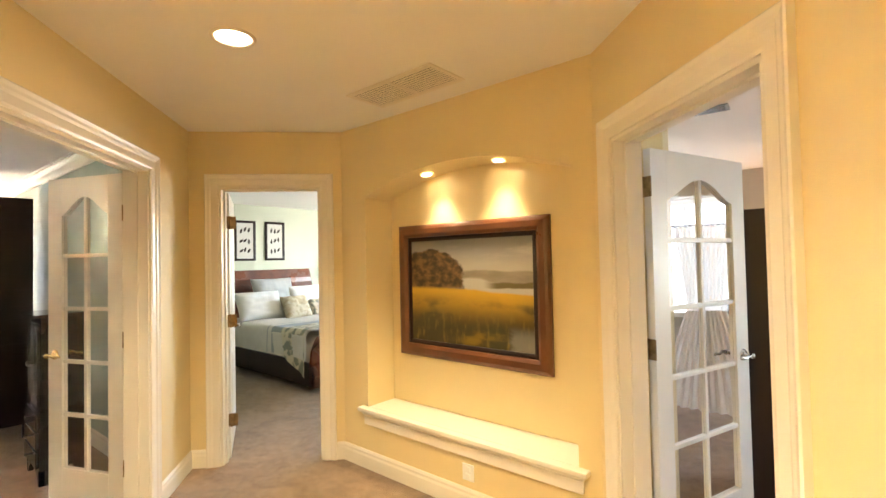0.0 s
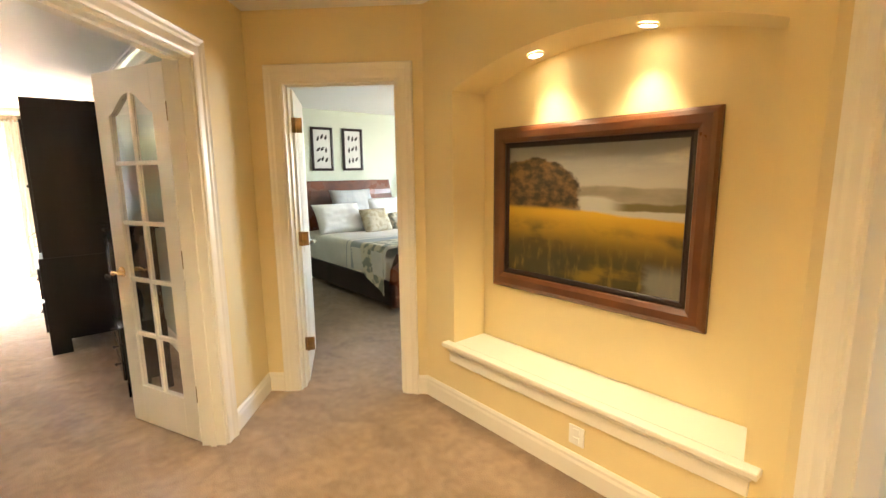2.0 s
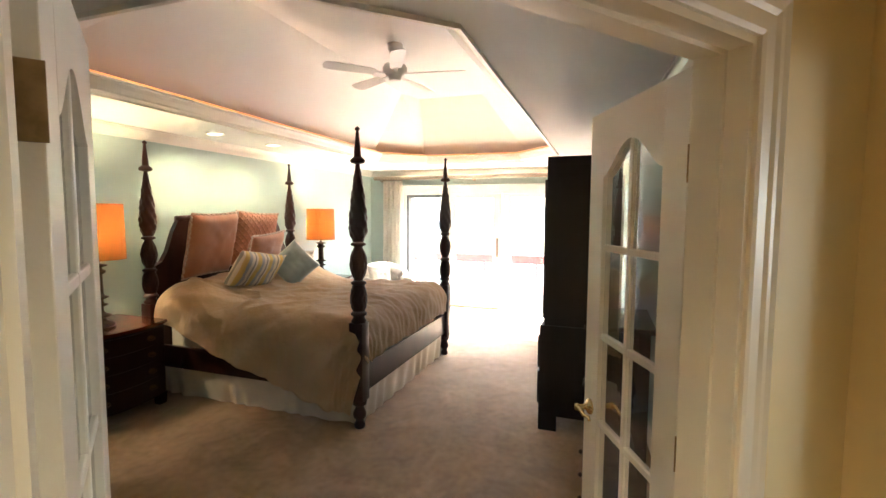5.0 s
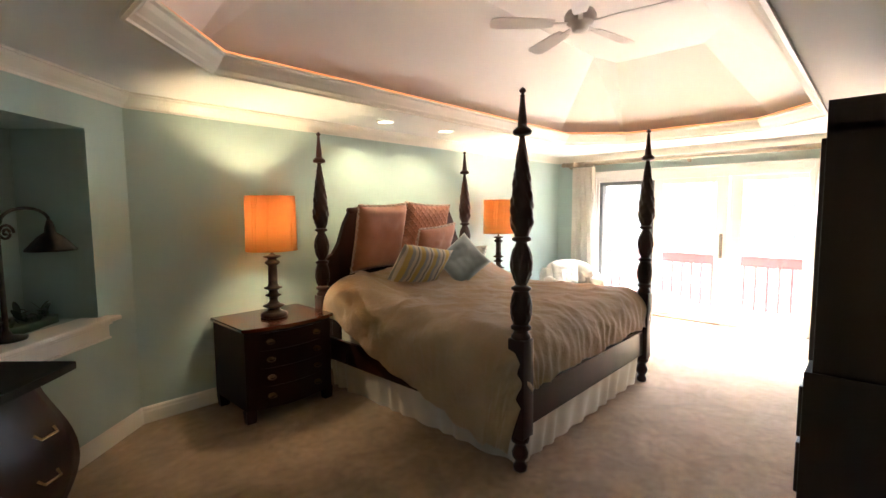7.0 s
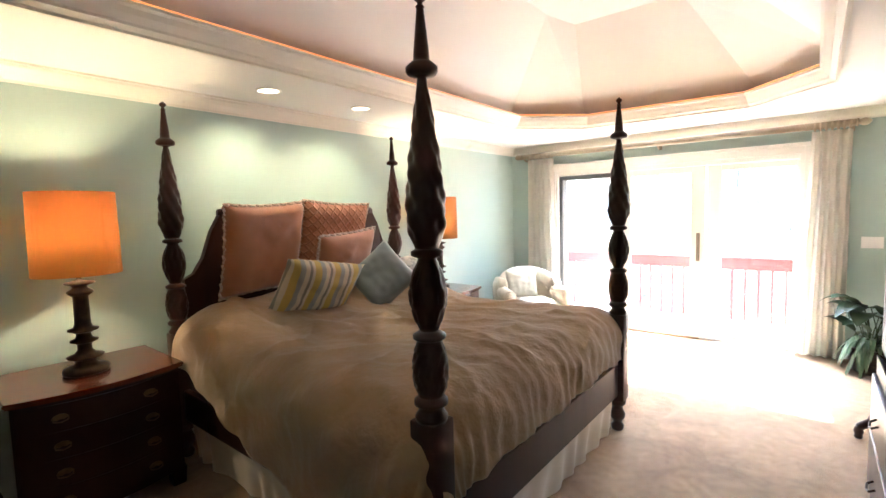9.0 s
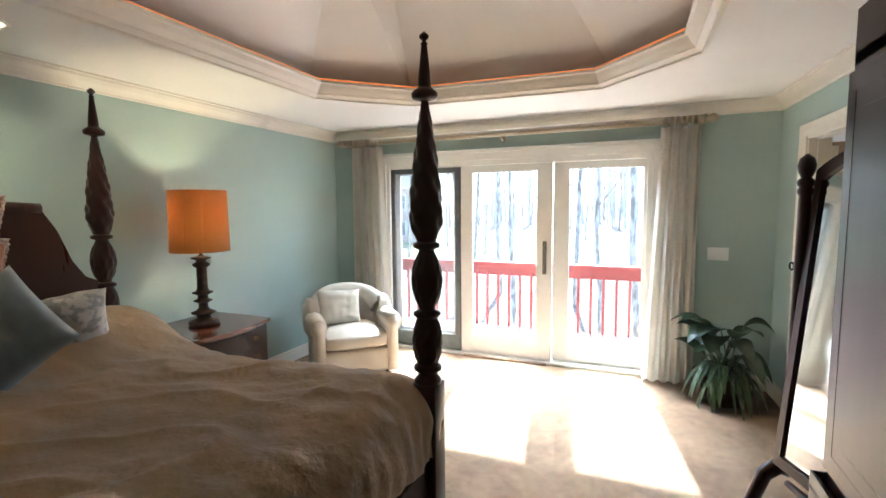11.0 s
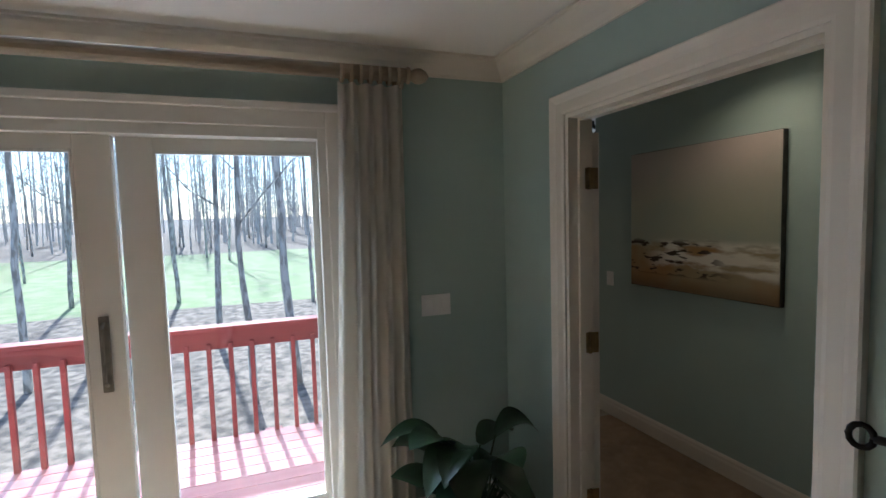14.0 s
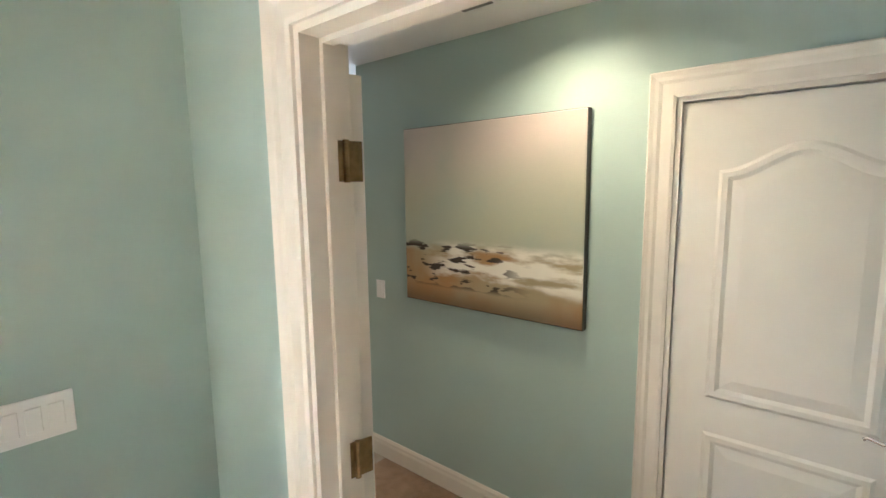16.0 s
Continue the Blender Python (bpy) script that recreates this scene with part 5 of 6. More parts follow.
ns = nightstand(pose(-3.965, -3.09, 0, 0, 0, 180))
copy_thing(ns, pose(-7.16, -3.10, 0, 0, 0, 180))
SHADE = bpy.data.materials.new("amber_shade")
SHADE.use_nodes = True
sb = SHADE.node_tree.nodes["Principled BSDF"]
sb.inputs["Base Color"].default_value = (0.33, 0.15, 0.05, 1)
sb.inputs["Roughness"].default_value = 0.8
tr = SHADE.node_tree.nodes.new("ShaderNodeBsdfTranslucent")
tr.inputs[0].default_value = (0.70, 0.27, 0.045, 1)
mxs = SHADE.node_tree.nodes.new("ShaderNodeMixShader")
mxs.inputs[0].default_value = 0.054
wv = SHADE.node_tree.nodes.new("ShaderNodeTexNoise")
wv.inputs["Scale"].default_value = 180
bpn = SHADE.node_tree.nodes.new("ShaderNodeBump")
bpn.inputs["Distance"].default_value = 0.001
SHADE.node_tree.links.new(wv.outputs[0], bpn.inputs["Height"])
SHADE.node_tree.links.new(bpn.outputs[0], sb.inputs["Normal"])
SHADE.node_tree.links.new(sb.outputs[0], mxs.inputs[1])
SHADE.node_tree.links.new(tr.outputs[0], mxs.inputs[2])
SHADE.node_tree.links.new(mxs.outputs[0], SHADE.node_tree.nodes["Material Output"].inputs[0])
BULB = emitter("lit_bulb", (1.0, 0.72, 0.38), 0.8)


def table_lamp(x, y, z, watt):
    root = thing("table_lamp", pose(x, y, z), "lit lamp with amber drum shade on a turned bronze base", "lamp", "bedside lamps")
    prof = [(0.105, 0), (0.11, 0.01), (0.108, 0.028), (0.085, 0.04), (0.055, 0.05), (0.048, 0.065), (0.06, 0.078), (0.085, 0.088), (0.088, 0.096), (0.05, 0.11), (0.034, 0.13), (0.034, 0.16), (0.045, 0.17), (0.065, 0.178), (0.066, 0.186), (0.04, 0.196),
            (0.034, 0.22), (0.05, 0.232), (0.072, 0.24), (0.073, 0.248), (0.046, 0.258), (0.038, 0.28), (0.036, 0.43), (0.05, 0.44), (0.062, 0.452), (0.06, 0.462), (0.036, 0.478), (0.036, 0.49), (0.07, 0.502), (0.072, 0.51), (0.03, 0.52), (0.012, 0.53), (0.012, 0.60)]
    part("base", lathe(prof, 28), BRONZE, root, "turned dark bronze base", True)
    bm = lathe([(0.205, 0.555), (0.198, 1.008)], 40, None, (0, 0, 0), None, False)
    bmesh.ops.solidify(bm, geom=bm.faces[:], thickness=0.002)
    part("shade", bm, SHADE, root, "amber fabric drum shade", True)
    part("shade_ring", lathe([(0.012, 0.70), (0.014, 0.70), (0.014, 0.72), (0.012, 0.72)], 12), BRONZE, root)
    part("bulb", lathe([(0.012, 0.66), (0.03, 0.70), (0.034, 0.73), (0.02, 0.765), (0.004, 0.775)], 14), BULB, root, "glowing bulb", True)
    lamp("bedside_light", "POINT", watt, (1.0, 0.73, 0.40), pose(x, y, z + 0.785), 0.045)
    return root


BEDSIDE = (1.0, 0.77, 0.44)
table_lamp(-3.955, -3.04, 0.752, 3.3)
table_lamp(-7.20, -3.10, 0.752, 3.3)
recessed_light(-5.12, -2.94, CEIL, 0.07, 0.5, 3.6, 110, pose(-5.12, -2.94, CEIL), None, BEDSIDE, "bedroom downlights", -24)
recessed_light(-5.96, -2.91, CEIL, 0.07, 0.5, 3.6, 110, pose(-5.96, -2.91, CEIL), None, BEDSIDE, "bedroom downlights", -24)

# ---- orange rope light in the cove ----
rope = [(cx + (x - cx) * 0.972, cy + (y - cy) * 0.935, CEIL + 0.114) for x, y in TRAY]
rl = thing("rope_light", pose(0, 0, 0), "orange glowing rope light along the tray ceiling's cove", "rope light")
part("tube", tube(rope + rope[:1], 0.0065, 8), emitter("orange_rope_glow", (1.0, 0.31, 0.07), 0.075), rl)

# ---- ceiling fan ----
FANW = material("fan_white", (0.78, 0.77, 0.74), 0.35, scale=4.0)
fan = thing("ceiling_fan", pose(-5.48, -1.08, 3.05), "white ceiling fan with five blades, at rest", "ceiling fan")
part("canopy", lathe([(0.012, 0.16), (0.045, 0.165), (0.07, 0.20), (0.075, 0.249)], 24), FANW, fan, "", True)
part("downrod", lathe([(0.012, 0.05), (0.012, 0.17)], 12), FANW, fan)
part("motor_housing", lathe([(0.03, -0.085), (0.06, -0.08), (0.065, -0.045), (0.09, -0.035), (0.115, -0.01), (0.118, 0.03), (0.10, 0.06), (0.05, 0.075), (0.02, 0.08)], 32), FANW, fan, "", True)
for k in range(5):
    a = 27 + 72 * k
    bm = bmesh.new()
    out = [(0.20, -0.045), (0.26, -0.058), (0.45, -0.068), (0.62, -0.070), (0.67, -0.055), (0.685, 0.0), (0.67, 0.055), (0.62, 0.070), (0.45, 0.068), (0.26, 0.058), (0.20, 0.045)]
    slab(out, 0.007, bm, pose(0, 0, -0.03, -90, 0, 0))
    bmesh.ops.transform(bm, matrix=pose(0, 0, 0, 0, 0, a) @ pose(0, 0, -0.025, 11, 0, 0) @ pose(0, 0, 0.03), verts=bm.verts)
    b = part("blade", bm, FANW, fan)
    bm = boxes([((0.10, -0.018, -0.032), (0.24, 0.018, -0.024))], 0.003, pose(0, 0, 0, 0, 0, a))
    part("blade_iron", bm, FANW, b)

# ---- armoire and jewellery chest ----


def mould(root, w, d0, d1, z, prof, mat, name):
    """A crown round the front and sides of a case; prof: (out, up)."""
    path = [(w / 2, d1), (w / 2, d0), (-w / 2, d0), (-w / 2, d1)]
    bm = sweep(path, [(-o, z + u) for o, u in prof][::-1])
    return part(name, bm, mat, root)


def bracket_feet(root, w, d0, d1, h, mat):
    for sx in (-1, 1):
        bm = slab([(0, 0), (0.05, 0), (0.065, 0.04), (0.12, 0.07), (0.16, h), (0, h)] if sx < 0 else [(0, 0), (0, h), (-0.16, h), (-0.12, 0.07), (-0.065, 0.04), (-0.05, 0)], 0.03, None, pose(sx * w / 2, d0, 0))
        box(bm, (sx * w / 2 - (0.03 if sx > 0 else 0), d0, 0), (sx * w / 2 + (0 if sx > 0 else 0.03), d0 + 0.14, h))
        part("bracket_foot", boxes([((sx * w / 2 - (0.03 if sx > 0 else 0), d1 - 0.08, 0), (sx * w / 2 + (0 if sx > 0 else 0.03), d1, h))]), mat, root)
        part("bracket_foot", bm, mat, root)


def raised_door(parent, x0, x1, z0, z1, y, mat, knob_x, knob_mat, name="door"):
    bm = boxes([((x0, y - 0.02, z0), (x1, y, z1))], 0.003)
    i = 0.055
    bm2 = bmesh.new()
    loops = []
    for k, dd in ((0.0, 0.001), (0.008, -0.010), (0.022, -0.010), (0.05, 0.002)):
        q = i + k
        loops.append([bm2.verts.new((x, y - 0.02 - dd, z)) for x, z in ((x0 + q, z0 + q), (x1 - q, z0 + q), (x1 - q, z1 - q), (x0 + q, z1 - q))])
    for p, q in zip(loops, loops[1:]):
        for j in range(4):
            bm2.faces.new((p[j], p[(j + 1) % 4], q[(j + 1) % 4], q[j]))
    bm2.faces.new(loops[-1])
    for f in bm2.faces:
        f.normal_update()
    d = part(name, bm, mat, parent)
    part("raised_panel", bm2, mat, d)
    if knob_x is not None:
        kb = lathe([(0.006, 0), (0.006, 0.012), (0.014, 0.018), (0.015, 0.026), (0.006, 0.032)], 14)
        bmesh.ops.transform(kb, matrix=pose(knob_x, y - 0.02, (z0 + z1) / 2, 90, 0, 0), verts=kb.verts)
        part("knob", kb, knob_mat, d, "dark bronze knob", True)
    return d


arm = thing("armoire", pose(-5.64, 0.705, 0, 0, 0, 0), "dark mahogany armoire with crown moulding, doors over drawers", "armoire")
AW = 1.40
part("upper_case", boxes([((-AW / 2 + 0.03, -0.27, 0.82), (AW / 2 - 0.03, 0.27, 2.02))], 0.004), ESPRESSO, arm)
part("lower_case", boxes([((-AW / 2, -0.30, 0.14), (AW / 2, 0.27, 0.80))], 0.004), ESPRESSO, arm)
mould(arm, AW - 0.06, -0.27, 0.27, 1.985, [(0, 0), (0.012, 0), (0.02, 0.03), (0.03, 0.045), (0.05, 0.07), (0.075, 0.105), (0.085, 0.115), (0.085, 0.145), (0, 0.145)], ESPRESSO, "crown_moulding")
mould(arm, AW, -0.30, 0.27, 0.785, [(0, 0), (0.02, 0.005), (0.028, 0.02), (0.022, 0.035), (0.005, 0.05), (0, 0.05)], ESPRESSO, "waist_moulding")
mould(arm, AW, -0.30, 0.27, 0.12, [(0, 0), (0.016, 0), (0.016, 0.03), (0.006, 0.045), (0, 0.045)], ESPRESSO, "base_moulding")
bracket_feet(arm, AW, -0.30, 0.27, 0.14, ESPRESSO)
for sx in (-1, 1):
    raised_door(arm, *(sorted((sx * 0.005, sx * (AW / 2 - 0.06)))), 0.88, 1.96, -0.27, ESPRESSO, sx * 0.04, BRONZE)
for lo, hi in ((0.20, 0.46), (0.49, 0.75)):
    dr = part("drawer", boxes([((-AW / 2 + 0.03, -0.318, lo), (AW / 2 - 0.03, -0.30, hi))], 0.005), ESPRESSO, arm)
    for x in (-0.33, 0.33):
        zc = (lo + hi) / 2
        part("drawer_pull", tube([(x - 0.045, -0.318, zc), (x - 0.04, -0.34, zc - 0.015), (x, -0.345, zc - 0.025), (x + 0.04, -0.34, zc - 0.015), (x + 0.045, -0.318, zc)], 0.005, 8), BRONZE, dr, "dark bronze bail pull")

CHESTW = material("chest_espresso", (0.035, 0.022, 0.018), 0.2, second=(0.02, 0.012, 0.010), scale=5.0, stretch=(1, 1, 0.2), coat=0.6)
ch = thing("jewellery_chest", pose(-3.83, 0.955, 0), "narrow glossy dark jewellery chest with doors over drawers", "chest")
part("case", boxes([((-0.20, -0.13, 0.50), (0.20, 0.12, 1.15)), ((-0.225, -0.145, 0.10), (0.225, 0.125, 0.50))], 0.004), CHESTW, ch)
part("top", boxes([((-0.25, -0.175, 1.15), (0.25, 0.14, 1.175))], 0.006), CHESTW, ch)
mould(ch, 0.40, -0.13, 0.12, 1.105, [(0, 0), (0.01, 0), (0.02, 0.02), (0.035, 0.035), (0.035, 0.045), (0, 0.045)], CHESTW, "cornice")
bracket_feet(ch, 0.45, -0.145, 0.125, 0.10, CHESTW)
for sx in (-1, 1):
    raised_door(ch, *sorted((sx * 0.003, sx * 0.19)), 0.54, 1.09, -0.13, CHESTW, sx * 0.03, BRONZE)
for lo, hi in ((0.12, 0.235), (0.25, 0.365), (0.38, 0.49)):
    dr = part("drawer", boxes([((-0.21, -0.163, lo), (0.21, -0.145, hi))], 0.006), CHESTW, ch)
    kb = lathe([(0.006, 0), (0.006, 0.012), (0.014, 0.018), (0.006, 0.03)], 14)
    bmesh.ops.transform(kb, matrix=pose(0, -0.163, (lo + hi) / 2, 90, 0, 0), verts=kb.verts)
    part("knob", kb, BRONZE, dr, "dark bronze knob", True)

# ---- cheval mirror ----
MIRROR = material("mirror_silver", (0.86, 0.88, 0.87), 0.02, 1.0, scale=2.0, wear=0.01)
IRON_KNOB = material("iron_knob", (0.02, 0.018, 0.016), 0.4, 0.7, scale=20.0)
cm = thing("cheval_mirror", pose(-7.13, 0.758, 0, 0, 0, 20.5), "arched dark mahogany cheval mirror on turned posts", "mirror")
for sx in (-1, 1):
    x = sx * 0.31
    bm = lathe([(0.022, 0.28), (0.030, 0.30), (0.030, 0.36), (0.022, 0.38), (0.027, 0.42), (0.031, 1.0), (0.026, 1.66), (0.034, 1.675), (0.034, 1.69), (0.026, 1.70), (0.036, 1.715), (0.036, 1.73), (0.022, 1.745), (0.034, 1.775), (0.038, 1.80), (0.030, 1.835), (0.006, 1.858)], 20, None, (x, 0, 0), lambda a, z, r: r * (1 + (0.04 * math.cos(8 * a) if 0.45 < z < 1.63 else 0)))
    part("post", bm, BED, cm, "turned mahogany post", True)
    for sy in (-1, 1):
        leg = [(x, 0, 0.30), (x, sy * 0.06, 0.31), (x, sy * 0.12, 0.27), (x, sy * 0.15, 0.19), (x, sy * 0.18, 0.12), (x, sy * 0.23, 0.09), (x, sy * 0.255, 0.075)]
        bm = tube(leg, 0.042, 10, None, 0.024)
        lathe([(0.018, 0.0), (0.026, 0.012), (0.022, 0.03), (0.030, 0.05), (0.022, 0.075), (0.012, 0.09)], 14, bm, (x, sy * 0.25, 0))
        part("scrolled_leg", bm, BED, cm, "", True)
ring = [(-0.372 + 0.015 * math.cos(k * 0.5236), 0, 1.315 + 0.018 * math.sin(k * 0.5236)) for k in range(13)]
bm = tube(ring, 0.005, 8)
tube([(-0.33, 0, 1.315), (-0.358, 0, 1.315)], 0.007, 8, bm)
part("tilt_knob", bm, IRON_KNOB, cm, "dark iron ring knob", True)
part("stretcher", tube([(-0.31, 0, 0.22), (0.31, 0, 0.22)], 0.018, 10), BED, cm, "", True)
tilt = new("mirror_panel")
tilt.parent = cm
tilt.matrix_basis = pose(0, -0.02, 1.08, -5, 0, 0)
fw, z0m, z1m = 0.288, -0.74, 0.72


def arch_outline(w, lo, hi, rise, n=16):
    return [(-w, lo), (w, lo)] + [(w - 2 * w * i / n, hi + rise * math.sin(math.pi * i / n) ** 0.9) for i in range(n + 1)]


A, B = arch_outline(fw, z0m, z1m - 0.02, 0.10), arch_outline(fw - 0.048, z0m + 0.055, z1m - 0.068, 0.09)
bm = bmesh.new()
L = []
for ring, y in ((A, 0.018), (A, -0.012), (B, -0.018), (B, 0.0)):
    L.append([bm.verts.new((x, y, z)) for x, z in ring])
for p, q in zip(L, L[1:]):
    for i in range(len(A)):
        j = (i + 1) % len(A)
        bm.faces.new((p[i], p[j], q[j], q[i]))
bm.faces.new(L[0][::-1])
bmesh.ops.recalc_face_normals(bm, faces=bm.faces)
fr = part("mirror_frame", bm, BED, cm)
fr.matrix_basis = tilt.matrix_basis
bm = slab(B, 0.003, None, pose(0, -0.004, 0))
gl = part("mirror_glass", bm, MIRROR, cm, "bright silvered mirror glass")
gl.matrix_basis = tilt.matrix_basis
bpy.data.objects.remove(tilt)

# ---- armchair ----
IVORY = material("ivory_upholstery", (0.66, 0.60, 0.50), 0.6, second=(0.58, 0.52, 0.42), scale=3.0, bump=0.0006, bump_scale=300, sheen=0.2)
ac = thing("armchair", pose(-8.56, -2.71, 0, 0, 0, 134), "ivory upholstered armchair with rolled arms and curved back", "armchair")


def soft(lo, hi, bevel, seed=0, puff=0.0):
    bm = boxes([(lo, hi)])
    bmesh.ops.subdivide_edges(bm, edges=bm.edges[:], cuts=5, use_grid_fill=True)
    c = (Vector(lo) + Vector(hi)) / 2
    h = (Vector(hi) - Vector(lo)) / 2
    for v in bm.verts:
        q = [(v.co[i] - c[i]) / h[i] for i in range(3)]
        for i in range(3):
            o = [abs(q[j]) for j in range(3) if j != i]
            r = max(0, 1 - o[0] ** 2) * max(0, 1 - o[1] ** 2)
            v.co[i] += q[i] ** 3 * puff * r
            edge = max(0, o[0] - 0.8) * 5 * abs(q[i]) + max(0, o[1] - 0.8) * 5 * abs(q[i])
            v.co[i] -= (1 if q[i] > 0 else -1) * bevel * 0.5 * min(1.5, edge) * (abs(q[i]) > 0.9)
        v.co += Vector([0.004 * noise.noise(v.co * 6 + Vector((seed, i, 0))) for i in range(3)])
    return bm


part("base", soft((-0.36, -0.36, 0.06), (0.36, 0.36, 0.30), 0.02), IVORY, ac, "", True)
part("seat_cushion", soft((-0.29, -0.385, 0.30), (0.29, 0.28, 0.45), 0.03, 3, 0.03), IVORY, ac, "plump loose seat cushion", True)
for sx in (-1, 1):
    bm = bmesh.new()
    arm_prof = [(0.0, 0.06), (0.0, 0.48), (-0.02, 0.53), (-0.005, 0.585), (0.05, 0.62), (0.115, 0.605), (0.145, 0.55), (0.13, 0.49), (0.10, 0.46), (0.10, 0.06)]
    slab([(sx * (0.29 + x), z) for x, z in arm_prof], 0.70, bm, pose(0, -0.385, 0))
    bmesh.ops.bevel(bm, geom=[e for e in bm.edges if abs(e.verts[0].co.y - e.verts[1].co.y) < 1e-6], offset=0.018, segments=3, affect="EDGES")
    part("arm", bm, IVORY, ac, "rolled upholstered arm", True)
for sx in (-1, 1):
    lo, hi = sorted((sx * 0.27, sx * 0.43))
    part("wing", soft((lo, 0.0, 0.34), (hi, 0.34, 0.70), 0.05, 5, 0.02), IVORY, ac, "rounded wing joining arm and back", True)
bm = bmesh.new()


def chair_back(u, v):
    a = math.pi * (u - 0.5) * 0.96
    r = 0.40
    top = 0.80 - 0.16 * abs(2 * u - 1) ** 2.2
    z = 0.10 + (top - 0.10) * min(1, v * 2) if v < 0.5 else top - (top - 0.30) * (v - 0.5) * 2
    t = (0.0 if v < 0.5 else 0.17) + (0.075 * math.sin(math.pi * min(1, max(0, (v - 0.38) / 0.24))) if 0.38 < v < 0.62 else 0)
    if 0.42 < v < 0.58:
        t = 0.17 * (v - 0.42) / 0.16
        z = top + 0.035 * math.sin(math.pi * (v - 0.42) / 0.16)
    rr = r + 0.03 * (z - 0.3) - t
    return (rr * math.sin(a), 0.02 + rr * math.cos(a) * 0.98, z)


grid_sheet(40, 32, chair_back, bm)
bmesh.ops.recalc_face_normals(bm, faces=bm.faces)
part("backrest", bm, IVORY, ac, "curved channelled backrest", True)
for x in (-0.31, 0.31):
    for y in (-0.31, 0.30):
        part("foot", lathe([(0.022, 0), (0.03, 0.02), (0.03, 0.07)], 12, None, (x, y, 0)), MAHOGANY, ac)
cp = pillow("cushion", ac.matrix_world @ pose(-0.10, 0.06, 0.63, -18, 4, 8), 0.44, 0.36, 0.14, material("ivory_satin", (0.62, 0.58, 0.49), 0.45, scale=4.0, sheen=0.3), "ivory satin cushion on the armchair", None, "cushion", 9)
cp["group"] = "chair cushion"

# ---- plant in the corner ----
LEAF = material("plant_leaf", (0.024, 0.060, 0.022), 0.42, second=(0.014, 0.036, 0.014), scale=12.0, vary=0.0)
LEAF2 = material("variegated_leaf", (0.05, 0.10, 0.045), 0.4, second=(0.15, 0.20, 0.12), scale=9.0, mix=(0.52, 0.6), stretch=(1, 4, 1))
pl = thing("potted_plant", pose(-8.98, 0.60, 0), "dark green leafy potted plant in the room's corner", "plant")
part("pot", lathe([(0.11, 0), (0.15, 0.02), (0.17, 0.20), (0.18, 0.24), (0.165, 0.245), (0.155, 0.21)], 24), BRONZE, pl, "dark round pot", True)
part("soil", lathe([(0.155, 0.205), (0.15, 0.21)], 20), GROUND, pl)


def leaf_blade(root, base, az, reach, rise, droop, width, mat, name="leaf"):
    def f(u, v):
        s = v
        r = reach * s
        z = rise * s - droop * s * s
        wd = width * math.sin(math.pi * min(1, 0.05 + s * 0.95)) ** 0.7 * (1 - 0.25 * s)
        c = (u - 0.5) * 2
        return (base[0] + math.cos(az) * r - math.sin(az) * c * wd, base[1] + math.sin(az) * r + math.cos(az) * c * wd, base[2] + z + 0.25 * wd * c * c)
    return part(name, grid_sheet(4, 9, f), mat, root, "", True)


rnd = random.Random(5)
for k in range(17):
    az = 2 * math.pi * k / 17 + rnd.uniform(-0.2, 0.2)
    az = az if math.cos(az) > -0.55 else az + 1.6
    h = rnd.uniform(0.16, 0.44)
    st = (rnd.uniform(-0.05, 0.05), rnd.uniform(-0.05, 0.05), 0.21)
    q = (st[0] + math.cos(az) * 0.10, st[1] + math.sin(az) * 0.10, 0.21 + h)
    part("stem", tube([st, ((st[0] + q[0]) / 2 + 0.01, (st[1] + q[1]) / 2, 0.21 + h * 0.6), q], 0.006, 6, None, 0.004), LEAF, pl)
    leaf_blade(pl, q, az, rnd.uniform(0.20, 0.27), rnd.uniform(0.10, 0.26), rnd.uniform(0.15, 0.32), rnd.uniform(0.075, 0.115), LEAF)
for k in range(80):
    az = rnd.uniform(0, 6.28)
    r0 = rnd.uniform(0.03, 0.14)
    leaf_blade(pl, (r0 * math.cos(az), r0 * math.sin(az), rnd.uniform(0.20, 0.34)), az, rnd.uniform(0.14, 0.24), rnd.uniform(0.10, 0.30), rnd.uniform(0.25, 0.50), rnd.uniform(0.016, 0.03), LEAF2)

# ---- the wall niche by the bed: iron lamp and greenery; a dark chair before it ----
sdir = Vector((SE2[0] - SE1[0], SE2[1] - SE1[1])).normalized()
nang = math.degrees(math.atan2(-sdir.y, -sdir.x))
bm = boxes([((0.69, 0.12, 0.90), (1.84, 0.50, 0.92)), ((0.69, 0.12, 2.185), (1.84, 0.50, 2.21)), ((0.67, 0.12, 0.90), (0.69, 0.50, 2.21)), ((1.84, 0.12, 0.90), (1.86, 0.50, 2.21)), ((0.67, 0.50, 0.90), (1.86, 0.52, 2.21))])
rec = tagged(part("wall_recess", bm, AQUA), kind="structure")
rec.matrix_world = pose(SE2[0], SE2[1], 0, 0, 0, nang) @ pose(RECESS - 0.69, 0, 0)
bm = boxes([((0.60, -0.10, 0.895), (1.93, 0.12, 0.925))], 0.008)
box(bm, (0.64, -0.06, 0.87), (1.89, -0.001, 0.895), 0.006)
box(bm, (0.64, -0.035, 0.78), (1.89, -0.001, 0.87), 0.006)
box(bm, (0.64, -0.05, 0.77), (1.89, -0.001, 0.785), 0.006)
ns2 = tagged(part("niche_ledge", bm, TRIM), "cream moulded ledge below the bedroom wall recess", "ledge", kind="structure")
ns2.matrix_world = rec.matrix_world
IRON = material("black_iron", (0.02, 0.018, 0.016), 0.45, 0.6, second=(0.05, 0.035, 0.025), scale=20.0)
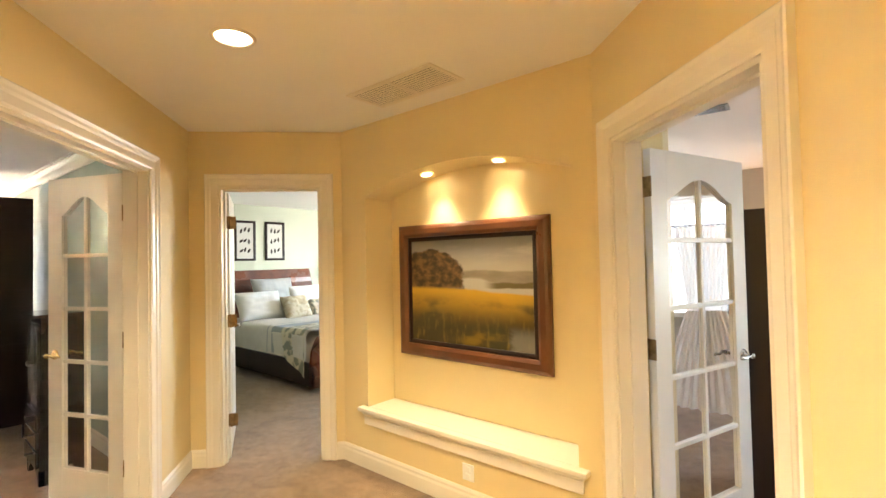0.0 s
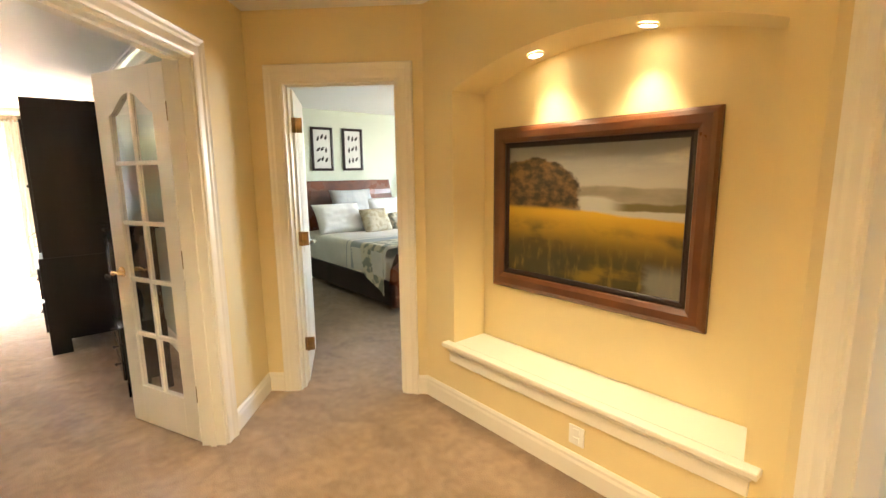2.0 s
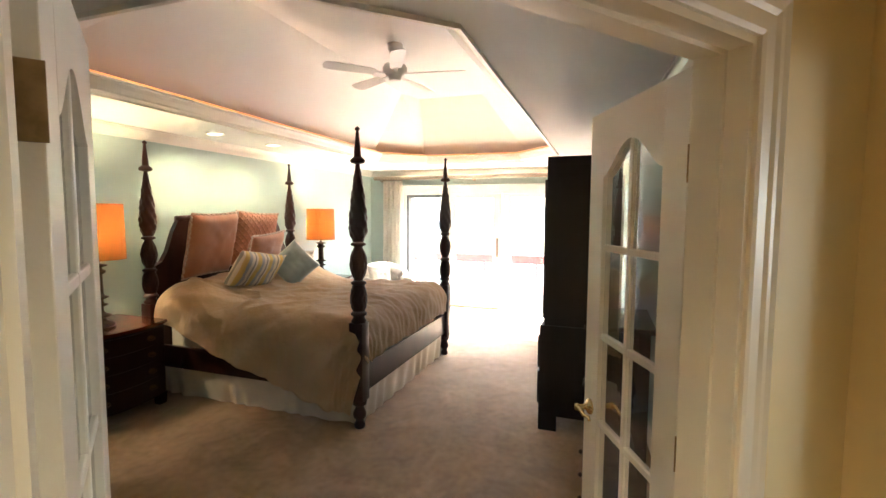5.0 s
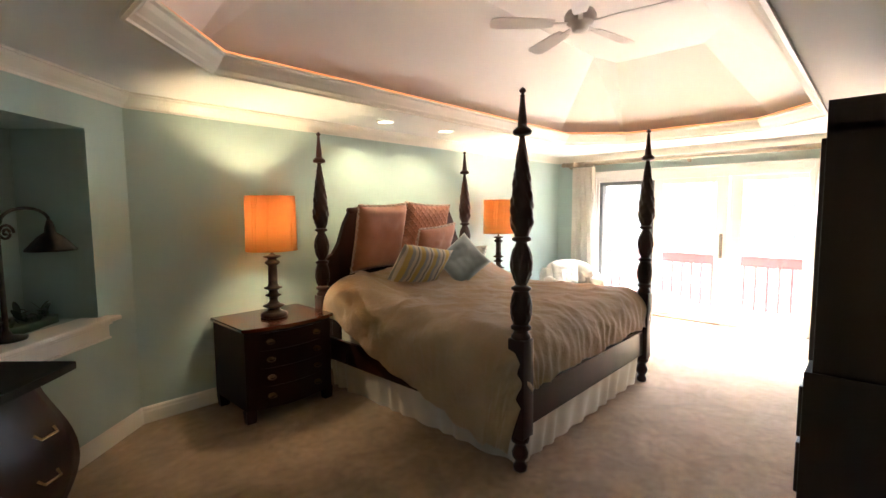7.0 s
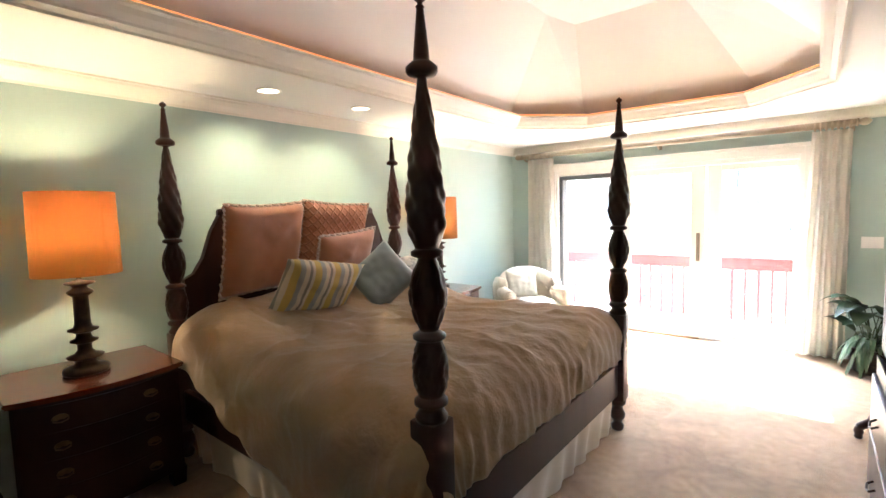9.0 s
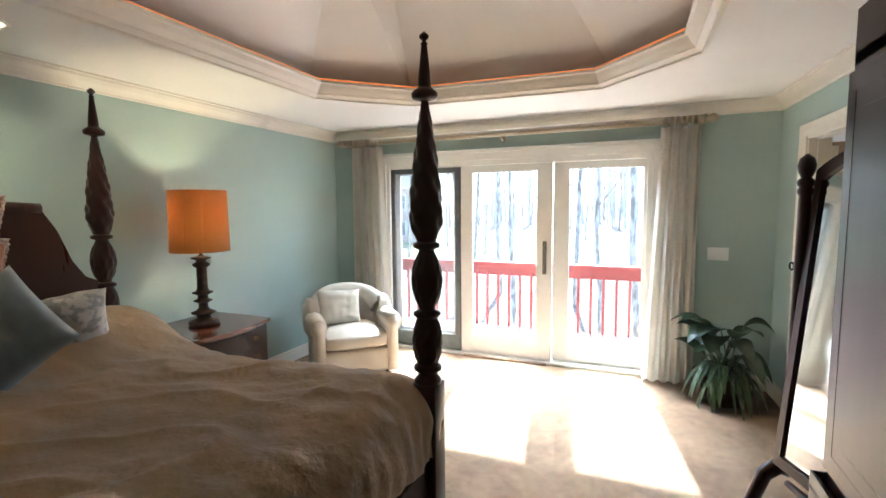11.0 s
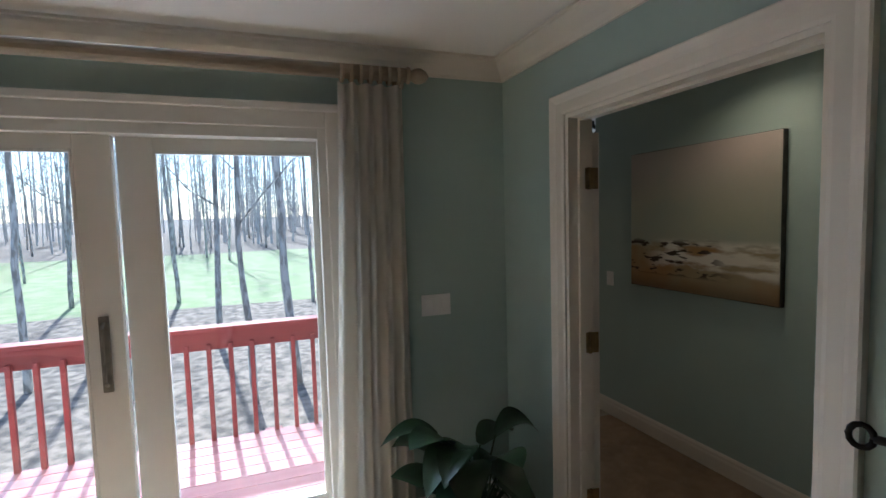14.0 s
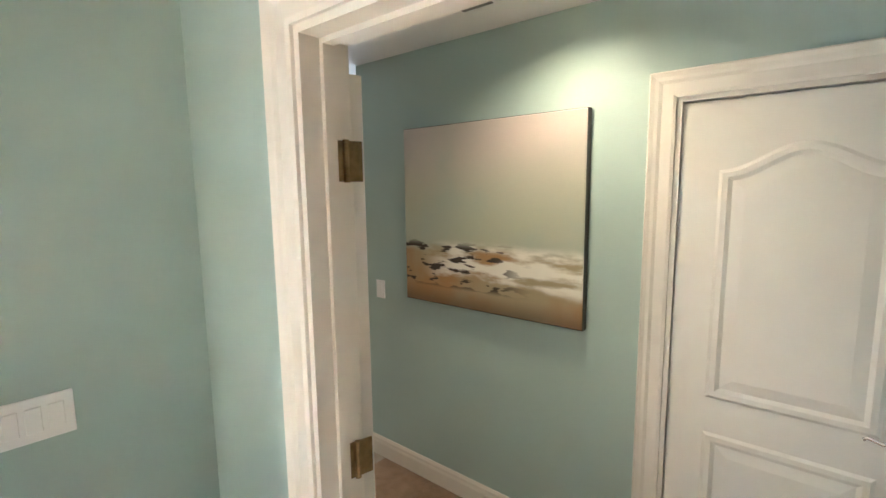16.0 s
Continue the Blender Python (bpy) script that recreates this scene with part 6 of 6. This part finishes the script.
il = thing("iron_lamp", rec.matrix_world @ pose(1.29, 0.10, 0.925), "black iron scrolled lamp with a hanging bell shade", "lamp")
part("stand", lathe([(0.09, 0), (0.095, 0.015), (0.03, 0.03), (0.014, 0.06), (0.012, 0.66)], 16), IRON, il, "", True)
arcp = [(0, 0, 0.64)] + [(0.02 + 0.16 * (1 - math.cos(t)), 0, 0.66 + 0.08 * math.sin(t)) for t in [math.pi * k / 10 for k in range(11)]] + [(0.34, 0, 0.64)]
part("scrolled_arm", tube(arcp, 0.010, 8), IRON, il, "", True)
sp = [(0.05 + 0.05 * (1 - k / 26) * math.cos(k * 0.5), 0, 0.60 + 0.05 * (1 - k / 26) * math.sin(k * 0.5)) for k in range(24)]
part("scroll", tube(sp, 0.008, 6), IRON, il, "", True)
part("bell_shade", lathe([(0.014, 0.665), (0.024, 0.63), (0.03, 0.59), (0.07, 0.56), (0.074, 0.55), (0.098, 0.525), (0.104, 0.515), (0.128, 0.487), (0.13, 0.475), (0.115, 0.48)], 28, None, (0.34, 0, 0), lambda a, z, r: r * (1 + 0.03 * math.cos(8 * a)), False), IRON, il, "pierced iron bell shade", True)
gr = thing("trailing_greenery", rec.matrix_world @ pose(1.2, 0.22, 0.925), "dark trailing greenery lying on the recess ledge", "plant")
part("mossy_base", soft((-0.36, -0.10, 0.0), (0.5, 0.12, 0.07), 0.03, 2, 0.02), LEAF, gr, "", True)
for k in range(60):
    az = rnd.uniform(0, 6.28)
    leaf_blade(gr, (rnd.uniform(-0.34, 0.48), rnd.uniform(-0.08, 0.10), 0.05), az, rnd.uniform(0.06, 0.13), rnd.uniform(0.06, 0.2), rnd.uniform(0.05, 0.2), rnd.uniform(0.014, 0.028), LEAF)
bc = thing("bombe_chest", rec.matrix_world @ pose(0.51, -0.14, 0), "dark mahogany bombe chest with swelling sides", "chest")


def bombe(z0, z1, n=18):
    """The swelling case: wide at the middle, waisted below the top."""
    bm = bmesh.new()
    rings = []
    for k in range(n + 1):
        t = k / n
        w = 0.33 + 0.075 * math.sin(math.pi * min(1, t * 1.05)) ** 1.3 + 0.02 * (1 - t)
        d = 0.33 + 0.10 * math.sin(math.pi * min(1, t * 1.05)) ** 1.3
        z = z0 + (z1 - z0) * t
        rings.append([bm.verts.new(p) for p in [(w, 0, z), (-w, 0, z)] + [(-w + 2 * w * i / 12, -d - 0.05 * math.sin(math.pi * i / 12), z) for i in range(13)]])
    for p, q in zip(rings, rings[1:]):
        for i in range(len(p)):
            j = (i + 1) % len(p)
            bm.faces.new((p[i], p[j], q[j], q[i]))
    bm.faces.new(rings[0])
    bm.faces.new(rings[-1][::-1])
    bmesh.ops.recalc_face_normals(bm, faces=bm.faces)
    return bm


part("case", bombe(0.12, 0.89), BED, bc, "swelling mahogany case", True)
bm = slab([(-0.42, 0.0), (0.42, 0.0)] + [(0.42 - 0.84 * i / 12, 0.44 + 0.04 * math.sin(math.pi * i / 12)) for i in range(13)], 0.035, None, pose(0, 0, 0.89, 90, 0, 0))
bmesh.ops.recalc_face_normals(bm, faces=bm.faces)
part("top", bm, ESPRESSO, bc, "thin overhanging dark top")
for x in (-0.3, 0.3):
    for y in (-0.30, -0.04):
        part("foot", tube([(x, y, 0.16), (x * 1.06, y * 1.05, 0.08), (x * 1.15, y * 1.12, 0.0)], 0.04, 8, None, 0.022), BED, bc, "", True)
for z in (0.30, 0.50, 0.70):
    for x in (-0.17, 0.17):
        part("drawer_pull", tube([(x - 0.05, -0.485, z), (x - 0.04, -0.51, z - 0.02), (x + 0.04, -0.51, z - 0.02), (x + 0.05, -0.485, z)], 0.006, 6), BRASS, bc, "antique brass pull")

fv = thing("floor_vent", pose(-9.13, -0.325, 0.0), "white metal floor register in the carpet", "vent")
part("frame", boxes([((-0.05, -0.18, 0.0), (0.05, 0.18, 0.006))], 0.002), FANW, fv)
for i in range(14):
    part("slot", boxes([((-0.035, -0.165 + i * 0.0245, 0.0062), (0.035, -0.155 + i * 0.0245, 0.0066))]), SCREEN, fv)

# ---- guest room ----
gb = thing("sleigh_bed", pose(0, 0, 0), "cherry sleigh bed with scrolled head and footboard", "bed")
gx0, gx1, gy0, gy1 = -6.08, -3.92, 3.18, 4.66


def sleigh(x, top, sign, name):
    pts = [(0.0, 0.08), (0.0, top * 0.55), (sign * -0.02, top * 0.75), (sign * -0.05, top * 0.9), (sign * -0.10, top), (sign * -0.15, top - 0.01), (sign * -0.165, top - 0.05), (sign * -0.13, top - 0.08), (sign * -0.09, top - 0.06), (sign * 0.02, top * 0.72), (sign * 0.05, top * 0.5), (sign * 0.05, 0.08)]
    bm = slab([(x + a, z) for a, z in pts], gy1 - gy0, None, pose(0, gy0, 0))
    part(name, bm, CHERRY, gb)


sleigh(gx0, 1.40, 1, "headboard")
sleigh(gx1, 0.68, -1, "footboard")
for k in range(3):
    z = 0.20 + 0.15 * k
    part("moulding", tube([(gx1 + 0.012, gy0 + 0.05, z), (gx1 + 0.012, gy1 - 0.05, z)], 0.014, 8), CHERRY, gb, "", True)
for y in (gy0, gy1 - 0.04):
    part("side_rail", boxes([((gx0, y, 0.10), (gx1, y + 0.04, 0.36))], 0.005), ESPRESSO, gb)
part("mattress", boxes([((gx0 + 0.05, gy0 + 0.05, 0.2), (gx1 - 0.05, gy1 - 0.05, 0.60))], 0.04), IVORY, gb)
GREY_SPREAD = material("bedspread_grey", (0.58, 0.55, 0.49), 0.85, second=(0.50, 0.475, 0.42), scale=3.0, bump=0.001, bump_scale=200)
PAISLEY = material("paisley_cloth", (0.52, 0.47, 0.34), 0.85, second=(0.20, 0.21, 0.17), scale=11.0, detail=3.0, mix=(0.47, 0.55))
BLUEGREY = material("blue_grey_band", (0.29, 0.31, 0.31), 0.85, scale=4.0)
gd = thing("bedspread", pose(0, 0, 0), "pale grey bedspread with a paisley and blue-grey border", "bedspread")


def spread(x0, x1, lift, extra):
    def f(u, v):
        x = x0 + (x1 - x0) * u
        w = gy1 - gy0
        a = v * (w + 0.62 + extra * u) - 0.31 - extra * u
        z = 0.715 + lift + 0.018 * noise.noise((x * 2, a * 2, 1))
        y = a
        if a < 0.03:
            s = 0.03 - a
            y, z = 0.03 - 0.05 * math.sin(min(1.57, s / 0.05)) - 0.012 * math.sin(x * 14) * min(1, s * 4), z - max(0, s - 0.02)
        elif a > w - 0.03:
            s = a - w + 0.03
            y, z = w - 0.03 + 0.05, z - s
        return (x, gy0 + y, z)
    bm = grid_sheet(26, 56, f)
    return bm


part("cover", spread(gx0 + 0.06, gx1 - 0.07, 0.0, 0.0), GREY_SPREAD, gd, "", True)
part("blue_grey_stripe", spread(-4.74, -4.52, 0.008, 0.0), BLUEGREY, gd, "blue-grey woven stripe", True)
part("paisley_border", spread(-4.52, -4.04, 0.010, 0.22), PAISLEY, gd, "paisley patterned border", True)
part("piping", spread(-4.84, -4.82, 0.006, 0.0), BLUEGREY, gd, "dark piping")
SHAM = material("white_sham", (0.66, 0.65, 0.61), 0.85, scale=3.0)


def gp(x, y, z, w, h, mat, label, tilt=-24, rz=90, seed=1):
    p = pillow("pillow", pose(x - 0.16, gy0 + (y - 3.47) * 0.905, z - 0.05, 0, 0, rz) @ pose(0, 0, 0, tilt, 0, 0), w, h, 0.18, mat, label, None, "pillow", seed)
    p["group"] = "pillows on the guest bed"


gp(-5.68, 4.18, 1.11, 0.66, 0.46, material("grey_sham", (0.42, 0.43, 0.43), 0.85, second=(0.5, 0.5, 0.48), scale=14.0, stretch=(1, 1, 0.2)), "grey banded pillow against the headboard", -20, 90, 11)
gp(-5.50, 3.83, 0.95, 0.68, 0.46, SHAM, "white pillow with thin dark piping", -32, 88, 12)
gp(-5.58, 4.75, 0.98, 0.66, 0.48, SHAM, "white pillow leaning on the headboard", -26, 96, 13)
gp(-5.28, 4.32, 0.90, 0.44, 0.38, material("beige_floral", (0.46, 0.40, 0.28), 0.85, second=(0.36, 0.30, 0.19), scale=14.0, mix=(0.5, 0.56)), "beige patterned small square cushion", -30, 92, 14)
gp(-5.30, 4.78, 0.86, 0.40, 0.30, PAISLEY, "small paisley patterned cushion", -34, 98, 15)
for k, y in enumerate((3.585, 4.075)):
    fp = thing("framed_print", pose(-6.245, y, 1.85, 0, 0, 90), "narrow black framed print of small bird studies", "picture", "prints over the guest bed")
    picture_frame(fp, 0.33, 0.61, [(0, 0), (0, 0.022), (0.02, 0.026), (0.034, 0.016), (0.034, 0)], ESPRESSO)
    part("mount", boxes([((-0.135, -0.008, -0.275), (0.135, -0.002, 0.275))]), SHAM, fp, "off-white mount")
    for r in range(3):
        for c in range(3):
            a = rnd.uniform(-30, 30)
            bm = lathe([(0.004, -0.035), (0.016, -0.015), (0.018, 0.01), (0.009, 0.025), (0.011, 0.035), (0.003, 0.042)], 8)
            bmesh.ops.transform(bm, matrix=pose((c - 1) * 0.06, -0.0085, (1 - r) * 0.155 + rnd.uniform(-0.02, 0.02), 0, a + 25, 0) @ Matrix.Diagonal((1, 0.05, 1, 1)), verts=bm.verts)
            part("drawn_motif", bm, ESPRESSO, fp)
gn = thing("guest_nightstand", pose(-5.97, 5.07, 0), "cherry wood bedside chest with drawers", "nightstand")
part("body", boxes([((-0.25, -0.30, 0.08), (0.22, 0.30, 0.72))], 0.005), CHERRY, gn)
part("top", boxes([((-0.27, -0.33, 0.72), (0.26, 0.33, 0.75))], 0.008), CHERRY, gn)
for z in (0.14, 0.34, 0.54):
    d = part("drawer", boxes([((0.22, -0.27, z), (0.238, 0.27, z + 0.17))], 0.004), CHERRY, gn)
    kb = lathe([(0.006, 0), (0.006, 0.012), (0.014, 0.018), (0.006, 0.03)], 12)
    bmesh.ops.transform(kb, matrix=pose(0.238, 0, z + 0.085, 0, 90, 0), verts=kb.verts)
    part("knob", kb, BRASS, d, "", True)
for y in (-0.25, 0.25):
    for x in (-0.2, 0.17):
        part("foot", boxes([((x - 0.03, y - 0.03, 0), (x + 0.03, y + 0.03, 0.08))], 0.005), CHERRY, gn)
gl2 = thing("guest_lamp", pose(-6.03, 5.18, 0.752), "unlit bedside lamp with a pale pleated shade", "lamp")
part("base", lathe([(0.085, 0), (0.09, 0.015), (0.04, 0.03), (0.02, 0.06), (0.03, 0.14), (0.036, 0.24), (0.018, 0.36), (0.026, 0.40), (0.012, 0.44), (0.010, 0.58)], 20), BRASS, gl2, "", True)
part("shade", lathe([(0.19, 0.51), (0.10, 0.82)], 40, None, (0, 0, 0), lambda a, z, r: r * (1 + 0.012 * math.cos(30 * a)), False), SHAM, gl2, "pale pleated shade", True)

# ---- study behind the right-hand door ----
sc = thing("tall_cabinet", pose(0.240, 3.575, 0, 0, 0, 0), "tall plain espresso cabinet on tapered legs", "cabinet")
part("body", boxes([((-0.13, -0.25, 0.10), (0.13, 0.25, 1.75))], 0.006), ESPRESSO, sc)
for x in (-0.10, 0.10):
    for y in (-0.22, 0.22):
        part("leg", tube([(x, y, 0.11), (x, y, 0.0)], 0.03, 4, None, 0.016), ESPRESSO, sc)
sb2 = thing("sideboard", pose(0.500, 6.365, 0), "black low sideboard against the study wall", "sideboard")
part("body", boxes([((-0.9, -0.25, 0.06), (0.9, 0.25, 0.93))], 0.006), ESPRESSO, sb2)
part("top", boxes([((-0.94, -0.28, 0.93), (0.94, 0.28, 0.96))], 0.006), ESPRESSO, sb2)
for sx in (-1, 1):
    raised_door(sb2, *sorted((sx * 0.01, sx * 0.86)), 0.10, 0.90, -0.25, ESPRESSO, sx * 0.05, BRONZE)
bl = thing("candelabra_lamp", pose(0.520, 6.315, 0.96), "lit bronze two-arm lamp with amber fringed shades", "lamp")
part("plinth", boxes([((-0.12, -0.09, 0), (0.12, 0.09, 0.05)), ((-0.09, -0.07, 0.05), (0.09, 0.07, 0.10))], 0.006), BRONZE, bl)
part("figure", lathe([(0.08, 0.10), (0.075, 0.13), (0.05, 0.16), (0.035, 0.20), (0.045, 0.25), (0.03, 0.29), (0.012, 0.30), (0.024, 0.32), (0.024, 0.345), (0.006, 0.36)], 16), BRONZE, bl, "dark bronze ornament", True)
AMBER = emitter("amber_glow", (1.0, 0.33, 0.04), 0.15)
for sx in (-1, 1):
    part("arm", tube([(0, 0, 0.25), (sx * 0.09, 0, 0.24), (sx * 0.16, 0, 0.27), (sx * 0.18, 0, 0.36)], 0.010, 8), BRONZE, bl, "", True)
    part("shade", lathe([(0.085, 0.34), (0.055, 0.54)], 24, None, (sx * 0.18, 0, 0), lambda a, z, r: r * (1 + 0.02 * math.cos(24 * a)), False), AMBER, bl, "amber fringed glowing shade", True)
lamp("study_lamp", "POINT", 0.5, (1.0, 0.55, 0.2), pose(0.520, 6.235, 1.42), 0.1)
gp2 = thing("framed_picture", pose(0.650, 6.710, 1.78), "green picture with a dark frame on the study wall", "picture")
picture_frame(gp2, 0.9, 0.46, [(0, 0), (0, 0.025), (0.03, 0.03), (0.05, 0.012), (0.05, 0)], ESPRESSO)
part("print", boxes([((-0.40, -0.008, -0.18), (0.40, -0.002, 0.18))]), material("green_print", (0.08, 0.16, 0.07), 0.5, second=(0.14, 0.22, 0.10), scale=7.0), gp2)
part("label_patch", boxes([((-0.30, -0.010, -0.08), (-0.20, -0.008, 0.04))]), SHAM, gp2, "pale patch on the print")
# window with a tied-back white drape
sw2 = thing("study_window", pose(-0.870, 6.715, 0), "bright window with white mullions", "window", kind="structure")
part("frame", boxes([((-0.55, -0.03, 0.75), (-0.48, 0.0, 2.2)), ((0.48, -0.03, 0.75), (0.55, 0.0, 2.2)), ((-0.48, -0.03, 2.13), (0.48, 0.0, 2.2)), ((-0.55, -0.05, 0.70), (0.55, 0.0, 0.76)), ((-0.015, -0.025, 0.76), (0.015, 0, 2.13)), ((-0.48, -0.025, 1.43), (0.48, 0, 1.46))], 0.003), VINYL, sw2)
part("pane", boxes([((-0.48, -0.008, 0.76), (0.48, -0.004, 2.13))]), emitter("window_daylight", (0.90, 0.95, 1.0), 0.07), sw2, "bright daylit pane")
td = thing("tied_drape", pose(-0.360, 5.115, 0), "white pleated drape tied in at the waist", "curtain")


def tied(u, v):
    z = 0.02 + 1.75 * v
    waist = 0.16 + 0.30 * max(0, (0.55 - v) / 0.55) ** 0.9 + 0.10 * max(0, (v - 0.58) / 0.42)
    return ((u - 0.5) * waist * 2, 0.03 * math.sin(u * 70), z)


bm = grid_sheet(90, 24, tied)
part("cloth", bm, LINEN, td, "", True)
part("tie", lathe([(0.17, 0.98), (0.172, 1.0), (0.17, 1.02)], 20, None, (0, 0, 0), None, False), LINEN, td)
part("top_rod", tube([(-0.30, 0, 1.775), (0.30, 0, 1.775)], 0.012, 8), BRONZE, td)
part("stand", tube([(0.0, 0.06, 0.0), (0.0, 0.06, 1.775)], 0.012, 8), BRONZE, td)
rv = thing("ceiling_vent", pose(-0.060, 3.815, CEIL, 0, 0, 4), "dark louvred ceiling register in the study", "vent")
part("frame", boxes([((-0.13, -0.08, -0.008), (0.13, 0.08, 0))], 0.002), SCREEN, rv)
for i in range(6):
    part("slat", boxes([((-0.11, -0.066 + i * 0.024, -0.012), (0.11, -0.056 + i * 0.024, -0.008))]), BRONZE, rv)

# ---- bath ----
cv = on(BN0, U_N, 0.97, 0.0)
can = thing("canvas_painting", pose(cv[0], cv[1], 1.60, 0, 0, 2.7), "abstract canvas in grey, white and ochre", "painting")
bm = boxes([((-0.532, -0.045, -0.477), (0.532, -0.036, 0.477))], 0.004)
part("canvas", bm, abstract(), can)
part("edge", boxes([((-0.535, -0.042, -0.48), (0.535, -0.002, 0.48))], 0.004), material("canvas_edge", (0.045, 0.05, 0.048), 0.7, second=(0.09, 0.085, 0.07), scale=9.0), can, "dark painted wrapped edge")
lt = on(BN0, U_N, 1.47, 0.36)
recessed_light(lt[0], lt[1], CEIL, 0.06, 0.6, 5.0, 150, colour=(1.0, 0.70, 0.42), group="bath downlights")
for s in (1.11, 1.42):
    q = on(BN0, U_N, s, 0.285)
    bv = thing("linear_vent", pose(q[0], q[1], CEIL, 0, 0, 2.7), "slim dark slot diffuser in the bath ceiling", "vent", "bath ceiling slots")
    part("frame", boxes([((-0.075, -0.016, -0.004), (0.075, 0.016, 0))], 0.001), SCREEN, bv)
TILE = material("bath_stone", (0.40, 0.34, 0.27), 0.35, second=(0.32, 0.27, 0.21), scale=6.0)
PORCELAIN = material("porcelain", (0.82, 0.82, 0.80), 0.12, scale=2.0, wear=0.01)
tub = thing("bathtub", pose(-12.2, 4.2, 0), "white bathtub set in a pale deck", "bathtub")
part("deck", boxes([((-0.75, -0.9, 0), (0.6, 1.05, 0.50))], 0.01), PORCELAIN, tub)
part("rim", lathe([(0.60, 0.50), (0.66, 0.515), (0.66, 0.54), (0.60, 0.555), (0.54, 0.54), (0.50, 0.30), (0.40, 0.20)], 40), PORCELAIN, tub, "raised oval rim", True)
bw = thing("bath_window", pose(-12.995, 3.6, 0, 0, 0, -90), "white window with lowered slatted blinds", "window", kind="structure")
PANE = emitter("bath_daylight_pane", (0.92, 0.96, 1.0), 0.3)
for a, b in ((-1.12, -0.12), (0.42, 0.92)):
    part("frame", boxes([((a - 0.08, 0.0, 0.85), (a, 0.04, 2.1)), ((b, 0.0, 0.85), (b + 0.08, 0.04, 2.1)), ((a, 0.0, 2.02), (b, 0.04, 2.1)), ((a - 0.08, 0.0, 0.80), (b + 0.08, 0.06, 0.86))], 0.004), VINYL, bw)
    part("pane", boxes([((a, 0.004, 0.86), (b, 0.008, 2.02))]), PANE, bw, "bright daylit pane")
    sl0 = part("blind_slat", boxes([((a, 0.014, -0.012), (b, 0.034, -0.009))]), VINYL, bw)
    sl0.location = (0, 0, 0.88)
    for i in range(1, 32):
        o = new("blind_slat", sl0.data)
        o.parent, o.location = bw, (0, 0, 0.88 + i * 0.036)
ch2 = thing("bath_chandelier", pose(-10.7, 2.42, 2.40), "dark iron scrolled chandelier close to the bath ceiling", "chandelier")
part("canopy", lathe([(0.02, 0.02), (0.05, 0.05), (0.07, 0.10)], 18), IRON, ch2, "", True)
part("stem", lathe([(0.03, -0.05), (0.014, -0.02), (0.012, 0.03)], 12), IRON, ch2, "", True)
for k in range(6):
    az = math.pi * k / 3
    pts = [(r * math.cos(az), r * math.sin(az), zz) for r, zz in ((0.01, -0.03), (0.07, -0.055), (0.14, -0.03), (0.19, 0.015), (0.24, 0.02), (0.26, -0.01))]
    part("arm", tube(pts, 0.009, 6), IRON, ch2, "", True)
    part("candle_cup", lathe([(0.012, -0.012), (0.03, 0.0), (0.03, 0.012), (0.012, 0.016), (0.010, 0.05)], 10, None, (0.24 * math.cos(az), 0.24 * math.sin(az), 0.01)), IRON, ch2, "", True)
sg = thing("shower_screen", pose(-10.85, 2.75, 0, 0, 0, 60), "clear glass shower screen on a stone kerb", "shower screen")
part("kerb", boxes([((-0.5, -0.06, 0), (0.5, 0.06, 0.10))], 0.005), TILE, sg)
part("glass", boxes([((-0.48, -0.005, 0.10), (0.48, 0.005, 2.05))]), GLASS, sg).visible_shadow = False
part("door_pull", tube([(0.3, -0.006, 0.95), (0.3, -0.05, 0.96), (0.3, -0.05, 1.14), (0.3, -0.006, 1.15)], 0.008, 8), CHROME, sg, "", True)
